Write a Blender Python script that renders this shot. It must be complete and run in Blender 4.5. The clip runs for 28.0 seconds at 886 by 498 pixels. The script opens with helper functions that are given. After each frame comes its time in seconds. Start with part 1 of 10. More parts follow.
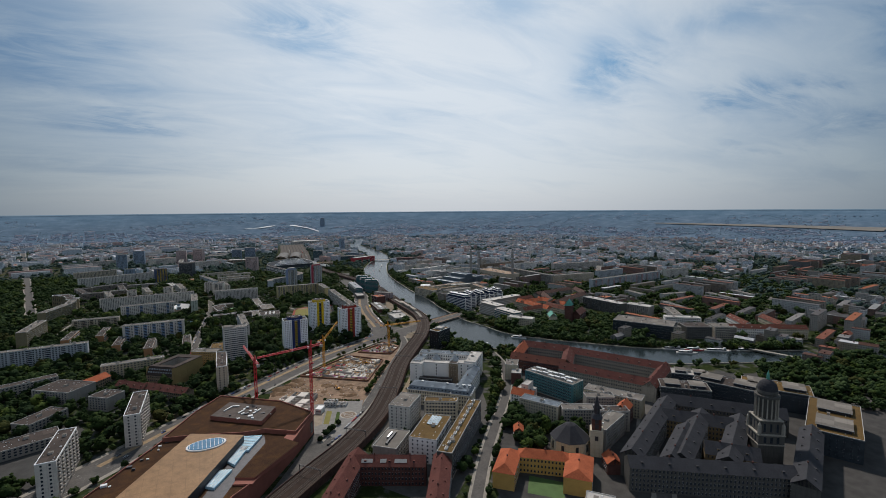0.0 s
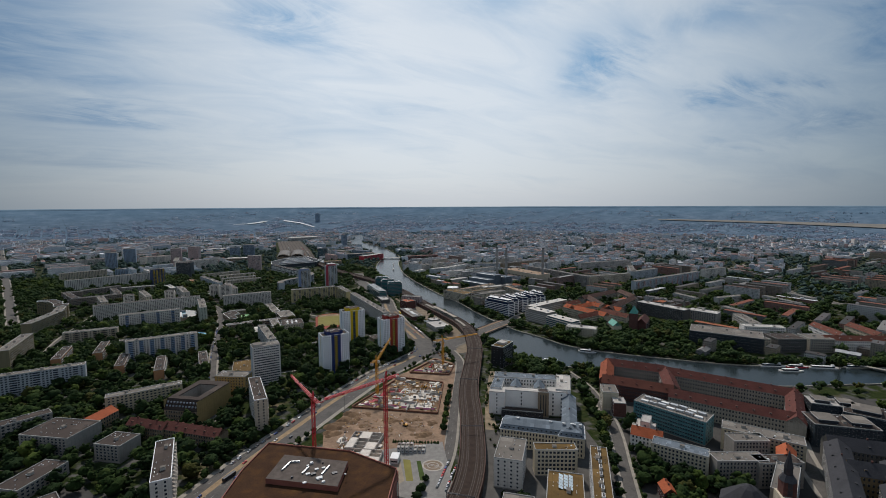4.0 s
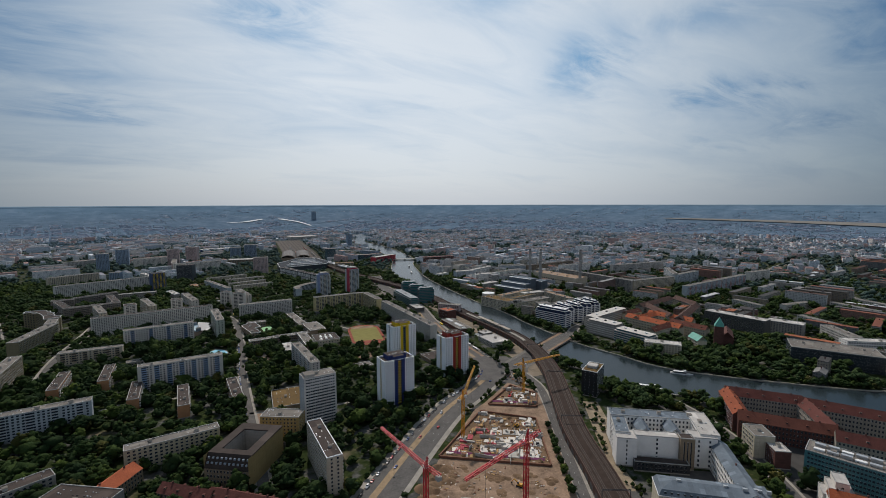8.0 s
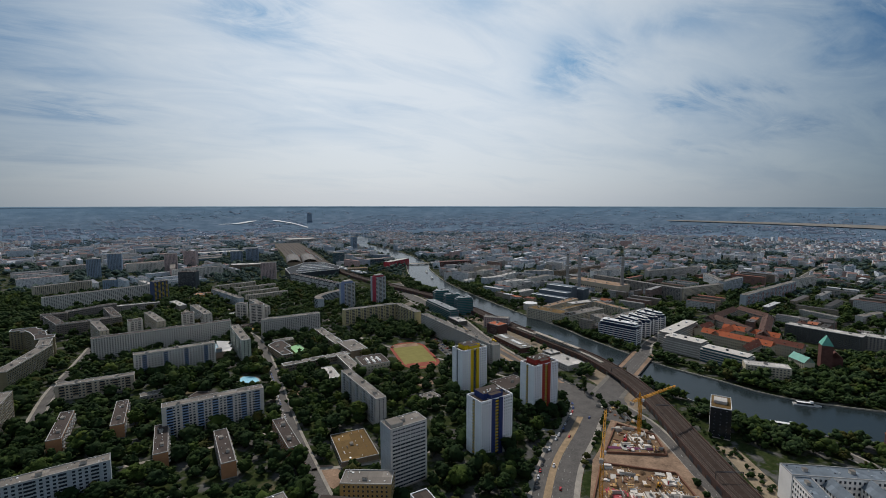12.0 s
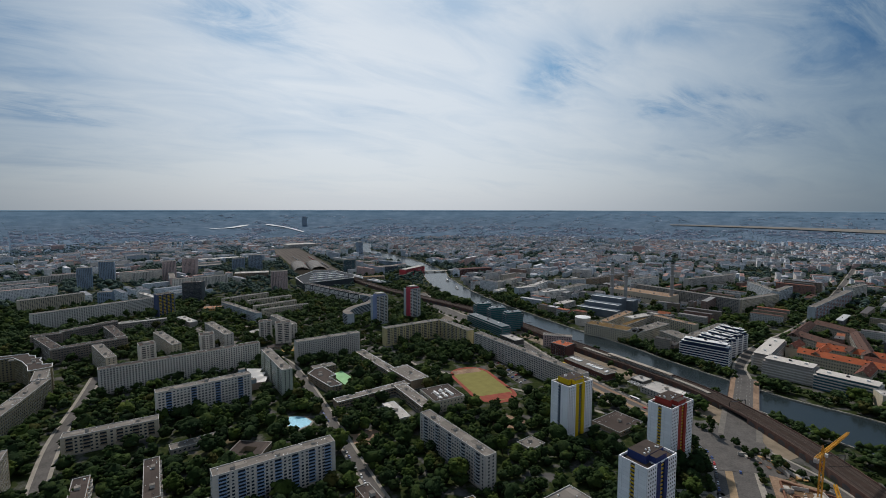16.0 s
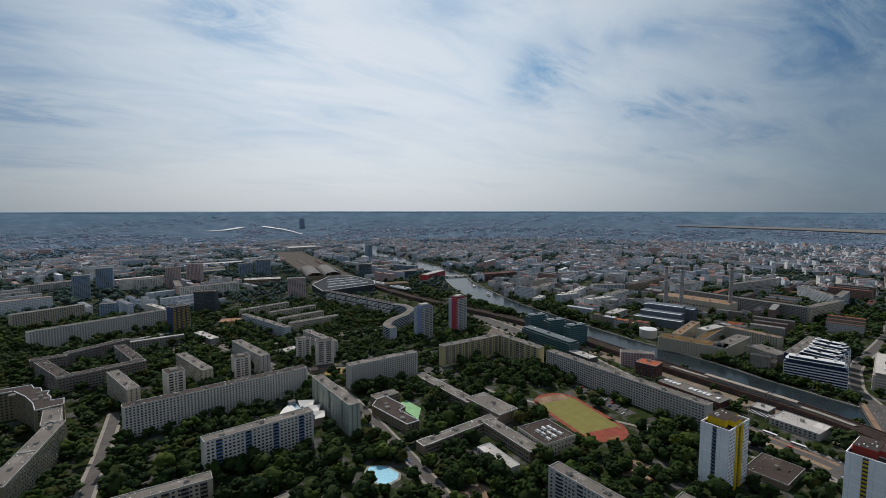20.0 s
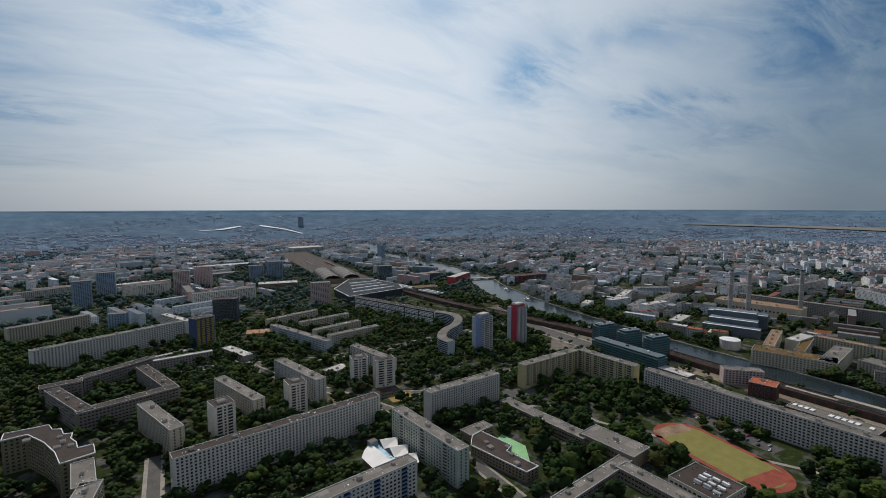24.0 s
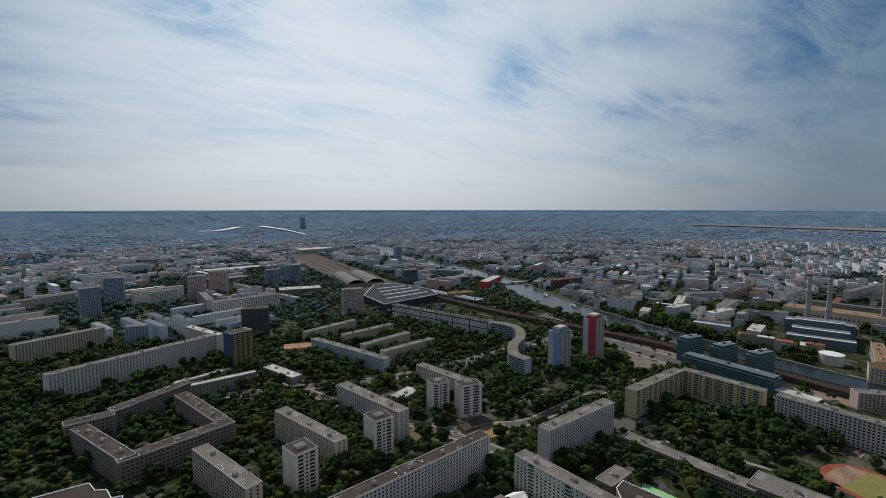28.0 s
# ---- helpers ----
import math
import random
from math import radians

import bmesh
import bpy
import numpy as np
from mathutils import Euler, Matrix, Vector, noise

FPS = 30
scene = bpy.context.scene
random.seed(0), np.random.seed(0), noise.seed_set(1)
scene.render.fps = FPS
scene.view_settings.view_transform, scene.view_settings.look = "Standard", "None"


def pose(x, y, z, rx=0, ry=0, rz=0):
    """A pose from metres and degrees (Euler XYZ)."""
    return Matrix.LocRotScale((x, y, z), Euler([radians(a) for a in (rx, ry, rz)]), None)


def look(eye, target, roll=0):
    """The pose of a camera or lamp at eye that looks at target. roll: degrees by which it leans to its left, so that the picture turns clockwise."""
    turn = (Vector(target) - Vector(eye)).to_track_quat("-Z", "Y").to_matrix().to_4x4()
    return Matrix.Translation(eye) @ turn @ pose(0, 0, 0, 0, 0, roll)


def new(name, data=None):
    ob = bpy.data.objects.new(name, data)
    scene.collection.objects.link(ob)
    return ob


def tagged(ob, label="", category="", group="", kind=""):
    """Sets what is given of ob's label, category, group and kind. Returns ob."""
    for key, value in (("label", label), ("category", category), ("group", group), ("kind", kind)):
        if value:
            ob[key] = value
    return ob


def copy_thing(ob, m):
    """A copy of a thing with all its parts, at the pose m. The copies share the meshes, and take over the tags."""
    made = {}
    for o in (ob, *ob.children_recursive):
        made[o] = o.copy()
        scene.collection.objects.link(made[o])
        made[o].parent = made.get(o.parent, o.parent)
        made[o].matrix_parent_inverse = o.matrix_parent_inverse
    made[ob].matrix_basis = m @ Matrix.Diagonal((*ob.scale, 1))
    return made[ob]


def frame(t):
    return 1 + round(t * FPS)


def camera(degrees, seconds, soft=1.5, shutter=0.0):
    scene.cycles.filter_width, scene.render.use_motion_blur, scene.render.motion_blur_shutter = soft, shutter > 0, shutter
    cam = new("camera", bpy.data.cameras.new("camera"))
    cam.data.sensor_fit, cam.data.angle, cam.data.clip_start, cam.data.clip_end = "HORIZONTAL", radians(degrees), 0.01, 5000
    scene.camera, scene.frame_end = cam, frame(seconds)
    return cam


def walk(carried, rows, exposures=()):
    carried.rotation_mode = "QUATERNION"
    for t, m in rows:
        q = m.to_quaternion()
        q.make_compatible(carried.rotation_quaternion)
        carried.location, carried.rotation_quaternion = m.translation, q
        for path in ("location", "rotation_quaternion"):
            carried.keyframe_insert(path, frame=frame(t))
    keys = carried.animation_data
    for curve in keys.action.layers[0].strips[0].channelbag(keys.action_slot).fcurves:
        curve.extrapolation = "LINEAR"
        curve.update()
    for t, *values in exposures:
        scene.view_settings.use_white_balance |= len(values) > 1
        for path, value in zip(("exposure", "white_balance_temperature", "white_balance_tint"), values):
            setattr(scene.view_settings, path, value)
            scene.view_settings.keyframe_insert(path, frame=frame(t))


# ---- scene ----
cam = camera(87.7, 28.0, soft=0.9)
METRES, EYE, TILT, LEAN, TURN = 1000.0, 219.0, 2.35, -0.42, -27.7
ROWS = [
    (0.0, 0.0, 0.0, 0.0, -0.11, -7.29, 0.88),
    (0.5, -0.0134, 0.0142, -0.0007, -0.37, -7.43, 0.92),
    (1.0, -0.0264, 0.0282, -0.0012, -0.59, -7.56, 0.93),
    (1.5, -0.0393, 0.0418, -0.0017, -0.77, -7.66, 0.9),
    (2.0, -0.052, 0.0552, -0.0021, -0.95, -7.72, 0.85),
    (2.5, -0.065, 0.0684, -0.0025, -1.12, -7.77, 0.78),
    (3.0, -0.077, 0.0808, -0.0028, -1.27, -7.8, 0.73),
    (3.5, -0.09, 0.0941, -0.0032, -1.45, -7.84, 0.69),
    (5.5, -0.1427, 0.1489, -0.0058, -2.21, -7.94, 0.44),
    (6.0, -0.1554, 0.1621, -0.0063, -2.39, -7.98, 0.44),
    (6.5, -0.1681, 0.1754, -0.0068, -2.57, -8.02, 0.44),
    (7.0, -0.1807, 0.1889, -0.007, -2.74, -8.07, 0.45),
    (7.5, -0.1932, 0.2023, -0.0076, -2.93, -8.1, 0.47),
    (8.0, -0.2059, 0.2155, -0.0082, -3.11, -8.11, 0.43),
    (8.5, -0.2183, 0.2285, -0.0087, -3.29, -8.12, 0.38),
    (9.0, -0.2306, 0.2413, -0.009, -3.47, -8.13, 0.34),
    (9.5, -0.2435, 0.2546, -0.0099, -3.67, -8.11, 0.33),
    (10.0, -0.2561, 0.2678, -0.0103, -3.87, -8.12, 0.32),
    (10.5, -0.2685, 0.2811, -0.0109, -4.08, -8.1, 0.32),
    (11.0, -0.2802, 0.2935, -0.0115, -4.27, -8.07, 0.28),
    (11.5, -0.2923, 0.3067, -0.0121, -4.46, -8.02, 0.26),
    (12.0, -0.3047, 0.3198, -0.0126, -4.67, -7.94, 0.21),
    (12.5, -0.3169, 0.333, -0.0132, -4.87, -7.84, 0.16),
    (14.5, -0.3667, 0.3852, -0.0146, -5.76, -7.57, 0.02),
    (15.0, -0.3797, 0.3989, -0.0153, -5.98, -7.51, 0.02),
    (15.5, -0.3918, 0.4118, -0.0159, -6.19, -7.49, 0.03),
    (16.0, -0.4038, 0.4248, -0.0163, -6.39, -7.47, 0.04),
    (16.5, -0.4157, 0.4378, -0.0164, -6.58, -7.46, 0.03),
    (17.0, -0.4279, 0.4503, -0.0167, -6.78, -7.42, 0.02),
    (17.5, -0.4397, 0.4631, -0.0173, -6.96, -7.39, 0.05),
    (18.0, -0.4516, 0.4756, -0.0175, -7.12, -7.38, 0.04),
    (18.5, -0.4638, 0.4883, -0.0182, -7.32, -7.36, 0.07),
    (19.0, -0.4751, 0.5001, -0.0188, -7.49, -7.34, 0.09),
    (19.5, -0.4875, 0.513, -0.0192, -7.68, -7.34, 0.06),
    (20.0, -0.4993, 0.5256, -0.0201, -7.85, -7.33, 0.09),
    (20.5, -0.5112, 0.538, -0.0206, -8.01, -7.35, 0.09),
    (21.0, -0.5231, 0.5507, -0.021, -8.18, -7.38, 0.11),
    (21.5, -0.535, 0.5635, -0.0221, -8.35, -7.38, 0.15),
    (23.5, -0.583, 0.6144, -0.0238, -9.07, -7.53, 0.14),
    (24.0, -0.5947, 0.627, -0.0245, -9.23, -7.52, 0.11),
    (24.5, -0.6063, 0.6396, -0.025, -9.38, -7.5, 0.07),
    (25.0, -0.6181, 0.652, -0.0255, -9.52, -7.47, 0.01),
    (25.5, -0.6306, 0.665, -0.0263, -9.67, -7.44, -0.0),
    (26.0, -0.6424, 0.6773, -0.0267, -9.81, -7.43, -0.03),
    (26.5, -0.6531, 0.6889, -0.0271, -9.93, -7.42, -0.04),
    (27.0, -0.6641, 0.7012, -0.0279, -10.03, -7.4, -0.04),
    (27.5, -0.6757, 0.7133, -0.0284, -10.17, -7.44, -0.03),
    (28.0, -0.6873, 0.7256, -0.0293, -10.3, -7.47, 0.0),
]
walk(cam, [(t, pose(0, 0, EYE, TILT, LEAN, TURN) @ pose(METRES * x, METRES * y, METRES * z, 90 + pitch, roll, yaw)) for t, x, y, z, yaw, pitch, roll in ROWS])

# ---- sky, sun ----
SUN_AZ, SUN_EL = 16.0, 48.0      # degrees clockwise from +y, above the horizon
world = bpy.data.worlds.new("summer_sky")
scene.world = world
world.use_nodes = True
wt = world.node_tree
wt.nodes.clear()


def wn(kind):
    return wt.nodes.new(kind)


def wmath(op, a, b=None, c=None):
    n = wn("ShaderNodeMath")
    n.operation = op
    for i, v in enumerate((a, b, c)):
        if v is None:
            continue
        if isinstance(v, (int, float)):
            n.inputs[i].default_value = v
        else:
            wt.links.new(v, n.inputs[i])
    return n.outputs[0]


def wmix(fac, a, b):
    n = wn("ShaderNodeMix")
    n.data_type = "RGBA"
    for i, v in ((0, fac), (6, a), (7, b)):
        if isinstance(v, tuple):
            n.inputs[i].default_value = (*v, 1)
        elif isinstance(v, (int, float)):
            n.inputs[i].default_value = v
        else:
            wt.links.new(v, n.inputs[i])
    return n.outputs[2]


def wramp(fac, stops):
    n = wn("ShaderNodeValToRGB")
    n.color_ramp.elements[0].position, n.color_ramp.elements[1].position = stops[0][0], stops[-1][0]
    n.color_ramp.elements[0].color, n.color_ramp.elements[1].color = (*stops[0][1], 1), (*stops[-1][1], 1)
    for p, c in stops[1:-1]:
        n.color_ramp.elements.new(p).color = (*c, 1)
    wt.links.new(fac, n.inputs[0])
    return n.outputs[0]


sky = wn("ShaderNodeTexSky")
sky.sky_type, sky.sun_disc, sky.sun_elevation, sky.sun_rotation = "NISHITA", False, radians(SUN_EL), radians(SUN_AZ)
sky.dust_density, sky.altitude = 2.5, 200
way = wn("ShaderNodeTexCoord")
sep = wn("ShaderNodeSeparateXYZ")
wt.links.new(way.outputs["Generated"], sep.inputs[0])
zc = wmath("MAXIMUM", sep.outputs[2], 0.0)
zd = wmath("ADD", zc, 0.16)
# high thin cloud: streets of cirrus that run towards the horizon, seen on a flat layer
cx, cy = wmath("DIVIDE", sep.outputs[0], zd), wmath("DIVIDE", sep.outputs[1], zd)
flat = wn("ShaderNodeCombineXYZ")
wt.links.new(cx, flat.inputs[0]), wt.links.new(cy, flat.inputs[1])
turn = wn("ShaderNodeMapping")
turn.inputs["Rotation"].default_value, turn.inputs["Scale"].default_value = (0, 0, radians(-62)), (0.55, 1.15, 1.0)
wt.links.new(flat.outputs[0], turn.inputs[0])


def cloud(scale, detail, rough, dist, shift):
    m = wn("ShaderNodeMapping")
    m.inputs["Location"].default_value = shift
    wt.links.new(turn.outputs[0], m.inputs[0])
    n = wn("ShaderNodeTexNoise")
    n.inputs["Scale"].default_value, n.inputs["Detail"].default_value = scale, detail
    n.inputs["Roughness"].default_value, n.inputs["Distortion"].default_value = rough, dist
    wt.links.new(m.outputs[0], n.inputs["Vector"])
    return n.outputs[0]


broad = cloud(0.75, 3, 0.5, 0.6, (3.1, 0.4, 0.0))
wisp = cloud(2.6, 9, 0.62, 0.9, (1.7, 2.2, 0.3))
veil = wmath("ADD", wmath("MULTIPLY", broad, 0.62), wmath("MULTIPLY", wisp, 0.42))
# the veil is thickest and brightest round a point ahead, below the sun; its fall-off also paints lens vignetting
glow_at = Vector((math.sin(radians(28)) * math.cos(radians(17)), math.cos(radians(28)) * math.cos(radians(17)), math.sin(radians(17))))
dot = wn("ShaderNodeVectorMath")
dot.operation = "DOT_PRODUCT"
wt.links.new(way.outputs["Generated"], dot.inputs[0])
dot.inputs[1].default_value = glow_at
near_glow = wmath("DIVIDE", wmath("SUBTRACT", dot.outputs["Value"], 0.62), 0.36)
near_glow = wmath("POWER", wmath("MINIMUM", wmath("MAXIMUM", near_glow, 0.0), 1.0), 1.25)
cover = wramp(wmath("ADD", veil, wmath("MULTIPLY", near_glow, 0.05)), [(0.38, (0.42, 0.42, 0.42)), (0.50, (0.74, 0.74, 0.74)), (0.62, (1, 1, 1))])
# ragged blue gaps in the veil: bearing, height above the horizon, half width, half height (degrees), depth
shred = cloud(3.4, 8, 0.65, 0.8, (0.6, 4.1, 2.2))
frag = cloud(1.6, 6, 0.6, 0.7, (5.2, 0.9, 1.3))
bear = wmath("ADD", wmath("ARCTAN2", sep.outputs[0], sep.outputs[1]), wmath("MULTIPLY", wmath("SUBTRACT", wisp, 0.5), 0.30))
rise = wmath("ADD", wmath("ARCSINE", sep.outputs[2]), wmath("MULTIPLY", wmath("SUBTRACT", frag, 0.5), 0.12))
torn = wramp(shred, [(0.38, (0.35, 0.35, 0.35)), (0.5, (0.95, 0.95, 0.95)), (0.62, (1.35, 1.35, 1.35))])
for gap in ((61.5, 10.6, 4.5, 1.7, 0.95), (47.0, 15.0, 3.6, 2.6, 0.7), (68.5, 7.6, 6.5, 1.1, 0.55), (78.0, 17.0, 8.0, 6.0, 0.95), (60.0, 6.0, 4.0, 0.8, 0.4), (-6.0, 8.6, 6.0, 1.2, 0.8), (11.5, 20.5, 7.0, 3.0, 0.8), (-14.0, 15.0, 7.0, 6.0, 0.5), (-10.0, 4.5, 9.0, 1.3, 0.35), (36.0, 23.0, 8.0, 3.0, 0.35), (60.0, 19.0, 9.0, 2.2, 0.45), (22.0, 11.5, 5.0, 1.0, 0.25)):
    du = wmath("POWER", wmath("ABSOLUTE", wmath("DIVIDE", wmath("SUBTRACT", bear, radians(gap[0])), radians(gap[2]))), 2.0)
    dv = wmath("POWER", wmath("ABSOLUTE", wmath("DIVIDE", wmath("SUBTRACT", rise, radians(gap[1])), radians(gap[3]))), 2.0)
    hole = wmath("MULTIPLY", wmath("EXPONENT", wmath("MULTIPLY", wmath("ADD", du, dv), -1.0)), gap[4])
    cover = wmath("MAXIMUM", wmath("SUBTRACT", cover, wmath("MULTIPLY", hole, torn)), 0.0)
white = wmix(near_glow, (0.14, 0.215, 0.285), (0.59, 0.65, 0.71))
clouds = wmix(cover, wmix(near_glow, (0.008, 0.065, 0.17), (0.15, 0.32, 0.52)), white)
low = wramp(sep.outputs[2], [(0.0, (1, 1, 1)), (0.05, (0.6, 0.6, 0.6)), (0.24, (0, 0, 0))])
# behind the flight the thin cloud is an even bright sheet
behind = wramp(wmath("ADD", wmath("MULTIPLY", wmath("ADD", wmath("MULTIPLY", sep.outputs[0], 0.52), wmath("MULTIPLY", sep.outputs[1], 0.85)), -0.5), 0.5), [(0.46, (0, 0, 0)), (0.72, (1, 1, 1))])
clouds = wmix(behind, clouds, (0.262, 0.312, 0.388))
hazy = wmix(low, clouds, wmix(near_glow, (0.14, 0.19, 0.24), (0.54, 0.585, 0.64)))
b1 = wn("ShaderNodeBackground")
wt.links.new(sky.outputs[0], b1.inputs[0])
b1.inputs[1].default_value = 0.012
b2 = wn("ShaderNodeBackground")
wt.links.new(hazy, b2.inputs[0])
b2.inputs[1].default_value = 1.0
both = wn("ShaderNodeAddShader")
wt.links.new(b1.outputs[0], both.inputs[0]), wt.links.new(b2.outputs[0], both.inputs[1])
wo = wn("ShaderNodeOutputWorld")
wt.links.new(both.outputs[0], wo.inputs[0])

sun = new("sun", bpy.data.lights.new("sun", "SUN"))
sun.data.energy, sun.data.angle, sun.data.color = 3.2, radians(3), (1.0, 0.935, 0.875)
sdir = Vector((math.sin(radians(SUN_AZ)) * math.cos(radians(SUN_EL)), math.cos(radians(SUN_AZ)) * math.cos(radians(SUN_EL)), math.sin(radians(SUN_EL))))
sun.matrix_world = look((0, 0, 900), Vector((0, 0, 900)) - sdir)

# ---- materials ----
MATS = {}


class Nodes:
    """A small writer of node trees."""

    def __init__(self, name):
        self.m = bpy.data.materials.new(name)
        self.m.use_nodes = True
        self.t = self.m.node_tree
        self.b = self.t.nodes["Principled BSDF"]
        MATS[name] = self.m

    def n(self, kind):
        return self.t.nodes.new(kind)

    def cell(self, u, v):
        """A random value for every whole pair of u, v."""
        n, c = self.n("ShaderNodeTexWhiteNoise"), self.n("ShaderNodeCombineXYZ")
        n.noise_dimensions = "2D"
        self.put(self.math("FLOOR", u), c.inputs[0])
        self.put(self.math("FLOOR", v), c.inputs[1])
        self.put(c.outputs[0], n.inputs["Vector"])
        return n.outputs[0]

    def put(self, v, sock):
        if isinstance(v, tuple):
            sock.default_value = (*v, 1) if len(sock.default_value) == 4 else v
        elif isinstance(v, (int, float)):
            sock.default_value = v
        else:
            self.t.links.new(v, sock)

    def math(self, op, a, b=0.0, c=0.0):
        n = self.n("ShaderNodeMath")
        n.operation = op
        for i, v in enumerate((a, b, c)):
            self.put(v, n.inputs[i])
        return n.outputs[0]

    def mix(self, f, a, b, how="MIX"):
        n = self.n("ShaderNodeMix")
        n.data_type, n.blend_type = "RGBA", how
        for i, v in ((0, f), (6, a), (7, b)):
            self.put(v, n.inputs[i])
        return n.outputs[2]

    def noise(self, scale, detail=4, rough=0.55, stretch=(1, 1, 1), vec=None):
        mp = self.n("ShaderNodeMapping")
        mp.inputs["Scale"].default_value = stretch
        self.put(vec if vec is not None else self.pos(), mp.inputs[0])
        n = self.n("ShaderNodeTexNoise")
        n.inputs["Scale"].default_value, n.inputs["Detail"].default_value, n.inputs["Roughness"].default_value = scale, detail, rough
        self.t.links.new(mp.outputs[0], n.inputs["Vector"])
        return n.outputs[0]

    def pos(self):
        return self.n("ShaderNodeNewGeometry").outputs["Position"]

    def uv(self, layer="UVMap"):
        s, m = self.n("ShaderNodeSeparateXYZ"), self.n("ShaderNodeUVMap")
        m.uv_map = layer
        self.t.links.new(m.outputs[0], s.inputs[0])
        return s.outputs[0], s.outputs[1]

    def ramp(self, f, stops, constant=False):
        n = self.n("ShaderNodeValToRGB")
        r = n.color_ramp
        r.interpolation = "CONSTANT" if constant else "LINEAR"
        r.elements[0].position, r.elements[1].position = stops[0][0], stops[-1][0]
        r.elements[0].color, r.elements[1].color = (*stops[0][1], 1), (*stops[-1][1], 1)
        for p, c in stops[1:-1]:
            r.elements.new(p).color = (*c, 1)
        self.put(f, n.inputs[0])
        return n.outputs[0]

    def band(self, x, period, lo, hi):
        """1 where x, taken modulo period, lies between lo and hi (parts of the period)."""
        f = self.math("FRACT", self.math("DIVIDE", x, period))
        return self.math("MULTIPLY", self.math("GREATER_THAN", f, lo), self.math("LESS_THAN", f, hi))

    def done(self, colour, rough=0.8, metal=0.0, bump=None, depth=0.05, gloss=0.3):
        self.put(colour, self.b.inputs["Base Color"])
        self.put(rough, self.b.inputs["Roughness"])
        self.put(metal, self.b.inputs["Metallic"])
        self.put(gloss, self.b.inputs["Specular IOR Level"])
        if bump is not None:
            bn = self.n("ShaderNodeBump")
            bn.inputs["Distance"].default_value = depth
            bn.inputs["Strength"].default_value = 0.6
            self.t.links.new(bump, bn.inputs["Height"])
            self.t.links.new(bn.outputs[0], self.b.inputs["Normal"])
        return self.m


def shade(c, k):
    return tuple(min(1.0, x * k) for x in c)


def plain(name, colour, rough=0.8, vary=0.25, scale=0.12, metal=0.0, fine=2.0):
    """One colour with broad stains and fine grain."""
    if name in MATS:
        return MATS[name]
    w = Nodes(name)
    a = w.ramp(w.noise(scale, 5), [(0.3, shade(colour, 1 - vary)), (0.7, shade(colour, 1 + vary))])
    g = w.noise(fine, 3)
    c = w.mix(0.35, a, w.ramp(g, [(0.3, shade(colour, 1 - 1.3 * vary)), (0.7, shade(colour, 1 + vary))]))
    return w.done(c, rough, metal, g, 0.03, 0.12 if rough > 0.82 else 0.3)


def panel(name, colour, pw=3.6, ph=2.8, streak=0.22, rough=0.75):
    """Painted precast wall panels with dark joints and rain streaks."""
    if name in MATS:
        return MATS[name]
    w = Nodes(name)
    u, v = w.uv()
    st = w.noise(0.5, 5, stretch=(1.0, 1.0, 0.12))
    broad = w.noise(0.04, 3)
    c = w.ramp(st, [(0.25, shade(colour, 1 - streak)), (0.6, colour), (0.8, shade(colour, 1 + streak * 0.4))])
    c = w.mix(0.3, c, w.ramp(broad, [(0.35, shade(colour, 0.75)), (0.65, shade(colour, 1.12))]))
    cell = w.cell(w.math("DIVIDE", u, pw), w.math("DIVIDE", v, ph))
    c = w.mix(0.14, c, w.ramp(cell, [(0.0, shade(colour, 0.6)), (1.0, shade(colour, 1.3))]))
    joint = w.math("MAXIMUM", w.band(u, pw, 0.0, 0.035), w.band(v, ph, 0.0, 0.04))
    c = w.mix(w.math("MULTIPLY", joint, 0.45), c, shade(colour, 0.35))
    return w.done(c, rough, 0.0, st, 0.03, 0.2)


def facade(name, stops, ww=2.6, wh=3.2, glass=(0.03, 0.036, 0.045)):
    """Rendered walls of distant houses with rows of windows; colour by house."""
    if name in MATS:
        return MATS[name]
    w = Nodes(name)
    u, v = w.uv()
    r, r2 = w.uv("house")
    wall = w.ramp(r, stops, True)
    wall = w.mix(0.5, wall, w.ramp(w.noise(0.3, 4), [(0.3, (0.25, 0.24, 0.23)), (0.75, (1.0, 1.0, 1.0))]), "MULTIPLY")
    win = w.math("MULTIPLY", w.band(u, ww, 0.3, 0.72), w.band(v, wh, 0.32, 0.8))
    cell = w.cell(w.math("DIVIDE", u, ww), w.math("DIVIDE", v, wh))
    pane = w.ramp(cell, [(0.0, glass), (0.7, shade(glass, 1.6)), (1.0, (0.16, 0.17, 0.18))])
    c = w.mix(win, wall, pane)
    return w.done(c, w.math("SUBTRACT", 0.85, w.math("MULTIPLY", win, 0.6)))


def roofs(name, stops):
    """Roofs of distant houses, one colour a house, with weathering."""
    if name in MATS:
        return MATS[name]
    w = Nodes(name)
    r, r2 = w.uv("house")
    c = w.ramp(r2, stops, True)
    c = w.mix(0.7, c, w.ramp(w.noise(0.25, 5), [(0.3, (0.45, 0.45, 0.45)), (0.7, (1.0, 1.0, 1.0))]), "MULTIPLY")
    return w.done(c, 0.8, gloss=0.12)


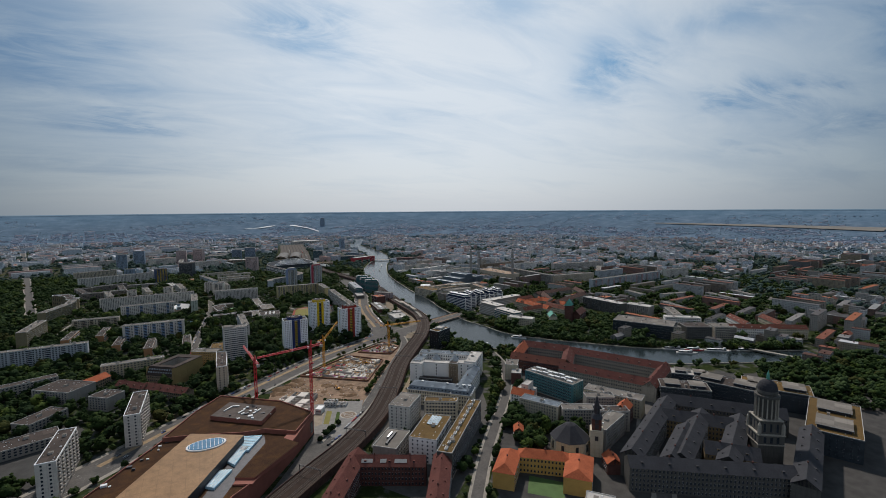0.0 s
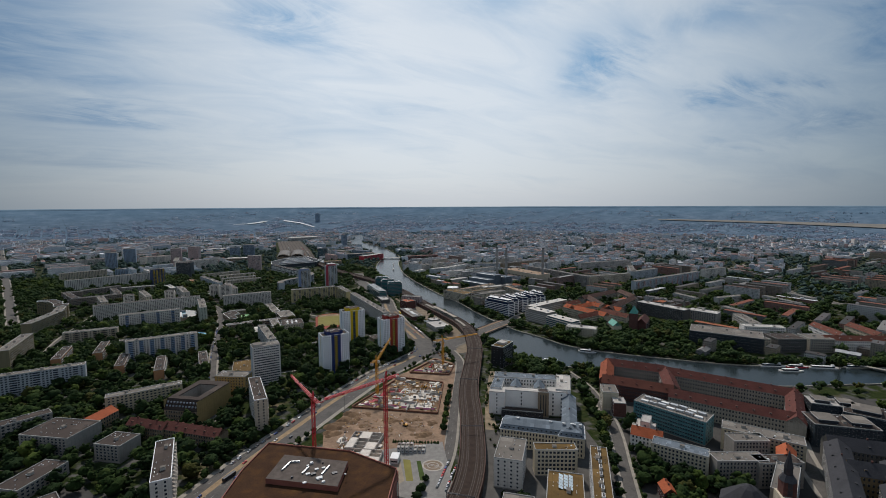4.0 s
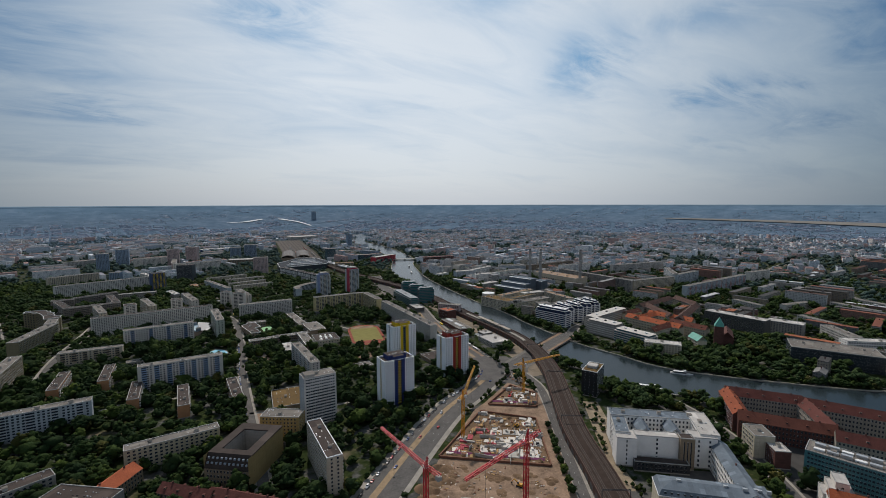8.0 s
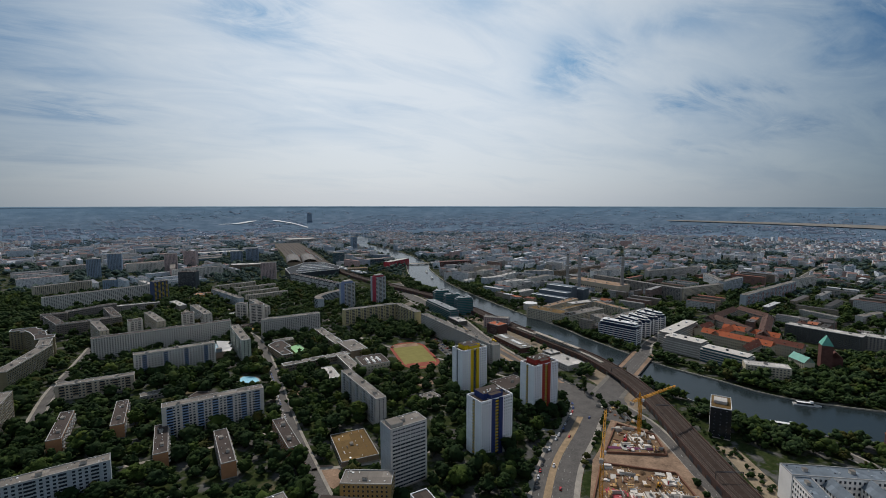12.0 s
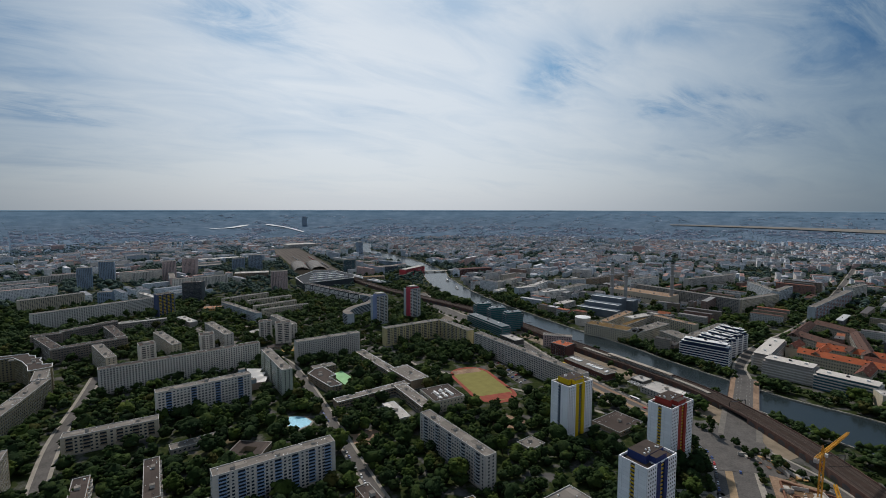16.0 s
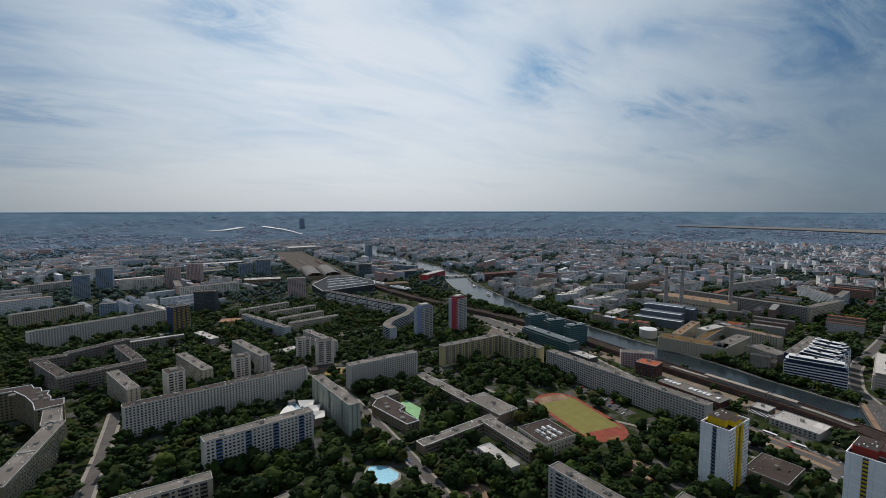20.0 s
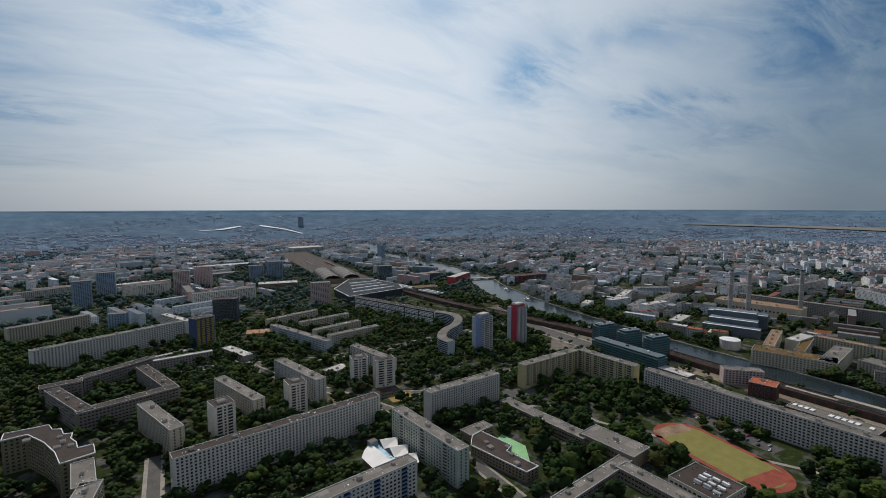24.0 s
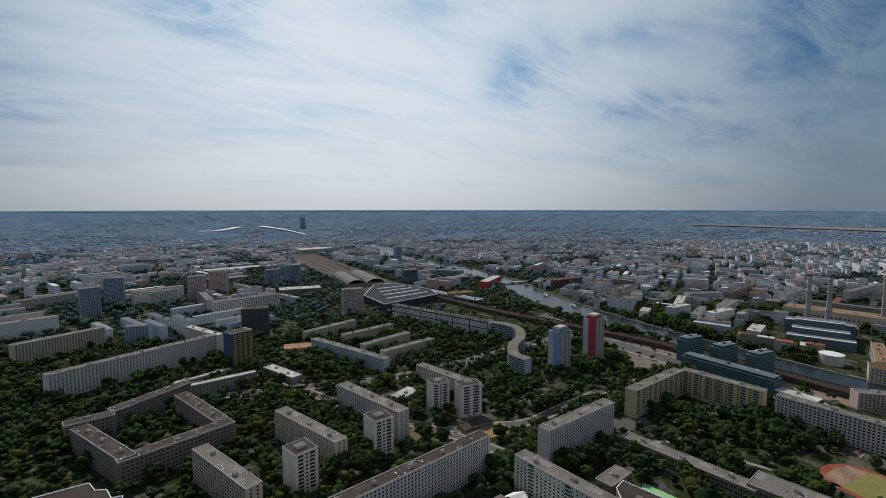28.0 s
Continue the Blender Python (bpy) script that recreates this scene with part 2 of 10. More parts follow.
def tiled(name, colour):
    """Clay roof tiles: courses and per-tile colour."""
    if name in MATS:
        return MATS[name]
    w = Nodes(name)
    u, v = w.uv()
    cell = w.cell(w.math("DIVIDE", u, 0.5), w.math("DIVIDE", v, 0.7))
    c = w.ramp(cell, [(0.0, shade(colour, 0.72)), (0.5, colour), (1.0, shade(colour, 1.25))])
    c = w.mix(0.5, c, w.ramp(w.noise(0.12, 5), [(0.3, shade(colour, 0.55)), (0.7, shade(colour, 1.15))]))
    return w.done(c, 0.85, 0.0, w.band(v, 0.7, 0.0, 0.25), 0.05, 0.12)


def flatroof(name, colour, seam=6.0, patchy=0.4, rough=0.85):
    """Bitumen or gravel roofing in strips, with puddle stains."""
    if name in MATS:
        return MATS[name]
    w = Nodes(name)
    u, v = w.uv()
    c = w.ramp(w.noise(0.16, 6, 0.65), [(0.25, shade(colour, 0.55)), (0.5, colour), (0.75, shade(colour, 1.35))])
    c = w.mix(0.3, c, w.ramp(w.noise(1.6, 3), [(0.3, shade(colour, 0.6)), (0.7, shade(colour, 1.3))]))
    old = w.cell(w.math("DIVIDE", u, seam * 1.7), w.math("DIVIDE", v, seam * 2.3))
    c = w.mix(patchy, c, w.ramp(old, [(0.0, shade(colour, 0.5)), (0.55, shade(colour, 0.95)), (0.9, shade(colour, 1.2)), (1.0, shade(colour, 2.0))]))
    lines = w.math("MAXIMUM", w.band(u, seam, 0.0, 0.03), w.band(v, seam * 1.5, 0.0, 0.02))
    c = w.mix(w.math("MULTIPLY", lines, 0.35), c, shade(colour, 0.4))
    return w.done(c, rough, gloss=0.12)


GLASS = plain("window_glass", (0.03, 0.036, 0.045), 0.15, 0.6, 0.9)
FRAME = plain("window_frame_white", (0.6, 0.6, 0.6), 0.5, 0.1)
BLUEGLASS = plain("tinted_glass", (0.05, 0.10, 0.12), 0.1, 0.4, 0.15)
WHITE = panel("white_panels", (0.60, 0.56, 0.50))
PALE = panel("pale_grey_panels", (0.50, 0.465, 0.42))
CREAM = panel("cream_panels", (0.49, 0.42, 0.32))
BEIGE = panel("beige_panels", (0.44, 0.38, 0.27))
GREENISH = panel("pale_green_panels", (0.40, 0.43, 0.36))
BLUISH = panel("pale_blue_panels", (0.40, 0.435, 0.46))
SKYBLUE = panel("clear_blue_panels", (0.22, 0.285, 0.36))
GREYP = panel("grey_panels", (0.29, 0.265, 0.235))
BROWNP = panel("brown_panels", (0.25, 0.19, 0.13))
OLIVE = panel("olive_brown_panels", (0.22, 0.185, 0.11))
PINKP = panel("pinkish_panels", (0.44, 0.34, 0.32))
TOWERWHITE = panel("tower_white_panels", (0.85, 0.86, 0.87), 6.0, 2.8, 0.08)
OCHRE = plain("ochre_render", (0.50, 0.30, 0.09), 0.85, 0.15)
BRICKRED = plain("dark_red_brick", (0.105, 0.05, 0.042), 0.9, 0.3, 0.3)
TERRACOTTA = plain("red_terracotta_cladding", (0.24, 0.085, 0.06), 0.8, 0.2, 0.1)
STONE = panel("grey_limestone", (0.33, 0.30, 0.25), 4.0, 4.2, 0.35)
DARKSTONE = panel("sooty_stone", (0.10, 0.095, 0.085), 4.0, 4.2, 0.35)
SANDSTONE = panel("pale_sandstone", (0.50, 0.44, 0.33), 4.0, 3.6, 0.2)
RENDERW = plain("white_render", (0.74, 0.71, 0.67), 0.85, 0.1)
ROOF_DARK = flatroof("dark_brown_bitumen", (0.055, 0.042, 0.036))
ROOF_GREY = flatroof("grey_gravel_roof", (0.155, 0.138, 0.12))
ROOF_LIGHT = flatroof("pale_roof_membrane", (0.40, 0.375, 0.345))
ROOF_BROWN = flatroof("brown_sedum_roof", (0.115, 0.070, 0.024))
ROOF_TAN = flatroof("tan_metal_roof", (0.25, 0.145, 0.07), 9.0, 0.06, 0.42)
w = Nodes("red_brown_planted_roof")
c = w.ramp(w.noise(0.09, 6, 0.65), [(0.28, (0.022, 0.013, 0.009)), (0.5, (0.052, 0.026, 0.014)), (0.68, (0.095, 0.046, 0.016)), (0.8, (0.13, 0.08, 0.03))])
c = w.mix(0.4, c, w.ramp(w.noise(1.1, 4), [(0.3, (0.02, 0.012, 0.008)), (0.7, (0.085, 0.042, 0.02))]))
MALL_ROOF = w.done(c, 0.95, gloss=0.08)
ROOF_SLATE = flatroof("slate_blue_metal_roof", (0.13, 0.155, 0.18), 2.0)
TILE_RED = tiled("orange_clay_tiles", (0.37, 0.10, 0.045))
TILE_DULL = tiled("dull_red_clay_tiles", (0.135, 0.050, 0.035))
TILE_RUST = tiled("rust_orange_clay_tiles", (0.26, 0.075, 0.038))
TILE_DARK = tiled("dark_red_clay_tiles", (0.115, 0.042, 0.034))
SLATE = tiled("dark_slate", (0.045, 0.045, 0.05))
COPPER = plain("green_copper", (0.10, 0.32, 0.25), 0.6, 0.25)
CONCRETE = plain("raw_concrete", (0.40, 0.37, 0.33), 0.9, 0.25, 0.2)
METAL = plain("galvanised_metal", (0.45, 0.46, 0.47), 0.45, 0.2, 0.4, 0.6)
DARKMETAL = plain("dark_metal", (0.05, 0.05, 0.055), 0.5, 0.3, 0.4, 0.4)
LINE = plain("white_coping", (0.64, 0.64, 0.63), 0.6, 0.12)
COPING = plain("weathered_grey_coping", (0.34, 0.33, 0.31), 0.7, 0.25)
BRIGHT = plain("bright_tower_coping", (0.80, 0.80, 0.80), 0.6, 0.08)
YELLOW = plain("yellow_paint", (0.62, 0.42, 0.01), 0.6, 0.12)
BLUE = plain("deep_blue_paint", (0.02, 0.035, 0.13), 0.6, 0.2)
RED = plain("oxblood_paint", (0.28, 0.035, 0.025), 0.6, 0.15)
CRANE_RED = plain("red_crane_paint", (0.52, 0.035, 0.045), 0.5, 0.2)
CRANE_YEL = plain("orange_crane_paint", (0.55, 0.26, 0.02), 0.5, 0.2)
TIMBERED = plain("ochre_timber_soffit", (0.33, 0.22, 0.11), 0.8, 0.2)
BARK = plain("bark", (0.09, 0.065, 0.045), 0.9, 0.3, 1.0)

# ---- building kit ----
class Kit:
    """Faces gathered for one mesh, each with a material slot, a wall or roof map in metres and a value per house."""

    def __init__(self):
        self.v, self.f, self.m, self.uv, self.h, self.house = [], [], [], [], [], (0.5, 0.5)

    def face(self, pts, m=0, uv=None):
        i = len(self.v)
        self.v.extend(pts)
        self.f.append(tuple(range(i, i + len(pts))))
        self.m.append(m)
        self.uv.extend(uv if uv else [(p[0], p[1]) for p in pts])
        self.h.extend([self.house] * len(pts))

    def wall(self, a, b, z0, z1, m=0, u0=0.0):
        d = math.hypot(b[0] - a[0], b[1] - a[1])
        self.face([(*a, z0), (*b, z0), (*b, z1), (*a, z1)], m, [(u0, z0), (u0 + d, z0), (u0 + d, z1), (u0, z1)])
        return u0 + d

    def prism(self, poly, z0, z1, m=0, top=None, bottom=False):
        u = 0.0
        for a, b in zip(poly, poly[1:] + poly[:1]):
            u = self.wall(a, b, z0, z1, m, u)
        self.face([(*p, z1) for p in poly], m if top is None else top)
        if bottom:
            self.face([(*p, z0) for p in reversed(poly)], m)

    def box(self, x0, y0, z0, x1, y1, z1, m=0, top=None, bottom=False):
        self.prism([(x0, y0), (x1, y0), (x1, y1), (x0, y1)], z0, z1, m, top, bottom)

    def beam(self, a, b, w, m=0):
        """A square bar from a to b."""
        a, b = Vector(a), Vector(b)
        q = (b - a).to_track_quat("Z", "Y")
        s = [q @ Vector((x * w / 2, y * w / 2, 0)) for x, y in ((-1, -1), (1, -1), (1, 1), (-1, 1))]
        for i in range(4):
            j = (i + 1) % 4
            self.face([tuple(a + s[i]), tuple(a + s[j]), tuple(b + s[j]), tuple(b + s[i])], m, [(0, 0), (w, 0), (w, 1), (0, 1)])

    def gable(self, x0, y0, x1, y1, z0, z1, m=1, mw=0, over=0.4, hip=0.0):
        """A ridged roof along x; hip: how far the ridge ends stand back."""
        c = (y0 + y1) / 2
        s = math.hypot((y1 - y0) / 2, z1 - z0)
        a0, a1 = x0 - over * (hip > 0), x1 + over * (hip > 0)
        ya, yb = y0 - over, y1 + over
        r0, r1 = x0 + hip, x1 - hip
        self.face([(a0, ya, z0), (a1, ya, z0), (r1, c, z1), (r0, c, z1)], m, [(a0, 0), (a1, 0), (r1, s), (r0, s)])
        self.face([(a1, yb, z0), (a0, yb, z0), (r0, c, z1), (r1, c, z1)], m, [(a1, 0), (a0, 0), (r0, s), (r1, s)])
        mm = m if hip else mw
        self.face([(a0, yb, z0), (a0, ya, z0), (r0, c, z1)], mm, [(yb, z0), (ya, z0), (c, z1)])
        self.face([(a1, ya, z0), (a1, yb, z0), (r1, c, z1)], mm, [(ya, z0), (yb, z0), (c, z1)])

    def cone(self, cx, cy, z0, z1, r0, r1, n=16, m=0, top=None, cap=True):
        p = [(math.cos(2 * math.pi * i / n), math.sin(2 * math.pi * i / n)) for i in range(n)]
        for i in range(n):
            a, b = p[i], p[(i + 1) % n]
            u = 2 * math.pi * r0 / n
            self.face([(cx + a[0] * r0, cy + a[1] * r0, z0), (cx + b[0] * r0, cy + b[1] * r0, z0), (cx + b[0] * r1, cy + b[1] * r1, z1), (cx + a[0] * r1, cy + a[1] * r1, z1)], m, [(u * i, z0), (u * i + u, z0), (u * i + u, z1), (u * i, z1)])
        if cap and r1 > 0.01:
            self.face([(cx + q[0] * r1, cy + q[1] * r1, z1) for q in p], m if top is None else top)

    def mesh(self, name, mats):
        me = bpy.data.meshes.new(name)
        me.from_pydata(self.v, [], self.f)
        for x in mats:
            me.materials.append(x)
        me.polygons.foreach_set("material_index", self.m)
        me.uv_layers.new(name="UVMap").data.foreach_set("uv", np.array(self.uv, dtype=np.float32).ravel())
        me.uv_layers.new(name="house").data.foreach_set("uv", np.array(self.h, dtype=np.float32).ravel())
        me.update()
        return me


def part(name, kit, mats, parent, label=""):
    """One mesh object under a thing or under a part."""
    ob = new(name, kit.mesh(name, mats) if isinstance(kit, Kit) else kit)
    ob.parent = parent
    if label:
        ob["label"] = label
    return ob


def thing(name, x, y, yaw, label, category, group="", z=0.0, kind=""):
    ob = new(name)
    ob.matrix_basis = pose(x, y, z, 0, 0, yaw)
    return tagged(ob, label, category, group, kind)


# what stands where, on a grid of 4 m, so that trees and houses keep clear
OX, OY, CELL, NX, NY = -1400.0, -600.0, 4.0, 1400, 1300
taken = np.zeros((NX, NY), dtype=np.uint8)


def claim(x, y, L, W, yaw=0.0, margin=2.0, value=1):
    c, s = math.cos(radians(yaw)), math.sin(radians(yaw))
    r = math.hypot(L, W) / 2 + margin + CELL
    i0, i1, j0, j1 = int((x - r - OX) / CELL), int((x + r - OX) / CELL) + 1, int((y - r - OY) / CELL), int((y + r - OY) / CELL) + 1
    i0, j0, i1, j1 = max(i0, 0), max(j0, 0), min(i1, NX), min(j1, NY)
    if i0 >= i1 or j0 >= j1:
        return
    gx, gy = np.meshgrid(OX + (np.arange(i0, i1) + 0.5) * CELL - x, OY + (np.arange(j0, j1) + 0.5) * CELL - y, indexing="ij")
    inside = (abs(gx * c + gy * s) < L / 2 + margin) & (abs(gy * c - gx * s) < W / 2 + margin)
    taken[i0:i1, j0:j1][inside] = value


def claim_way(pts, width, value=1):
    for a, b in zip(pts, pts[1:]):
        d = math.hypot(b[0] - a[0], b[1] - a[1])
        claim((a[0] + b[0]) / 2, (a[1] + b[1]) / 2, d + width * 0.4, width, math.degrees(math.atan2(b[1] - a[1], b[0] - a[0])), 1.0, value)


def free(x, y, L=0.0, W=0.0, yaw=0.0):
    c, s = math.cos(radians(yaw)), math.sin(radians(yaw))
    for a in (-0.5, 0.0, 0.5):
        for b in (-0.5, 0.0, 0.5):
            i, j = int((x + a * L * c - b * W * s - OX) / CELL), int((y + a * L * s + b * W * c - OY) / CELL)
            if 0 <= i < NX and 0 <= j < NY and taken[i, j]:
                return False
    return True


MID = (-130.0, 480.0)


def land(x, y):
    """Height of the ground: level in the city, rising slowly to the far rim."""
    r = math.hypot(x - MID[0], y - MID[1])
    return 0.0 if r < 2800 else 186.0 * ((r - 2800) / 1700) ** 2


def smooth(pts, n=6):
    """A rounded line through the points."""
    out = []
    P = [pts[0], *pts, pts[-1]]
    for i in range(1, len(P) - 2):
        a, b, c, d = (Vector(p) for p in P[i - 1:i + 3])
        for k in range(n):
            t = k / n
            q = 0.5 * (2 * b + (c - a) * t + (2 * a - 5 * b + 4 * c - d) * t * t + (3 * b - a - 3 * c + d) * t ** 3)
            out.append((q.x, q.y))
    return out + [tuple(pts[-1])]


def sides(pts, off):
    """The line shifted sideways (to its left) by off metres."""
    out = []
    for i, p in enumerate(pts):
        a, b = pts[max(i - 1, 0)], pts[min(i + 1, len(pts) - 1)]
        d = math.hypot(b[0] - a[0], b[1] - a[1]) or 1.0
        out.append((p[0] - (b[1] - a[1]) / d * off, p[1] + (b[0] - a[0]) / d * off))
    return out


def ribbon(kit, pts, off0, off1, z, m=0):
    """A flat strip along a line between two side shifts, draped on the land."""
    A, B = sides(pts, off0), sides(pts, off1)
    d = 0.0
    for i in range(len(pts) - 1):
        e = math.hypot(pts[i + 1][0] - pts[i][0], pts[i + 1][1] - pts[i][1])
        q = [(*p, z + land(*p)) for p in (B[i], B[i + 1], A[i + 1], A[i])]
        kit.face(q[::-1] if off0 > off1 else q[::-1], m, [(off0, d), (off0, d + e), (off1, d + e), (off1, d)])
        d += e


# ---- parts of buildings ----
def window_mesh(w, h, name="window", glass=GLASS, rim=FRAME):
    """A window in a wall that faces -y: a rim that stands proud round a pane set back."""
    k, f = Kit(), 0.12
    k.box(-w / 2, -0.14, 0, w / 2, 0.0, f, 0, bottom=True)
    k.box(-w / 2, -0.14, h - f, w / 2, 0.0, h, 0, bottom=True)
    k.box(-w / 2, -0.14, f, -w / 2 + f, 0.0, h - f, 0)
    k.box(w / 2 - f, -0.14, f, w / 2, 0.0, h - f, 0)
    k.face([(-w / 2 + f, -0.05, f), (w / 2 - f, -0.05, f), (w / 2 - f, -0.05, h - f), (-w / 2 + f, -0.05, h - f)], 1)
    return k.mesh(name, [rim, glass])


WIN_SMALL = window_mesh(1.3, 1.4)


def window_row(kit, y, sgn, xs, z, w, h, rim=0, pane=1):
    """Windows side by side on a wall at y that faces sgn * y."""
    for x in xs:
        a, b = (x - w / 2, x + w / 2) if sgn < 0 else (x + w / 2, x - w / 2)
        p, q = y + sgn * 0.12, y
        kit.face([(a, p, z), (b, p, z), (b, p, z + h), (a, p, z + h)], pane)
        kit.face([(a, q, z + h), (a, p, z + h), (b, p, z + h), (b, q, z + h)][::-1], rim)
        kit.face([(a, q, z - 0.12), (b, q, z - 0.12), (b, p + sgn * 0.1, z), (a, p + sgn * 0.1, z)], rim)
        kit.face([(a, q, z), (a, p, z), (a, p, z + h), (a, q, z + h)], rim)
        kit.face([(b, p, z), (b, q, z), (b, q, z + h), (b, p, z + h)], rim)


def spread(L, step, margin=1.6):
    n = max(1, int((L - 2 * margin) / step))
    return [(i - (n - 1) / 2) * (L - 2 * margin) / n for i in range(n)]


def parapets(b, L, W, H, mat, t=0.45, h=0.7):
    """One coping that runs round a flat roof."""
    k = Kit()
    o, i = [(-L / 2, -W / 2), (L / 2, -W / 2), (L / 2, W / 2), (-L / 2, W / 2)], [(-L / 2 + t, -W / 2 + t), (L / 2 - t, -W / 2 + t), (L / 2 - t, W / 2 - t), (-L / 2 + t, W / 2 - t)]
    for a in range(4):
        c = (a + 1) % 4
        k.wall(o[a], o[c], H, H + h)
        k.wall(i[c], i[a], H, H + h)
        k.face([(*o[a], H + h), (*o[c], H + h), (*i[c], H + h), (*i[a], H + h)])
    part("parapet", k, [mat], b)


FLIGHT = ((0, 0), (-90, 330), (-180, 650), (-263, 960))


def faces_flight(x, y, nx, ny):
    """Whether a wall at x, y with that normal looks towards the flight."""
    return any((px - x) * nx + (py - y) * ny > 0 for px, py in FLIGHT)


def roof_gear(b, L, W, H, rng, huts=None, vents=None):
    """Stair heads, vents and skylights that stand on a flat roof."""
    n = max(1, int(L / 28)) if huts is None else huts
    for i in range(n):
        x = (i + 0.5) / n * L - L / 2 + rng.uniform(-2, 2)
        k = Kit()
        w, d, h = rng.uniform(2.4, 4.2), rng.uniform(2.2, 3.4), rng.uniform(1.4, 2.6)
        y = rng.uniform(-0.15, 0.15) * W
        k.box(x - w / 2, y - d / 2, H + 0.1, x + w / 2, y + d / 2, H + h, 0, 1)
        k.box(x - w / 2 - 0.15, y - d / 2 - 0.15, H + h, x + w / 2 + 0.15, y + d / 2 + 0.15, H + h + 0.15, 1)
        part("stair_head", k, [CONCRETE, ROOF_GREY], b)
    for i in range(max(1, int(L / 50)) if vents is None else vents):
        x, y = rng.uniform(-0.46, 0.46) * L, rng.uniform(-0.32, 0.32) * W
        k = Kit()
        w, h = rng.uniform(0.7, 1.5), rng.uniform(0.5, 1.1)
        k.box(x - w / 2, y - w / 2, H + 0.1, x + w / 2, y + w / 2, H + h, 0)
        part("vent", k, [LINE if rng.random() < 0.5 else METAL], b)
    k = Kit()
    for i in range(int(L * W / 55)):
        x, y, w = rng.uniform(-0.47, 0.47) * L, rng.choice((-0.3, -0.08, 0.2, 0.33)) * W + rng.uniform(-0.3, 0.3), rng.uniform(0.2, 0.55)
        k.box(x - w, y - w * 0.7, H + 0.12, x + w, y + w * 0.7, H + rng.uniform(0.35, 0.9), rng.choice((0, 1, 1, 2)))
    if k.f:
        part("roof_outlets", k, [LINE, METAL, DARKMETAL], b)["kind"] = "stuff"


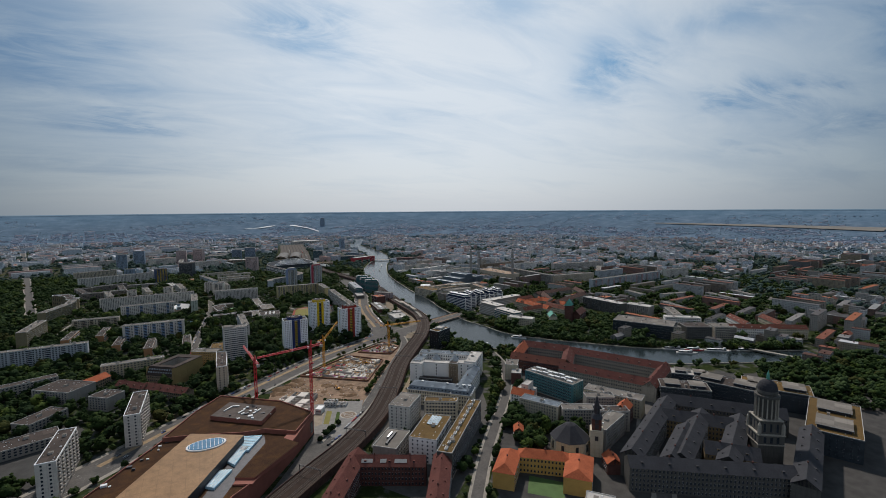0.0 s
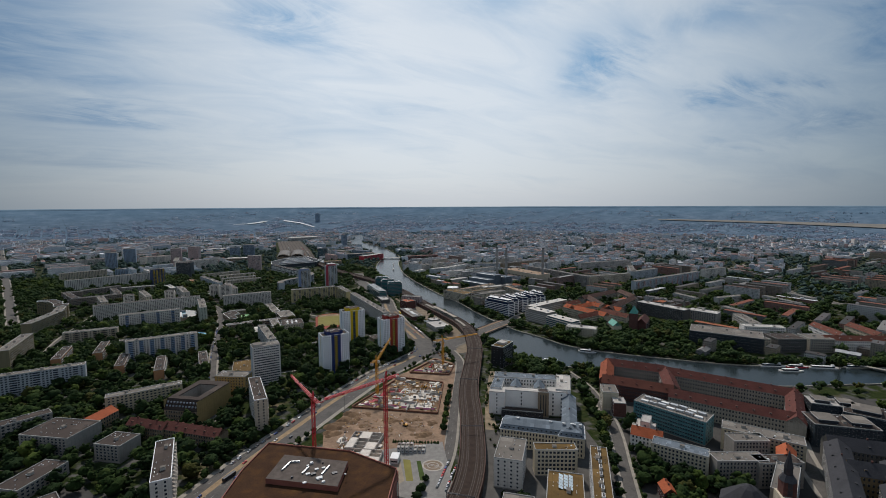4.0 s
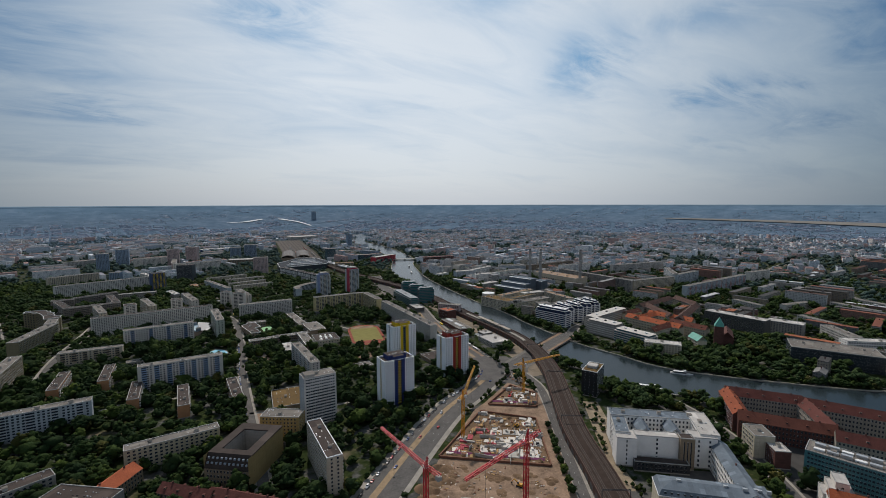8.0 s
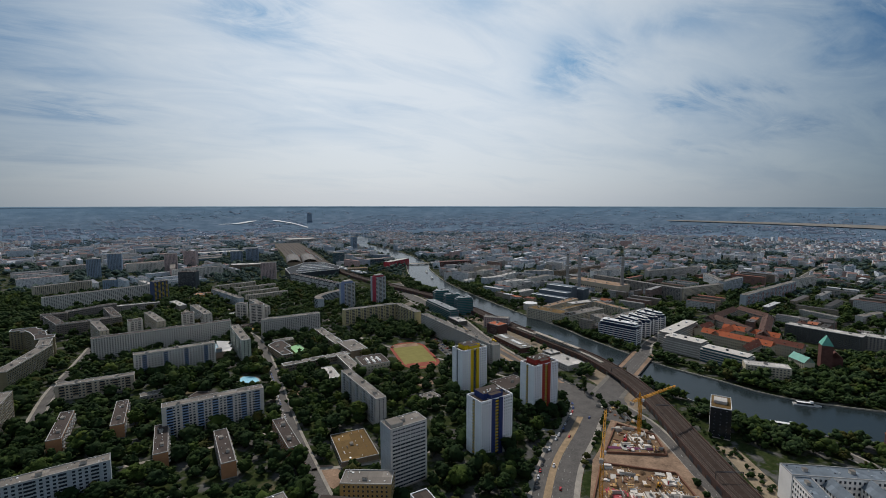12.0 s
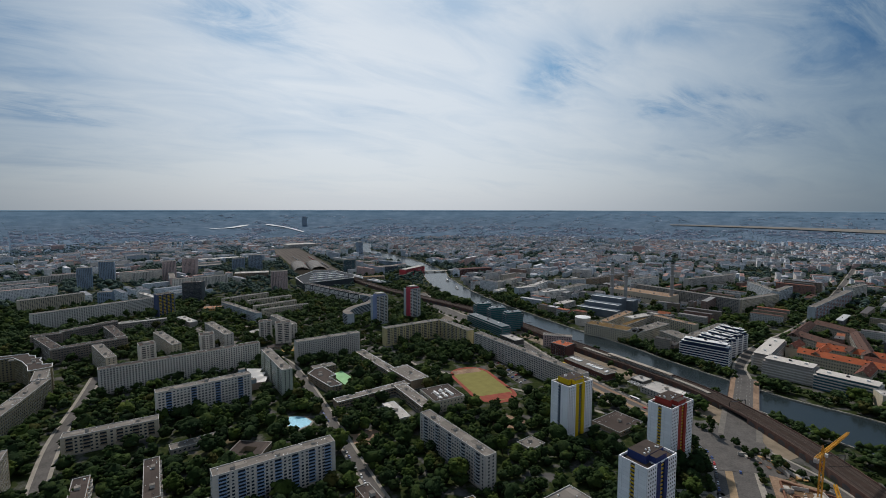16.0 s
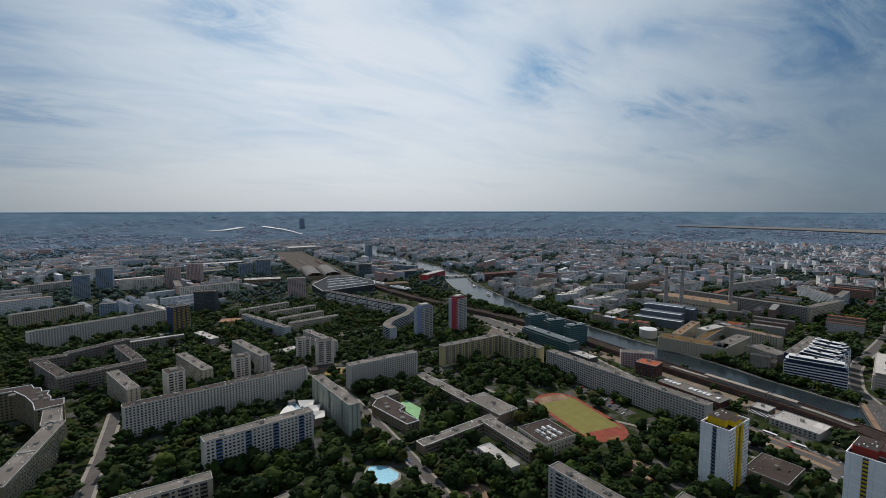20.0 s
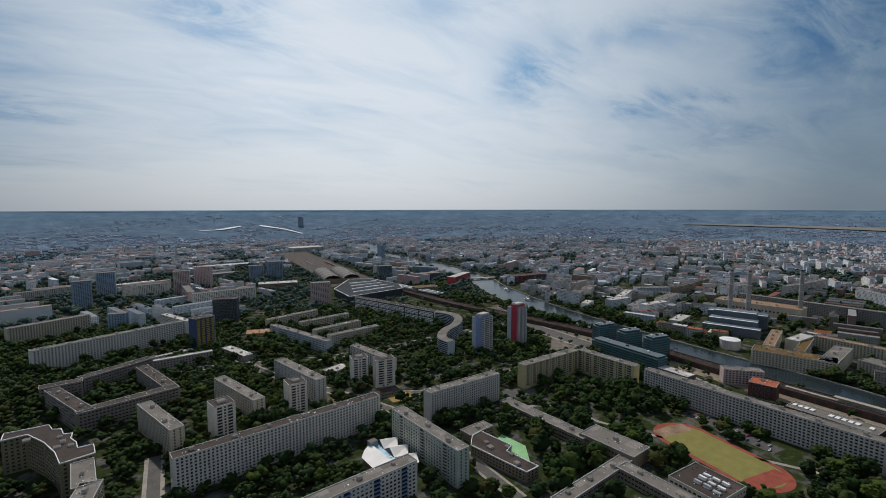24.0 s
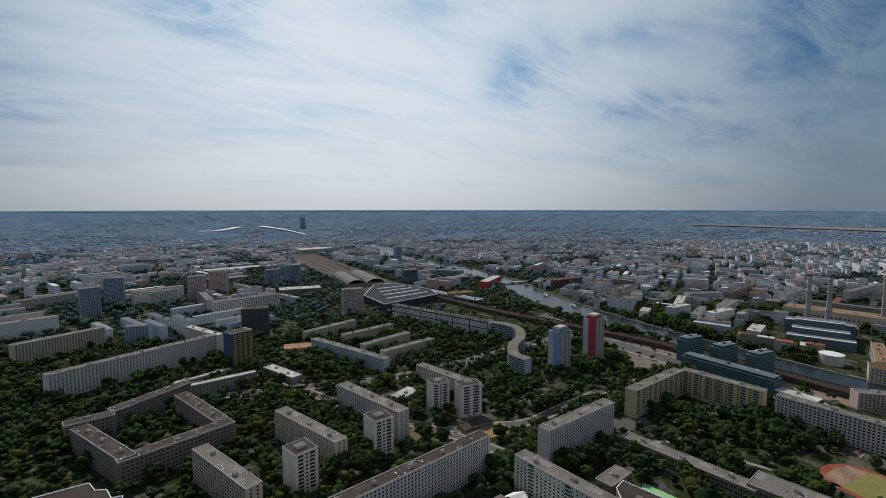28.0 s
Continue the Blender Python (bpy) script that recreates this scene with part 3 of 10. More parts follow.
def block(name, x, y, L, W, H, yaw, wall, roof, label, category="apartment building", floors=0, step=3.6, ww=1.9, wh=1.5, each=False,
          coping=COPING, stacks=0, stack_mat=None, gear=True, ends=False, group="", base=GREYP, seed=None):
    """A flat-roofed building: walls, plinth, roof, coping, windows, balcony stacks, roof gear."""
    rng = random.Random(int(x * 7 + y * 13) if seed is None else seed)
    floors = floors or max(1, round((H - 1.5) / 2.8))
    if not faces_flight(x, y, math.sin(radians(yaw)), -math.cos(radians(yaw))):
        yaw += 180
    b = thing(name, x, y, yaw, label, category, group)
    claim(x, y, L, W, yaw, 3.0 if H > 12 else 6.5)
    close = math.hypot(x + 130, y - 700) < 700
    k = Kit()
    for a, c in (((-L / 2, -W / 2), (L / 2, -W / 2)), ((L / 2, -W / 2), (L / 2, W / 2)), ((L / 2, W / 2), (-L / 2, W / 2)), ((-L / 2, W / 2), (-L / 2, -W / 2))):
        k.wall(a, c, 0, H)
    part("wall", k, [wall], b)
    if close:
        k = Kit()
        k.box(-L / 2 - 0.15, -W / 2 - 0.15, 0, L / 2 + 0.15, W / 2 + 0.15, 1.0)
        part("plinth", k, [base], b)
    k = Kit()
    k.box(-L / 2 + 0.3, -W / 2 + 0.3, H - 0.3, L / 2 - 0.3, W / 2 - 0.3, H + 0.12, 0)
    top = part("roof", k, [roof], b)
    parapets(b, L, W, H, coping)
    fh = (H - 1.4) / floors
    xs = spread(L, step)
    slots = []
    if stacks:
        slots = [(i + 0.5) / stacks * L - L / 2 for i in range(stacks)]
        sw = min(5.4, L / stacks * 0.5)
        k = Kit()
        k.box(-sw / 2, -1.3, -0.15, sw / 2, 0, 0.05, 1, bottom=True)
        k.box(-sw / 2, -1.3, 0.05, sw / 2, -1.2, 1.05, 0)
        k.box(-sw / 2, -1.2, 0.05, -sw / 2 + 0.1, 0, 1.05, 0)
        k.box(sw / 2 - 0.1, -1.2, 0.05, sw / 2, 0, 1.05, 0)
        k.box(-sw / 2 + 0.3, -0.1, 0.2, sw / 2 - 0.3, -0.02, 2.2, 2)
        bm = k.mesh("balcony", [stack_mat or wall, CONCRETE, GLASS])
        if math.hypot(x + 130, y - 800) > 850:
            k = Kit()
            for s in slots:
                for i in range(1, floors):
                    z = 1.2 + i * fh
                    k.box(s - sw / 2, -W / 2 - 1.3, z - 0.15, s + sw / 2, -W / 2, z + 1.05, 0, 1, True)
            part("balcony_stacks", k, [stack_mat or wall, CONCRETE], b)["kind"] = "stuff"
        else:
            for s in slots:
                for i in range(1, floors):
                    o = part("balcony", bm, None, b)
                    o.matrix_basis = pose(s, -W / 2, 1.2 + i * fh)
    front = [q for q in xs if all(abs(q - s) > sw * 0.62 for s in slots)] if stacks else xs
    single = 0
    wm = window_mesh(ww, wh) if each else None
    k = Kit()
    for i in reversed(range(floors)):
        z = 1.2 + i * fh + 0.75
        if each and single + len(front) <= 52:
            single += len(front)
            for q in front:
                o = part("window", wm, None, b)
                o.matrix_basis = pose(q, -W / 2, z)
        else:
            window_row(k, -W / 2, -1, front, z, ww, wh)
    c, s = math.cos(radians(yaw)), math.sin(radians(yaw))
    for i in range(floors):
        z = 1.2 + i * fh + 0.75
        if faces_flight(x - s * W / 2, y + c * W / 2, -s, c):
            window_row(k, W / 2, 1, xs, z, ww, wh)
        for e in (-1, 1):
            if ends and faces_flight(x + e * c * L / 2, y + e * s * L / 2, e * c, e * s):
                for q in spread(W, 4.2, 1.2):
                    p, r, d = q - 0.7, q + 0.7, e * (L / 2 + 0.1)
                    pts = [(d, p, z), (d, r, z), (d, r, z + 1.5), (d, p, z + 1.5)]
                    k.face(pts if e > 0 else pts[::-1], 1)
                    k.face([(e * L / 2, p, z), (d, p, z), (d, p, z + 1.5), (e * L / 2, p, z + 1.5)], 0)
                    k.face([(e * L / 2, r, z), (d, r, z), (d, r, z + 1.5), (e * L / 2, r, z + 1.5)], 0)
                    k.face([(e * L / 2, p, z + 1.5), (d, p, z + 1.5), (d, r, z + 1.5), (e * L / 2, r, z + 1.5)], 0)
    if k.f:
        part("small_windows", k, [FRAME, GLASS], b)["kind"] = "stuff"
    if gear:
        roof_gear(top, L, W, H, rng)
    return b


def poly_block(name, outline, H, wall, roof, label, category="apartment building", floors=6, step=3.4, group=""):
    """A flat-roofed building on any outline (anticlockwise), with windows on every side, coping and roof huts."""
    b = thing(name, 0, 0, 0, label, category, group)
    cx, cy = sum(p[0] for p in outline) / len(outline), sum(p[1] for p in outline) / len(outline)
    for p in outline:
        claim((p[0] + cx) / 2, (p[1] + cy) / 2, abs(p[0] - cx) + 8, abs(p[1] - cy) + 8, 0, 3.0)
    k = Kit()
    u = 0.0
    for p, q in zip(outline, outline[1:] + outline[:1]):
        u = k.wall(p, q, 0, H, 0, u)
    part("wall", k, [wall], b)
    k = Kit()
    k.face([(*p, H) for p in outline])
    top = part("roof", k, [roof], b)
    kw, fh = Kit(), (H - 1.4) / floors
    for p, q in zip(outline, outline[1:] + outline[:1]):
        p, q = Vector(p), Vector(q)
        L = (q - p).length
        d = (q - p) / L
        n = Vector((d.y, -d.x))
        k = Kit()
        k.prism([tuple(p + n * 0.15), tuple(q + n * 0.15), tuple(q - n * 0.4), tuple(p - n * 0.4)], H, H + 0.8)
        part("parapet", k, [LINE], b)
        for i in range(floors):
            z = 1.9 + i * fh
            for x in spread(L, step, 1.0):
                a, c = p + d * (L / 2 + x - 0.8) + n * 0.1, p + d * (L / 2 + x + 0.8) + n * 0.1
                kw.face([(*a, z), (*c, z), (*c, z + 1.5), (*a, z + 1.5)], 1)
                kw.face([(*(a - n * 0.1), z + 1.5), (*a, z + 1.5), (*c, z + 1.5), (*(c - n * 0.1), z + 1.5)][::-1], 0)
                kw.face([(*(a - n * 0.1), z), (*(c - n * 0.1), z), (*c, z), (*a, z)][::-1], 0)
    part("small_windows", kw, [FRAME, GLASS], b)["kind"] = "stuff"
    rng = random.Random(len(outline))
    for i in range(5):
        p = Vector(outline[rng.randrange(len(outline))]).lerp(Vector((cx, cy)), rng.uniform(0.3, 0.7))
        k = Kit()
        w, h = rng.uniform(1.4, 3.0), rng.uniform(1.0, 2.2)
        k.box(p.x - w, p.y - w, H, p.x + w, p.y + w, H + h, 0, 1)
        part("stair_head", k, [CONCRETE, ROOF_GREY], top)
    return b


def house(name, x, y, L, W, eave, ridge, yaw, wall, roof, label, category="house", hip=0.0, step=2.8, floors=0, dormers=0, chimneys=2, group=""):
    """A house with a ridged or hipped roof along its length."""
    b = thing(name, x, y, yaw, label, category, group)
    claim(x, y, L, W, yaw, 2.0)
    rng = random.Random(int(x * 5 + y * 11))
    k = Kit()
    k.box(-L / 2, -W / 2, 0, L / 2, W / 2, eave)
    if not hip:
        for s in (-1, 1):
            k.face([(s * L / 2, -s * W / 2, eave), (s * L / 2, s * W / 2, eave), (s * L / 2, 0, ridge)], 0, [(0, eave), (W, eave), (W / 2, ridge)])
    part("wall", k, [wall], b)
    k = Kit()
    k.gable(-L / 2, -W / 2, L / 2, W / 2, eave + 0.02, ridge + 0.1, 0, 0, 0.5, hip)
    top = part("roof", k, [roof], b)
    floors = floors or max(1, int(eave / 3.5))
    fh = eave / floors
    k = Kit()
    for s in (-1, 1):
        nx, ny = -s * math.sin(radians(yaw)), s * math.cos(radians(yaw))
        if faces_flight(x + nx * W / 2, y + ny * W / 2, nx, ny):
            for i in range(floors):
                window_row(k, s * W / 2, s, spread(L, step, 1.0), i * fh + fh * 0.32, 1.25, min(2.0, fh * 0.55))
    if k.f:
        part("small_windows", k, [FRAME, GLASS], b)["kind"] = "stuff"
    for i in range(chimneys):
        k, q = Kit(), (i + 0.5) / chimneys * L - L / 2 + rng.uniform(-2, 2)
        if abs(q) < L / 2 - hip:
            k.box(q - 0.5, -0.5, ridge - 1.2, q + 0.5, 0.5, ridge + 1.3)
            part("chimney", k, [BRICKRED], top)
    for i in range(dormers):
        for s in (-1, 1):
            k, q = Kit(), (i + 0.5) / dormers * L - L / 2
            y0, z0 = s * W * 0.33, eave + (ridge - eave) * 0.34
            k.box(q - 0.9, min(y0, y0 - s * 2.2), z0 - 0.6, q + 0.9, max(y0, y0 - s * 2.2), z0 + 1.5, 0, 1)
            k.box(q - 0.6, y0 - 0.06 if s < 0 else y0, z0 + 0.1, q + 0.6, y0 if s < 0 else y0 + 0.06, z0 + 1.2, 2)
            part("dormer", k, [wall, roof, GLASS], top)
    return b

# ---- ground, water, roads, railway ----
w = Nodes("city_ground")
g1, g2 = w.noise(0.012, 4), w.noise(0.06, 5)
grass = w.ramp(w.noise(0.22, 5), [(0.3, (0.016, 0.025, 0.009)), (0.58, (0.032, 0.042, 0.016)), (0.78, (0.085, 0.072, 0.038))])
paved = w.ramp(w.noise(0.15, 5), [(0.3, (0.05, 0.05, 0.05)), (0.7, (0.12, 0.115, 0.105))])
c = w.mix(w.ramp(g2, [(0.50, (0, 0, 0)), (0.60, (1, 1, 1))]), grass, paved)
c = w.mix(w.ramp(g1, [(0.62, (0, 0, 0)), (0.68, (0.7, 0.7, 0.7))]), c, (0.17, 0.135, 0.09))
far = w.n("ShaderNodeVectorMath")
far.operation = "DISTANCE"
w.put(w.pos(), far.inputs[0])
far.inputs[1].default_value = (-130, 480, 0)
# with distance the ground takes painted blue haze: first hazed woods, then haze alone
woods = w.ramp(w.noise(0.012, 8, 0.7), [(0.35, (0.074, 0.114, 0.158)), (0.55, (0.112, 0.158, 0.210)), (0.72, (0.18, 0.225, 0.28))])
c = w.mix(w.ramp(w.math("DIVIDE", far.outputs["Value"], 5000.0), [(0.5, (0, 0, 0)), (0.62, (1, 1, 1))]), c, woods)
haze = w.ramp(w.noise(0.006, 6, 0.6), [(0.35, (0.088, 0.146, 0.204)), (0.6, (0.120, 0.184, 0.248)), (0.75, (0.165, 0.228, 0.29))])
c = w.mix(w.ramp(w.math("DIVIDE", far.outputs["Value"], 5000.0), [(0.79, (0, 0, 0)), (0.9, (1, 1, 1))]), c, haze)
GROUND = w.done(c, 0.95, gloss=0.0)
w = Nodes("river_water")
rip = w.noise(0.35, 3)
WATER = w.done((0.018, 0.026, 0.029), 0.18, 0.0, rip, 0.22, 0.15)
# pale base colour paints the sky's glint on far water
w = Nodes("painted_glint_water")
FARWATER = w.done((0.26, 0.305, 0.345), 0.5, 0.0, None, gloss=0.3)
w = Nodes("asphalt")
u, v = w.uv()
c = w.ramp(w.noise(0.09, 5), [(0.3, (0.062, 0.057, 0.053)), (0.7, (0.118, 0.107, 0.097))])
c = w.mix(0.35, c, w.ramp(w.noise(0.6, 4), [(0.35, (0.06, 0.058, 0.055)), (0.7, (0.16, 0.15, 0.14))]))
ASPHALT = w.done(c, 0.9, gloss=0.15)
PAVING = plain("pale_paving", (0.27, 0.245, 0.21), 0.9, 0.3, 0.15)
SAND = plain("building_sand", (0.23, 0.155, 0.105), 0.95, 0.5, 0.07, 0.0, 0.5)
EARTH = plain("dug_earth", (0.15, 0.095, 0.056), 0.95, 0.4, 0.1)
BALLAST = plain("rust_brown_ballast", (0.042, 0.029, 0.023), 0.95, 0.35, 0.2)
STEEL = plain("rail_steel", (0.085, 0.062, 0.05), 0.75, 0.3, 0.5, 0.0)
PAINT = plain("road_paint", (0.38, 0.38, 0.36), 0.7, 0.2)
TRACK_RED = plain("red_sports_surface", (0.235, 0.062, 0.042), 0.9, 0.3)
TURF = plain("worn_pitch_turf", (0.19, 0.17, 0.055), 0.95, 0.2, 0.1)
MARSH = plain("dry_meadow", (0.19, 0.178, 0.160), 0.95, 0.2, 0.01)

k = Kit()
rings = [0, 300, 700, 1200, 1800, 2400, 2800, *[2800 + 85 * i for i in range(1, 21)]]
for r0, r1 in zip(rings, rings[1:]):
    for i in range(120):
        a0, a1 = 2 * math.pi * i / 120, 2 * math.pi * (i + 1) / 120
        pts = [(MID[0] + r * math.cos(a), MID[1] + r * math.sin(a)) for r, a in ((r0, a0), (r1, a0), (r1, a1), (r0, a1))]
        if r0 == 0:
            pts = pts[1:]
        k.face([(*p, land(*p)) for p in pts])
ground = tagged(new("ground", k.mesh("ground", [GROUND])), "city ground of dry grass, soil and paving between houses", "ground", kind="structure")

RIVER = [((800, 330), 40), ((720, 365), 50), ((650, 408), 66), ((580, 448), 72), ((505, 528), 72), ((452, 588), 84), ((420, 645), 94), ((419, 705), 84), ((421, 770), 62), ((431, 840), 50), ((440, 920), 52), ((452, 1000), 60),
         ((460, 1120), 66), ((492, 1310), 62), ((520, 1470), 76), ((568, 1620), 82), ((630, 1765), 74), ((698, 1905), 80), ((763, 2180), 88), ((808, 2480), 88), ((838, 2790), 84), ((975, 3040), 84), ((1030, 3350), 84)]
mid = smooth([p for p, _ in RIVER], 6)
wid = np.interp(np.linspace(0, 1, len(mid)), np.linspace(0, 1, len(RIVER)), [q for _, q in RIVER])
A = [sides(mid, q / 2)[i] for i, q in enumerate(wid)]
B = [sides(mid, -q / 2)[i] for i, q in enumerate(wid)]
k, quay = Kit(), Kit()
for i in range(len(mid) - 1):
    k.face([(*A[i], 0.15 + land(*A[i])), (*A[i + 1], 0.15 + land(*A[i + 1])), (*B[i + 1], 0.15 + land(*B[i + 1])), (*B[i], 0.15 + land(*B[i]))][::-1])
    d = math.hypot(mid[i + 1][0] - mid[i][0], mid[i + 1][1] - mid[i][1])
    claim((mid[i][0] + mid[i + 1][0]) / 2, (mid[i][1] + mid[i + 1][1]) / 2, d + 20, wid[i] + 4, math.degrees(math.atan2(mid[i + 1][1] - mid[i][1], mid[i + 1][0] - mid[i][0])), 2.0, 2)
tagged(new("river", k.mesh("river", [WATER])), "dark calm river winding through the city", "river", kind="structure")
for edge, sgn in ((A, 1), (B, -1)):
    k = Kit()
    for i in range(len(edge) - 1):
        if mid[i][1] > 2600:
            continue
        o = sides(edge, sgn * 1.2)
        k.face([(*edge[i], 1.5), (*edge[i + 1], 1.5), (*o[i + 1], 1.5), (*o[i], 1.5)][::-sgn])
        k.wall(edge[i], edge[i + 1], 0.1, 1.5)
        k.wall(o[i], o[i + 1], 0.0, 1.5)
    tagged(new("quay_wall", k.mesh("quay_wall", [STONE])), "stone quay wall along the river", "quay wall", "river banks", "structure")


def cut_way(pts, y0, y1):
    return [p for p in pts if y0 < p[1] < y1]


def patch(name, poly, z, mat, label, category):
    """A flat piece of ground cover."""
    kk = Kit()
    kk.face([(*p, z) for p in poly])
    return tagged(new(name, kk.mesh(name, [mat])), label, category, kind="structure")


def road(name, pts, width, label, lanes=0, walk_w=3.5, category="road", trees=0.0, mat=None, n=6):
    """A street: asphalt, two raised pavements with kerbs and dashes of paint."""
    line = smooth(pts, n)
    r = thing(name, 0, 0, 0, label, category, "streets", kind="structure")
    k = Kit()
    ribbon(k, line, -width / 2, width / 2, 0.10)
    part("carriageway", k, [mat or ASPHALT], r)
    for s in (-1, 1):
        if walk_w:
            k = Kit()
            ribbon(k, line, s * width / 2, s * (width / 2 + walk_w), 0.26)
            e = sides(line, s * width / 2)
            for p, q in zip(e, e[1:]):
                k.wall(p, q, land(*p), land(*p) + 0.26)
            part("pavement", k, [PAVING], r)
    if lanes:
        k = Kit()
        for j in range(1, lanes):
            off = (j / lanes - 0.5) * width
            e = sides(line, off)
            for p, q in zip(e, e[1:]):
                d = math.hypot(q[0] - p[0], q[1] - p[1])
                for i in range(int(d / 12)):
                    a, b = (i * 12 + 1) / d, (i * 12 + 4.5) / d
                    P, Q = (p[0] + (q[0] - p[0]) * a, p[1] + (q[1] - p[1]) * a), (p[0] + (q[0] - p[0]) * b, p[1] + (q[1] - p[1]) * b)
                    ribbon(k, [P, Q], -0.08, 0.08, 0.13)
        o = part("lane_dashes", k, [PAINT], r)
        o["kind"] = "stuff"
    claim_way(line, width + 2 * walk_w, 3)
    return line


MAIN = road("road", [(-130, 430), (-60, 497), (0, 554), (52, 598), (100, 638), (160, 684), (222, 718), (268, 750), (282, 800), (290, 850), (297, 903), (307, 960), (326, 1035), (352, 1120), (367, 1215), (382, 1340), (395, 1420), (440, 1560)], 30, "wide pale asphalt avenue with lane markings", 6, 4.5)
EAST = road("road", [(-30, 640), (-25, 700), (-20, 786), (-12, 894), (5, 1048), (14, 1200), (-10, 1300), (-60, 1420), (-90, 1560)], 9, "narrow asphalt street between housing blocks", 0, 2.5)
BACK = road("road", [(-10, 1300), (30, 1283), (70, 1262), (130, 1262), (200, 1262)], 10, "asphalt side street with parked cars", 0, 2.5)
WEST = road("road", [(-230, 1000), (-228, 1100), (-215, 1200), (-205, 1290)], 9, "asphalt street beside curved apartment blocks", 0, 3)
RAILSIDE = road("road", [(95, 420), (150, 478), (196, 545), (240, 610), (285, 680), (300, 735)], 9, "asphalt street beside the railway viaduct", 2, 2.5)
LITTEN = road("road", [(150, 250), (210, 325), (265, 385), (320, 445), (365, 515), (385, 575)], 9, "asphalt street between office buildings and trees", 0, 2.5)
road("road", [(240, 190), (300, 215), (345, 265), (420, 325), (500, 370)], 11, "dark asphalt street between old public buildings", 0, 3.5)
road("road", [(462, 812), (488, 826), (520, 845), (566, 858), (640, 872), (900, 890), (1300, 960), (2000, 1100)], 11, "street leading south from the river bridge", 0, 3)
AVENUE = road("road", [(-326, 1258), (-420, 1615), (-589, 2253), (-850, 3240)], 15, "long straight boulevard running to the horizon", 0, 3)
road("road", [(1000, 200), (1250, 700), (1700, 1500), (2200, 2600)], 16, "city street between blocks", 0, 3)
MIDROAD = road("road", [(-250, 1560), (-100, 1500), (60, 1445), (300, 1440), (395, 1420)], 12, "tree-lined city street", 0, 3)
for pts in ([(-20, 786), (60, 760), (150, 760), (205, 720)], [(60, 1200), (150, 1150), (165, 1080), (230, 920), (262, 800)], [(-200, 880), (-100, 870), (-20, 870)]):
    road("path", pts, 4, "light paved path between trees", 0, 0, "path", mat=PAVING)

RAIL = smooth([(-150, 190), (-40, 270), (45, 344), (78, 372), (114, 402), (155, 447), (198, 514), (236, 579), (286, 648), (327, 705), (362, 770), (385, 840), (394, 920), (401, 1010), (411, 1100), (420, 1180), (425, 1300), (416, 1400), (402, 1500), (384, 1650), (386, 1850), (400, 2000)], 6)
claim_way(RAIL, 26, 4)
via = thing("railway_viaduct", 0, 0, 0, "long curved brick railway viaduct with four tracks", "railway viaduct", kind="structure")
k = Kit()
ribbon(k, RAIL, -10.6, 10.6, 6.4)
part("ballast_bed", k, [BALLAST], via)
# the street passes under a plain girder span
UNDER = [math.hypot((p[0] + q[0]) / 2 - 364, (p[1] + q[1]) / 2 - 777) < 17 for p, q in zip(RAIL, RAIL[1:])]
ends = [i for i in range(1, len(UNDER)) if UNDER[i] != UNDER[i - 1]]
for i in ends:
    k = Kit()
    k.wall(sides(RAIL, -11.1)[i], sides(RAIL, 11.1)[i], 0, 6.3)
    part("abutment", k, [STONE], via)
k = Kit()
ribbon(k, RAIL[ends[0]:ends[1] + 1], -11.2, 11.2, 5.25)
part("girder_deck", k, [DARKMETAL], via)
for s in (-1, 1):
    k, d = Kit(), 0.0
    e, o = sides(RAIL, s * 10.6), sides(RAIL, s * 11.3)
    for i in range(len(e) - 1):
        k.wall(e[i], e[i + 1], 6.3, 7.5)
        d = k.wall(o[i], o[i + 1], 5.2 if UNDER[i] else 0.0, 7.5, 0, d)
        k.face([(*e[i], 7.5), (*e[i + 1], 7.5), (*o[i + 1], 7.5), (*o[i], 7.5)][::s])
    part("parapet_wall", k, [plain("sooty_brick", (0.095, 0.06, 0.05), 0.9, 0.35, 0.3)], via)
    for i in range(12, len(o) - 13) if s > 0 else ():
        if UNDER[i]:
            continue
        L = math.hypot(o[i + 1][0] - o[i][0], o[i + 1][1] - o[i][1])
        k, yaw = Kit(), math.degrees(math.atan2(o[i + 1][1] - o[i][1], o[i + 1][0] - o[i][0]))
        a = min(L * 0.36, 4.0)
        arch = [(-a, 0.0), (a, 0.0), *[(a * math.cos(t), 3.2 + 1.8 * math.sin(t)) for t in np.linspace(0, math.pi, 9)]]
        k.face([(p, -s * 0.0 + s * 0.14, q) for p, q in arch][::-s])
        k.face([(p * 1.12, s * 0.07, q * 1.06) for p, q in arch][::-s], 1)
        ob = part("arch", k, [DARKMETAL, BRICKRED], via)
        ob.matrix_basis = pose((o[i][0] + o[i + 1][0]) / 2, (o[i][1] + o[i + 1][1]) / 2, 0.05, 0, 0, yaw)
for j in range(4):
    for g in (-0.75, 0.75):
        k, off = Kit(), (-8.2, -4.1, 4.1, 8.2)[j] + g
        e = sides(RAIL, off)
        for i in range(len(e) - 1):
            k.beam((*e[i], 6.58), (*e[i + 1], 6.58), 0.22)
        part("rail", k, [STEEL], via, "steel rail")
k = Kit()
for j in range(4):
    e = sides(RAIL, (-8.2, -4.1, 4.1, 8.2)[j])
    ribbon(k, e, -1.35, 1.35, 6.46)
o = part("sleepers", k, [plain("oily_sleepers", (0.05, 0.038, 0.032), 0.95, 0.4, 0.6)], via)
o["kind"] = "stuff"
YARD = [(340, 2010), (392, 2300), (440, 2600), (505, 3050)]
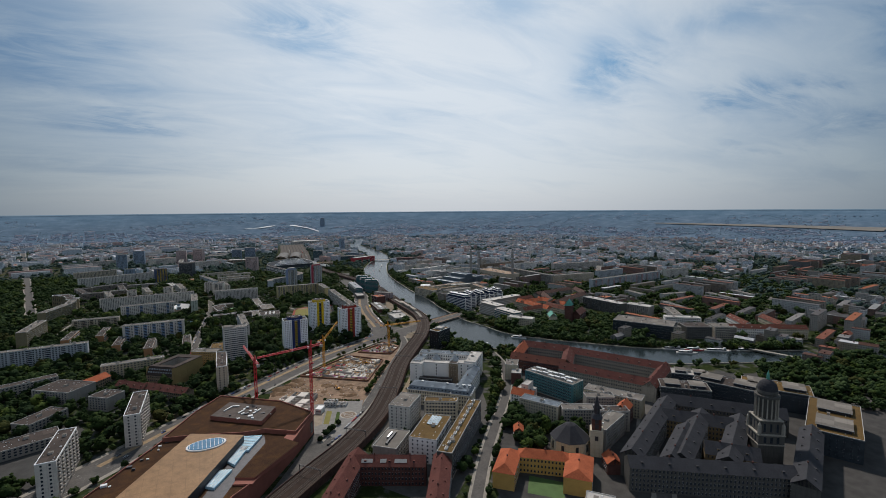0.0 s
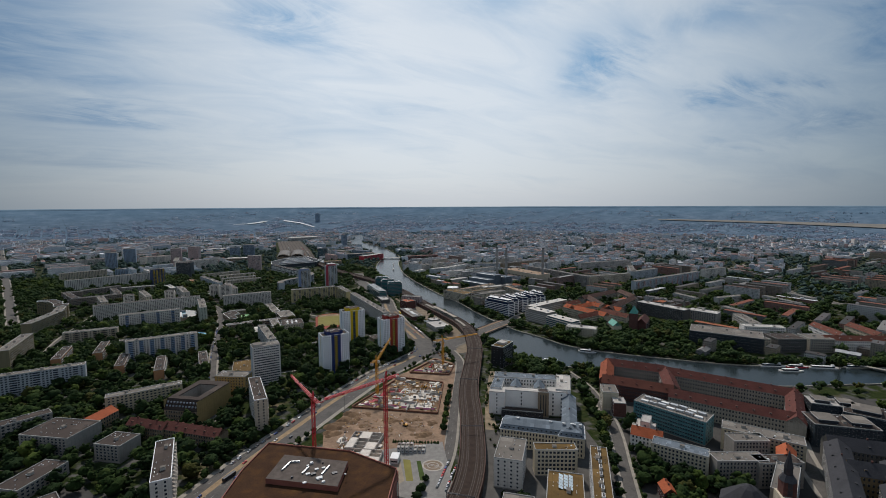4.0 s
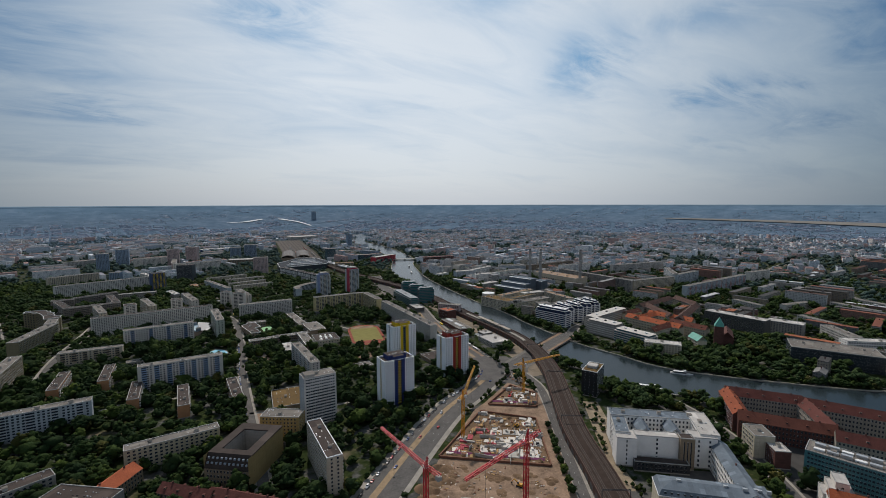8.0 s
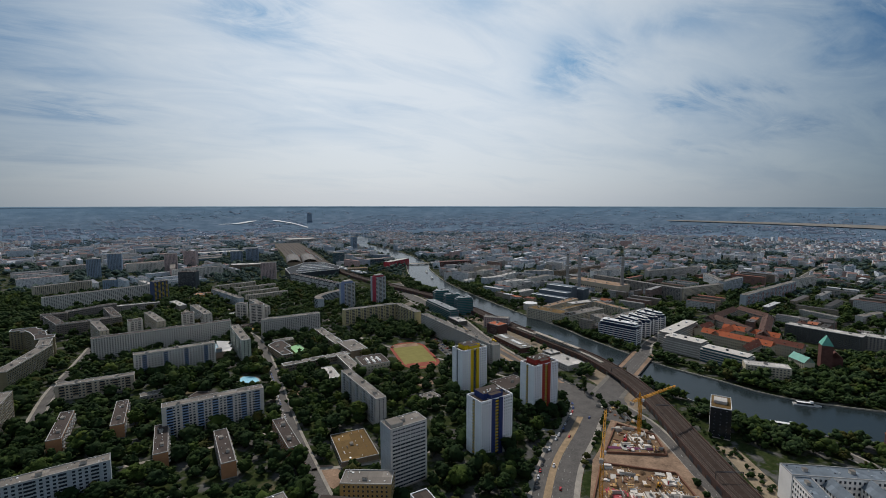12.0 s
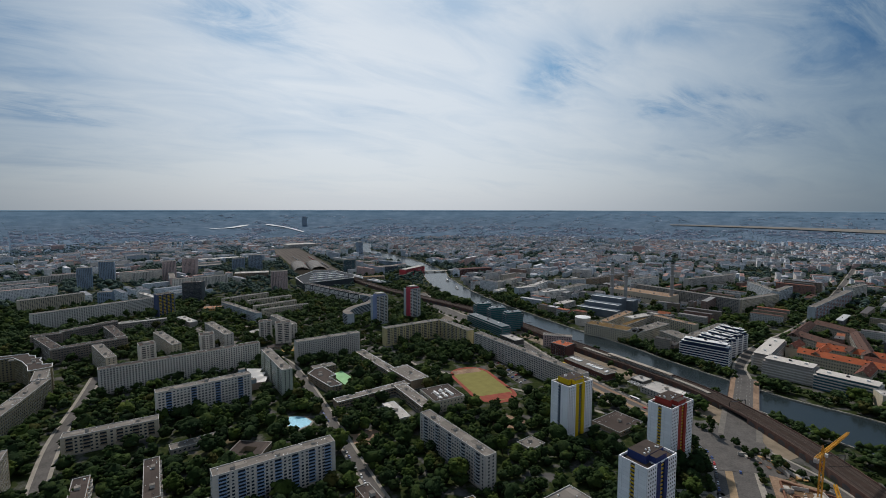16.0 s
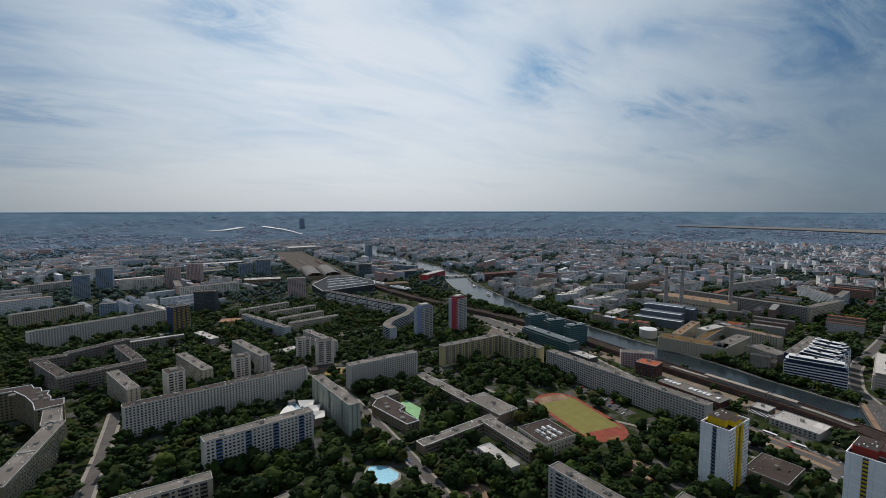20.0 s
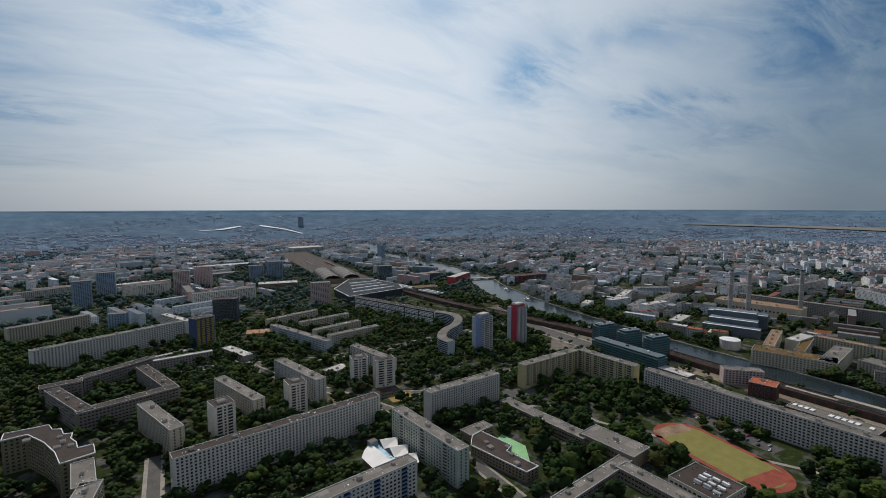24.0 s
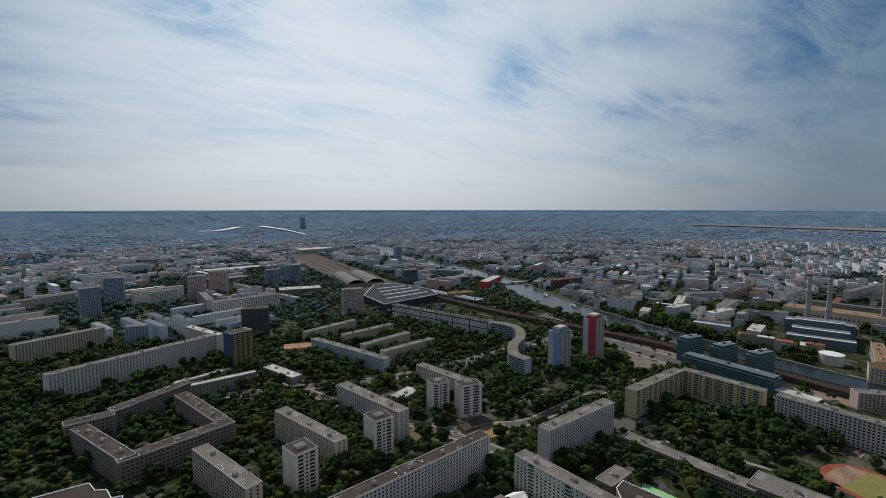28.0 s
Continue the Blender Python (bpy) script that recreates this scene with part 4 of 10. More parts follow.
yard = thing("rail_yard", 0, 0, 0, "broad rail yard of many tracks on pale ballast", "rail yard", kind="structure")
k = Kit()
ribbon(k, smooth(YARD, 4), -75, 62, 0.3)
part("ballast_bed", k, [plain("brown_yard_ballast", (0.085, 0.072, 0.062), 0.95, 0.4, 0.05)], yard)
for j in range(24):
    k = Kit()
    e = sides(smooth(YARD, 4), -69 + j * 5.4)
    ribbon(k, e, -1.3, 1.3, 0.5)
    part("track", k, [plain("worn_yard_track" if j % 3 else "oiled_yard_track", (0.098, 0.080, 0.068) if j % 3 else (0.036, 0.031, 0.028), 0.9, 0.4, 0.06)], yard)
claim_way(YARD, 150, 4)

# the river bridge with its pale deck
bridge = thing("road_bridge", 428, 801, 21.6, "low road bridge with pale pavements across the river", "bridge", kind="structure")
BX = 50
k = Kit()
k.box(-BX, -15.5, 0.9, BX, 15.5, 2.0)
part("deck", k, [STONE], bridge)
k = Kit()
k.box(-BX, -9.5, 2.0, BX, 9.5, 2.04)
part("carriageway", k, [ASPHALT], bridge)
for s in (-1, 1):
    k = Kit()
    k.box(-BX, min(s * 9.5, s * 15.2), 2.0, BX, max(s * 9.5, s * 15.2), 2.16)
    part("pavement", k, [SAND], bridge, "dusty pale pavement")
    k = Kit()
    k.box(-BX, s * 15.4 - 0.2, 2.0, BX, s * 15.4 + 0.2, 3.1)
    part("railing", k, [DARKMETAL], bridge)
    for q in (3.2, 6.4):
        k = Kit()
        for x in np.arange(-BX, BX, 12):
            k.box(x, s * q - 0.09, 2.045, x + 4, s * q + 0.09, 2.05)
        part("lane_dashes", k, [PAINT], bridge)["kind"] = "stuff"
for x in (-18, 18):
    k = Kit()
    k.box(x - 1.5, -14, 0, x + 1.5, 14, 0.9)
    part("pier", k, [STONE], bridge)
# the approach climbs from the crossing under the railway to the deck
for y0, y1, mat, nm, dz in ((-13, 13, ASPHALT, "approach", 0.0), (-18, -13, plain("worn_grey_pavement", (0.15, 0.138, 0.122), 0.9, 0.3, 0.2), "approach_pavement", 0.14), (13, 18, plain("worn_grey_pavement", (0.15, 0.138, 0.122), 0.9, 0.3, 0.2), "approach_pavement", 0.14)):
    k = Kit()
    k.face([(-128, y0, 0.36 + dz), (-128, y1, 0.36 + dz), (-92, y1, 0.40 + dz), (-92, y0, 0.40 + dz)][::-1])
    k.face([(-92, y0, 0.40 + dz), (-92, y1, 0.40 + dz), (-BX, y1, 2.03 + dz), (-BX, y0, 2.03 + dz)][::-1])
    k.wall((-92, y0), (-BX, y0), 0.0, 0.4)
    part(nm, k, [mat], bridge)
claim(322, 759, 130, 40, 21.6, 2.0, 3)
k = Kit()
k.box(BX, -15, 0.0, BX + 8, 15, 1.2, 0)
part("landing", k, [ASPHALT], bridge)
patch("road_junction", [(236, 738), (258, 717), (282, 730), (300, 722), (316, 736), (330, 746), (322, 772), (303, 780), (300, 800), (268, 800), (262, 764)], 0.34, ASPHALT, "broad worn asphalt crossing of two avenues", "road")
for q in ((1.0, 690, 1869, 52),):
    br = thing("road_bridge", q[1], q[2], -20, "distant low bridge over the river", "bridge", kind="structure")
    k = Kit()
    k.box(-q[3], -7, 3, q[3], 7, 4.5)
    part("deck", k, [STONE], br)
    for x in (-30, 0, 30):
        k = Kit()
        k.box(x - 2, -6, 0, x + 2, 6, 3)
        part("pier", k, [STONE], br)
ped = thing("footbridge", 735, 378, -75, "narrow pale footbridge over the water", "bridge", kind="structure")
k = Kit()
k.box(-45, -3, 3, 45, 3, 4)
part("deck", k, [PAVING], ped)

# sports ground
claim(190, 998, 60, 125, -12, 4)
field = thing("sports_field", 192, 998, -14, "worn turf pitch inside a red running track", "sports field", kind="structure")


def oval(a, b, z, mat, name, n=32):
    kk = Kit()
    pts = []
    for i in range(n):
        t = 2 * math.pi * i / n
        pts.append((a * math.cos(t), (b - a) * (1 if math.sin(t) > 0 else -1) + a * math.sin(t)))
    kk.face([(*p, z) for p in pts])
    return part(name, kk, [mat], field)


oval(27.5, 60, 0.1, TRACK_RED, "running_track")
oval(23, 54, 0.16, TURF, "pitch")
kk = Kit()
kk.box(-20, -52, 0.17, 20, -36, 0.2)
part("red_court", kk, [TRACK_RED], field)
kk = Kit()
kk.box(-20, 38, 0.17, 18, 52, 0.2)
part("sand_pit", kk, [SAND], field)


# ---- far waters and the airfield meadow on the rising rim ----
def far_patch(name, mat, pts, label, category):
    """A patch draped on the land between bearings (degrees clockwise from +y) and distances from the middle of the flight."""
    k = Kit()
    for (b0, r0, q0), (b1, r1, q1) in zip(pts, pts[1:]):
        n = 4
        for i in range(n):
            quad = []
            for t, side in ((i / n, 0), ((i + 1) / n, 0), ((i + 1) / n, 1), (i / n, 1)):
                b, r = radians(b0 + (b1 - b0) * t), (r0 + (r1 - r0) * t) + side * (q0 + (q1 - q0) * t)
                x, y = MID[0] + r * math.sin(b), MID[1] + r * math.cos(b)
                quad.append((x, y, land(x, y) + 6.0))
                claim(x, y, 40, 40)
            k.face(quad[::-1])
    return tagged(new(name, k.mesh(name, [mat])), label, category, kind="structure")


far_patch("far_lake", FARWATER, [(6.6, 3766, 8), (7.3, 3768, 22), (8.0, 3776, 16), (8.8, 3786, 44), (9.7, 3835, 56), (10.6, 3900, 22)], "pale strip of a distant lake", "lake")
far_patch("far_river_bend", FARWATER, [(12.4, 3905, 30), (13.1, 3866, 50), (13.8, 3826, 28), (14.5, 3772, 40), (15.2, 3700, 36), (16.4, 3540, 44)], "pale bend of the distant river", "river")
far_patch("airfield_meadow", MARSH, [(59.0, 3950, 25), (63.6, 3915, 55), (70.0, 3870, 75), (79.0, 3780, 130)], "pale dry meadow of a distant airfield", "meadow")


# dirt, paving and road works between the avenue and the viaduct
patch("verge", [(300, 735), (322, 770), (345, 850), (356, 930), (372, 1060), (388, 1200), (404, 1330), (415, 1330), (413, 1200), (402, 1100), (390, 1010), (382, 920), (374, 840), (352, 770), (322, 708), (300, 712)], 0.05, plain("trampled_dirt", (0.20, 0.16, 0.115), 0.95, 0.4, 0.08), "trampled dirt and paving beside the tracks", "verge")
for y0, y1, off in ((600, 705, -17.5), (800, 1010, -10), (860, 1120, 3.5), (560, 640, 17)):
    k = Kit()
    ribbon(k, [p for p in MAIN if y0 < p[1] < y1], off - 2.2, off + 2.2, 0.17)
    tagged(new("road_works_strip", k.mesh("road_works_strip", [SAND])), "yellow sandy strip of road works", "road works", kind="structure")


# the street from the crossing to the bridge, under the tracks
road("road", [(272, 738), (300, 752), (345, 766), (390, 772)], 22, "wide asphalt street running under the railway to the bridge", 4, 5)
patch("crossing", [(246, 722), (270, 700), (310, 728), (322, 790), (300, 800), (280, 775)], 0.15, ASPHALT, "broad asphalt street crossing", "road")
patch("old_town_paving", [(150, 130), (330, 60), (640, 140), (640, 330), (560, 385), (480, 480), (420, 545), (370, 500), (290, 400), (200, 300)], 0.03, plain("dark_old_paving", (0.06, 0.056, 0.052), 0.9, 0.35, 0.1), "dark paving between old public buildings", "pavement")
patch("car_park", [(-190, 470), (-135, 440), (-90, 520), (-125, 590), (-185, 560)], 0.05, plain("dark_car_park", (0.055, 0.053, 0.05), 0.9, 0.3, 0.1), "dark asphalt car park behind a low building", "car park")
claim(-140, 520, 60, 90, 0)

claim(360, 1300, 118, 52, 46, 2.0, 3)
patch("gravel_lot", [(413, 1363), (436, 1335), (394, 1264), (336, 1243), (288, 1266), (345, 1312)], 0.08, plain("gravel_lot_ground", (0.15, 0.128, 0.105), 0.95, 0.45, 0.09, 0.0, 0.6), "pale gravel parking lot beside towers", "car park")
# station platform with a long canopy on the viaduct, and gantries over the tracks
PLAT = [p for p in RAIL if 815 < p[1] < 1020]
b = thing("station_platform", 0, 0, 0, "long pale station platform with a canopy on the viaduct", "platform")
k = Kit()
ribbon(k, PLAT, -2.6, 2.6, 7.4)
for off in (-2.6, 2.6):
    e = sides(PLAT, off)
    for p, q in zip(e, e[1:]):
        k.wall(p, q, 6.4, 7.4)
part("slab", k, [PAVING], b)
k = Kit()
ribbon(k, PLAT[4:-3], -3.4, 3.4, 11.2)
ribbon(k, PLAT[4:-3], -3.4, 3.4, 10.9)
for off in (-3.4, 3.4):
    e = sides(PLAT[4:-3], off)
    for p, q in zip(e, e[1:]):
        k.wall(p, q, 10.9, 11.2)
part("canopy", k, [plain("weathered_canopy_roof", (0.30, 0.26, 0.21), 0.8)], b)
for p in PLAT[4:-3]:
    k = Kit()
    k.box(p[0] - 0.2, p[1] - 0.2, 7.4, p[0] + 0.2, p[1] + 0.2, 10.9)
    part("post", k, [DARKMETAL], b)
for i in range(16, len(RAIL) - 34, 9):
    a, c = RAIL[i], RAIL[i + 1]
    b = thing("track_gantry", a[0], a[1], math.degrees(math.atan2(c[1] - a[1], c[0] - a[0])), "dark steel signal gantry spanning the railway tracks", "gantry", "gantries", z=6.4)
    for s in (-1, 1):
        k = Kit()
        k.box(-0.2, s * 10.2 - 0.2, 0, 0.2, s * 10.2 + 0.2, 7)
        part("post", k, [DARKMETAL], b)
    k = Kit()
    for z in (6.2, 7.0):
        k.beam((0, -10.4, z), (0, 10.4, z), 0.3)
    for j in range(8):
        k.beam((0, -10.2 + j * 2.55, 6.2 + 0.8 * (j % 2)), (0, -7.65 + j * 2.55, 7.0 - 0.8 * (j % 2)), 0.2)
    part("truss", k, [DARKMETAL], b)

# sandy median of the avenue
for y0, y1 in ((470, 740), (800, 1180)):
    k = Kit()
    ribbon(k, cut_way(MAIN, y0, y1), 0.8, 6.4, 0.2)
    tagged(new("road_median", k.mesh("road_median", [plain("dusty_median", (0.27, 0.195, 0.12), 0.95, 0.35, 0.2)])), "dusty sand median between the carriageways", "median", kind="structure")
DUST = plain("dusty_ground", (0.24, 0.19, 0.13), 0.95, 0.4, 0.12)
patch("railside_dust", [(170, 450), (205, 500), (246, 560), (300, 628), (312, 618), (275, 566), (262, 556), (232, 524), (200, 466), (190, 440)], 0.06, DUST, "dusty strip between the viaduct and offices", "verge")
patch("plaza_paving", [(104, 514), (157, 500), (132, 438), (112, 420), (84, 452), (92, 500)], 0.36, plain("pale_grey_plaza", (0.21, 0.20, 0.185), 0.9, 0.25, 0.2), "pale grey paving beside site containers", "paving")

# glowing backdrop that closes the horizon: wooded distance and its haze painted as emission
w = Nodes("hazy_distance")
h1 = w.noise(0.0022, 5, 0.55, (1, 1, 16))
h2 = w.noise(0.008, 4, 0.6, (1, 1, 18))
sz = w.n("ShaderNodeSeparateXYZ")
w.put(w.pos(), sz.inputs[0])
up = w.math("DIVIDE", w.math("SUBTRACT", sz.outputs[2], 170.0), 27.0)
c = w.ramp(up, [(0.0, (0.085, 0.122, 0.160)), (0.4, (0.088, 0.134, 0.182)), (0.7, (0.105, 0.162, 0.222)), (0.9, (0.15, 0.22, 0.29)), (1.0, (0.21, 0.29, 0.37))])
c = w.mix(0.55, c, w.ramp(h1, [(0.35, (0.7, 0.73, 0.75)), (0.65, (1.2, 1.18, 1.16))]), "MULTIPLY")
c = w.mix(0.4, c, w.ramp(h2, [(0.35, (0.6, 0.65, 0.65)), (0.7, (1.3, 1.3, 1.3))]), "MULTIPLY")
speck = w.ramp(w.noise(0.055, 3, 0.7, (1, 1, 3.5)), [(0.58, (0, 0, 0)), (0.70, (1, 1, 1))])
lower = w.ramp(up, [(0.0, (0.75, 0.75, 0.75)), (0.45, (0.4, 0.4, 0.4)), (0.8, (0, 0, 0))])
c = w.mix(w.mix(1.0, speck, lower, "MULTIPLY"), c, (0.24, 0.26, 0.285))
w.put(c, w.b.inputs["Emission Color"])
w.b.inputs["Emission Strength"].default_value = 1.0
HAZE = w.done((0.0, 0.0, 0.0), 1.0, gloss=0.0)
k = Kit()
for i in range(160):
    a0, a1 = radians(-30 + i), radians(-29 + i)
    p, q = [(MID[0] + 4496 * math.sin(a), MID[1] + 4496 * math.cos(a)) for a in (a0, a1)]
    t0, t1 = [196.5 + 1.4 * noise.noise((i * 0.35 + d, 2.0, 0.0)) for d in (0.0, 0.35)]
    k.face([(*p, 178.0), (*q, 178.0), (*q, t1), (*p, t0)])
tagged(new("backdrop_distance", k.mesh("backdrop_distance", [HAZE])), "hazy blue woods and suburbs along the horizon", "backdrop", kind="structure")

patch("service_road", [(28, 350), (66, 407), (92, 449), (114, 424), (98, 404), (64, 374), (38, 350)], 0.12, ASPHALT, "asphalt service road between a shopping centre and viaduct", "road")
# trains standing in the yard
yl = smooth(YARD, 4)
for i, (off, y0, n, m) in enumerate(((-58, 2180, 6, "white_train_paint"), (-37, 2230, 5, "red_train_paint"), (-15, 2160, 7, "white_train_paint"), (6, 2260, 5, "red_train_paint"), (28, 2200, 6, "white_train_paint"), (-47, 2450, 5, "red_train_paint"), (17, 2480, 6, "white_train_paint"))):
    tr = thing("train", 0, 0, 0, "long train standing on a yard track", "train", "trains")
    paint = plain(m, (0.62, 0.62, 0.60) if "white" in m else (0.40, 0.05, 0.05), 0.5, 0.15)
    for j in range(n):
        y = y0 + j * 26.5
        k = Kit()
        k.box(-1.5, -12.7, 0.9, 1.5, 12.7, 4.2, 0, 1, True)
        o = part("carriage", k, [paint, ROOF_GREY], tr)
        x = float(np.interp(y, [p[1] for p in yl], [p[0] for p in yl])) - off
        o.matrix_basis = pose(x, y, 0.2, 0, 0, -4 if y < 2300 else -6)

patch("office_yard", [(128, 392), (168, 448), (205, 500), (232, 480), (262, 500), (298, 470), (262, 392), (206, 330), (150, 280), (118, 330)], 0.07, plain("dark_yard_paving", (0.085, 0.08, 0.074), 0.9, 0.3, 0.15), "dark paved yards between office blocks", "paving")

block("pavilion", 133, 853, 19, 17, 3.8, 4, BROWNP, ROOF_GREY, "small flat-roofed pavilion with white roof vents among trees", "pavilion", floors=1)
# ---- the three coloured towers and the grey one beside them ----
def colour_tower(x, y, yaw, colour, strip, label):
    """An 18-storey tower: two white wings, a coloured recess between them, coloured loggias on the narrow sides, a coloured attic."""
    L, W, H, F = 35.0, 21.0, 50.5, 17
    b = thing("tower_block", x, y, yaw, label, "tower block", "coloured towers")
    claim(x, y, L, W, yaw, 5)
    fh = (H - 2.4) / F
    for s in (-1, 1):
        k = Kit()
        x0, x1 = (-L / 2, -6.2) if s < 0 else (6.2, L / 2)
        e = s * L / 2
        # the narrow outer side has a slot for the loggias
        k.wall((x0, -W / 2), (x1, -W / 2), 0, H)
        k.wall((x1, W / 2), (x0, W / 2), 0, H)
        i = x1 if s < 0 else x0
        k.wall((i, -W / 2), (i, W / 2), 0, H)
        for a, c in ((-W / 2, -1.6), (1.6, W / 2)):
            k.wall((e, a), (e, c), 0, H)
        for c in (-1.6, 1.6):
            k.wall((e, c), (e - s * 1.2, c), 0, H)
        part("wing", k, [TOWERWHITE], b)
        k = Kit()
        k.wall((e - s * 1.2, -1.6), (e - s * 1.2, 1.6), 0, H)
        part("slot_wall", k, [DARKMETAL], b)
        for f in range(F):
            k = Kit()
            z = 2.2 + f * fh
            k.box(min(e - s * 1.2, e - s * 0.1), -1.6, z, max(e - s * 1.2, e - s * 0.1), 1.6, z + 1.15, 0, 1, True)
            part("loggia", k, [strip, CONCRETE], b)
    k = Kit()
    k.box(-6.2, -W / 2 + 1.6, 0, 6.2, W / 2 - 1.6, H - 1)
    part("core", k, [plain("dark_recess", (0.05, 0.045, 0.04), 0.8, 0.3)], b)
    for s in (-1, 1):
        for q in (-4.15, 4.15):
            k = Kit()
            k.box(q - 2.0, min(s * (W / 2 + 0.35), s * (W / 2 - 1.6)), 0, q + 2.0, max(s * (W / 2 + 0.35), s * (W / 2 - 1.6)), H + 0.6)
            part("pier", k, [colour], b, "full-height coloured pier")
        for f in range(F):
            k = Kit()
            z, ya = 2.2 + f * fh, s * (W / 2 - 0.5)
            k.box(-2.1, min(ya, s * (W / 2 - 1.6)), z, 2.1, max(ya, s * (W / 2 - 1.6)), z + 1.1, 0, 1, True)
            part("balcony", k, [strip, CONCRETE], b)
    k = Kit()
    for f in range(F):
        for q in (-15.7, -13.2, -10.7, -8.2, 8.2, 10.7, 13.2, 15.7):
            o = part("window", WIN_SMALL, None, b)
            o.matrix_basis = pose(q, -W / 2, 2.9 + f * fh)
        window_row(k, W / 2, 1, (-15.7, -13.2, -10.7, -8.2, 8.2, 10.7, 13.2, 15.7), 2.9 + f * fh, 1.3, 1.4)
    part("small_windows", k, [FRAME, GLASS], b)["kind"] = "stuff"
    k = Kit()
    k.box(-L / 2 + 0.5, -W / 2 + 0.5, H - 1.6, L / 2 - 0.5, W / 2 - 0.5, H - 1.2)
    part("roof", k, [ROOF_DARK], b)
    parapets(b, L, W, H - 0.2, BRIGHT, 0.6, 0.9)
    k = Kit()
    k.box(-10.5, -4.6, H - 1.2, 11, W / 2 - 2.0, H + 4.2, 0, 1)
    k.box(-6.2, -W / 2 + 1.0, H - 1.2, 6.2, -4.6, H + 3.9, 0, 1)
    part("attic", k, [colour, ROOF_DARK], b, "coloured roof attic")
    rng = random.Random(int(x))
    for i in range(7):
        k = Kit()
        q, r = rng.uniform(-9, 9), rng.uniform(-3, 6)
        k.box(q - 0.5, r - 0.5, H + 4.2, q + 0.5, r + 0.5, H + 5.0)
        part("vent", k, [LINE], b)
    return b


colour_tower(188, 854, 0, YELLOW, plain("slot_blue", (0.03, 0.085, 0.16), 0.6, 0.2), "white tower block with a yellow middle bay and attic")
colour_tower(123.5, 734, 0.5, BLUE, YELLOW, "white tower block with a deep blue middle bay and attic")
colour_tower(222, 774, 1, RED, YELLOW, "white tower block with an oxblood red middle bay and attic")

b = block("tower_block", 38, 733, 32, 17, 49, 1, panel("grey_ribbon_panels", (0.60, 0.58, 0.55)), ROOF_GREY, "tall grey slab tower with ribbon windows and a blank side", "tower block", 16, 2.2, 2.0, 1.4, each=True, seed=3)
k = Kit()
k.box(-14, -6, 49.1, -4, 5, 51.6, 0, 1)
part("lift_house", k, [CONCRETE, ROOF_GREY], b)
# the blank end is panelled bluer and darker, painting in its skylit tint
k = Kit()
k.box(-16.2, -8.4, 1.0, -16.0, 8.4, 49)
part("blank_side", k, [BLUISH], b, "blank end wall with the blue of skylight painted in")

# ---- long housing slabs round the green ----
HS = "housing slabs"
block("apartment_slab", -110, 1223, 180, 12, 30.5, 3.2, WHITE, ROOF_DARK, "very long white panel slab with a dark brown roof", floors=11, step=3.0, ww=1.5, each=True, group=HS, ends=True)
block("apartment_slab", 70, 1202, 94, 12, 30.5, -1, PALE, ROOF_GREY, "pale grey panel slab with a gravel roof", floors=11, step=3.0, ww=1.4, each=True, group=HS)
block("apartment_slab", -19, 1142, 95, 12, 30.5, -89, GREENISH, ROOF_GREY, "faded pale green panel slab with a gravel roof", floors=11, step=3.6, each=True, group=HS, ends=True, stacks=3, stack_mat=GREENISH)
block("apartment_slab", -102, 1106, 92, 12, 30.5, 3, WHITE, ROOF_GREY, "white panel slab with blue balcony bays", floors=10, step=3.2, each=True, stacks=4, stack_mat=plain("blue_balcony", (0.12, 0.2, 0.36), 0.7), group=HS)
block("apartment_slab", -183, 1071, 73, 12, 17, -3, CREAM, ROOF_GREY, "low cream apartment slab among trees", floors=5, group=HS, stacks=6, stack_mat=BROWNP)
block("apartment_slab", 59, 869, 93, 11, 29, -89, PALE, ROOF_GREY, "grey panel slab with a speckled roof", floors=10, step=3.2, each=True, group=HS, stacks=5, stack_mat=BLUISH, ends=True)
block("apartment_slab", -77, 912, 89, 12, 30.5, 0, WHITE, ROOF_GREY, "white slab with wide light blue balcony bays", floors=11, step=3.2, each=True, stacks=7, stack_mat=plain("light_blue_balcony", (0.22, 0.33, 0.5), 0.7), group=HS, ends=True)
block("apartment_slab", -212, 840, 112, 12, 26, 2, BLUISH, ROOF_GREY, "pale blue grey apartment slab", floors=9, group=HS, stacks=6, stack_mat=BLUISH)
block("apartment_slab", -88, 730, 71, 12, 19, 4, BEIGE, ROOF_GREY, "beige apartment slab with a grey roof", floors=6, group=HS)
for x, y, L, yw in ((-78, 840, 62, 89), (-28, 835, 60, 90), (-123, 882, 58, 88), (-156, 963, 62, 88), (-201, 960, 64, 88)):
    block("apartment_house", x, y, L, 11, 13.5, yw, plain("brick_orange_render", (0.40, 0.20, 0.10), 0.85, 0.15), ROOF_DARK, "low orange-rendered apartment house with white balconies", floors=4, stacks=8, stack_mat=RENDERW, group="low houses")
for x, y, L, W, H, yw, wl in ((-124, 1342, 92, 12, 26, -78, CREAM), (-52, 1361, 99, 13, 26, -81, PALE), (-198, 1317, 83, 12, 26, -77, CREAM), (51, 1370, 89, 12, 24, -83, PALE)):
    block("apartment_slab", x, y, L, W, H, yw, wl, ROOF_GREY, "panel slab with a pale grey roof and small vents", floors=9, ends=True, group=HS)
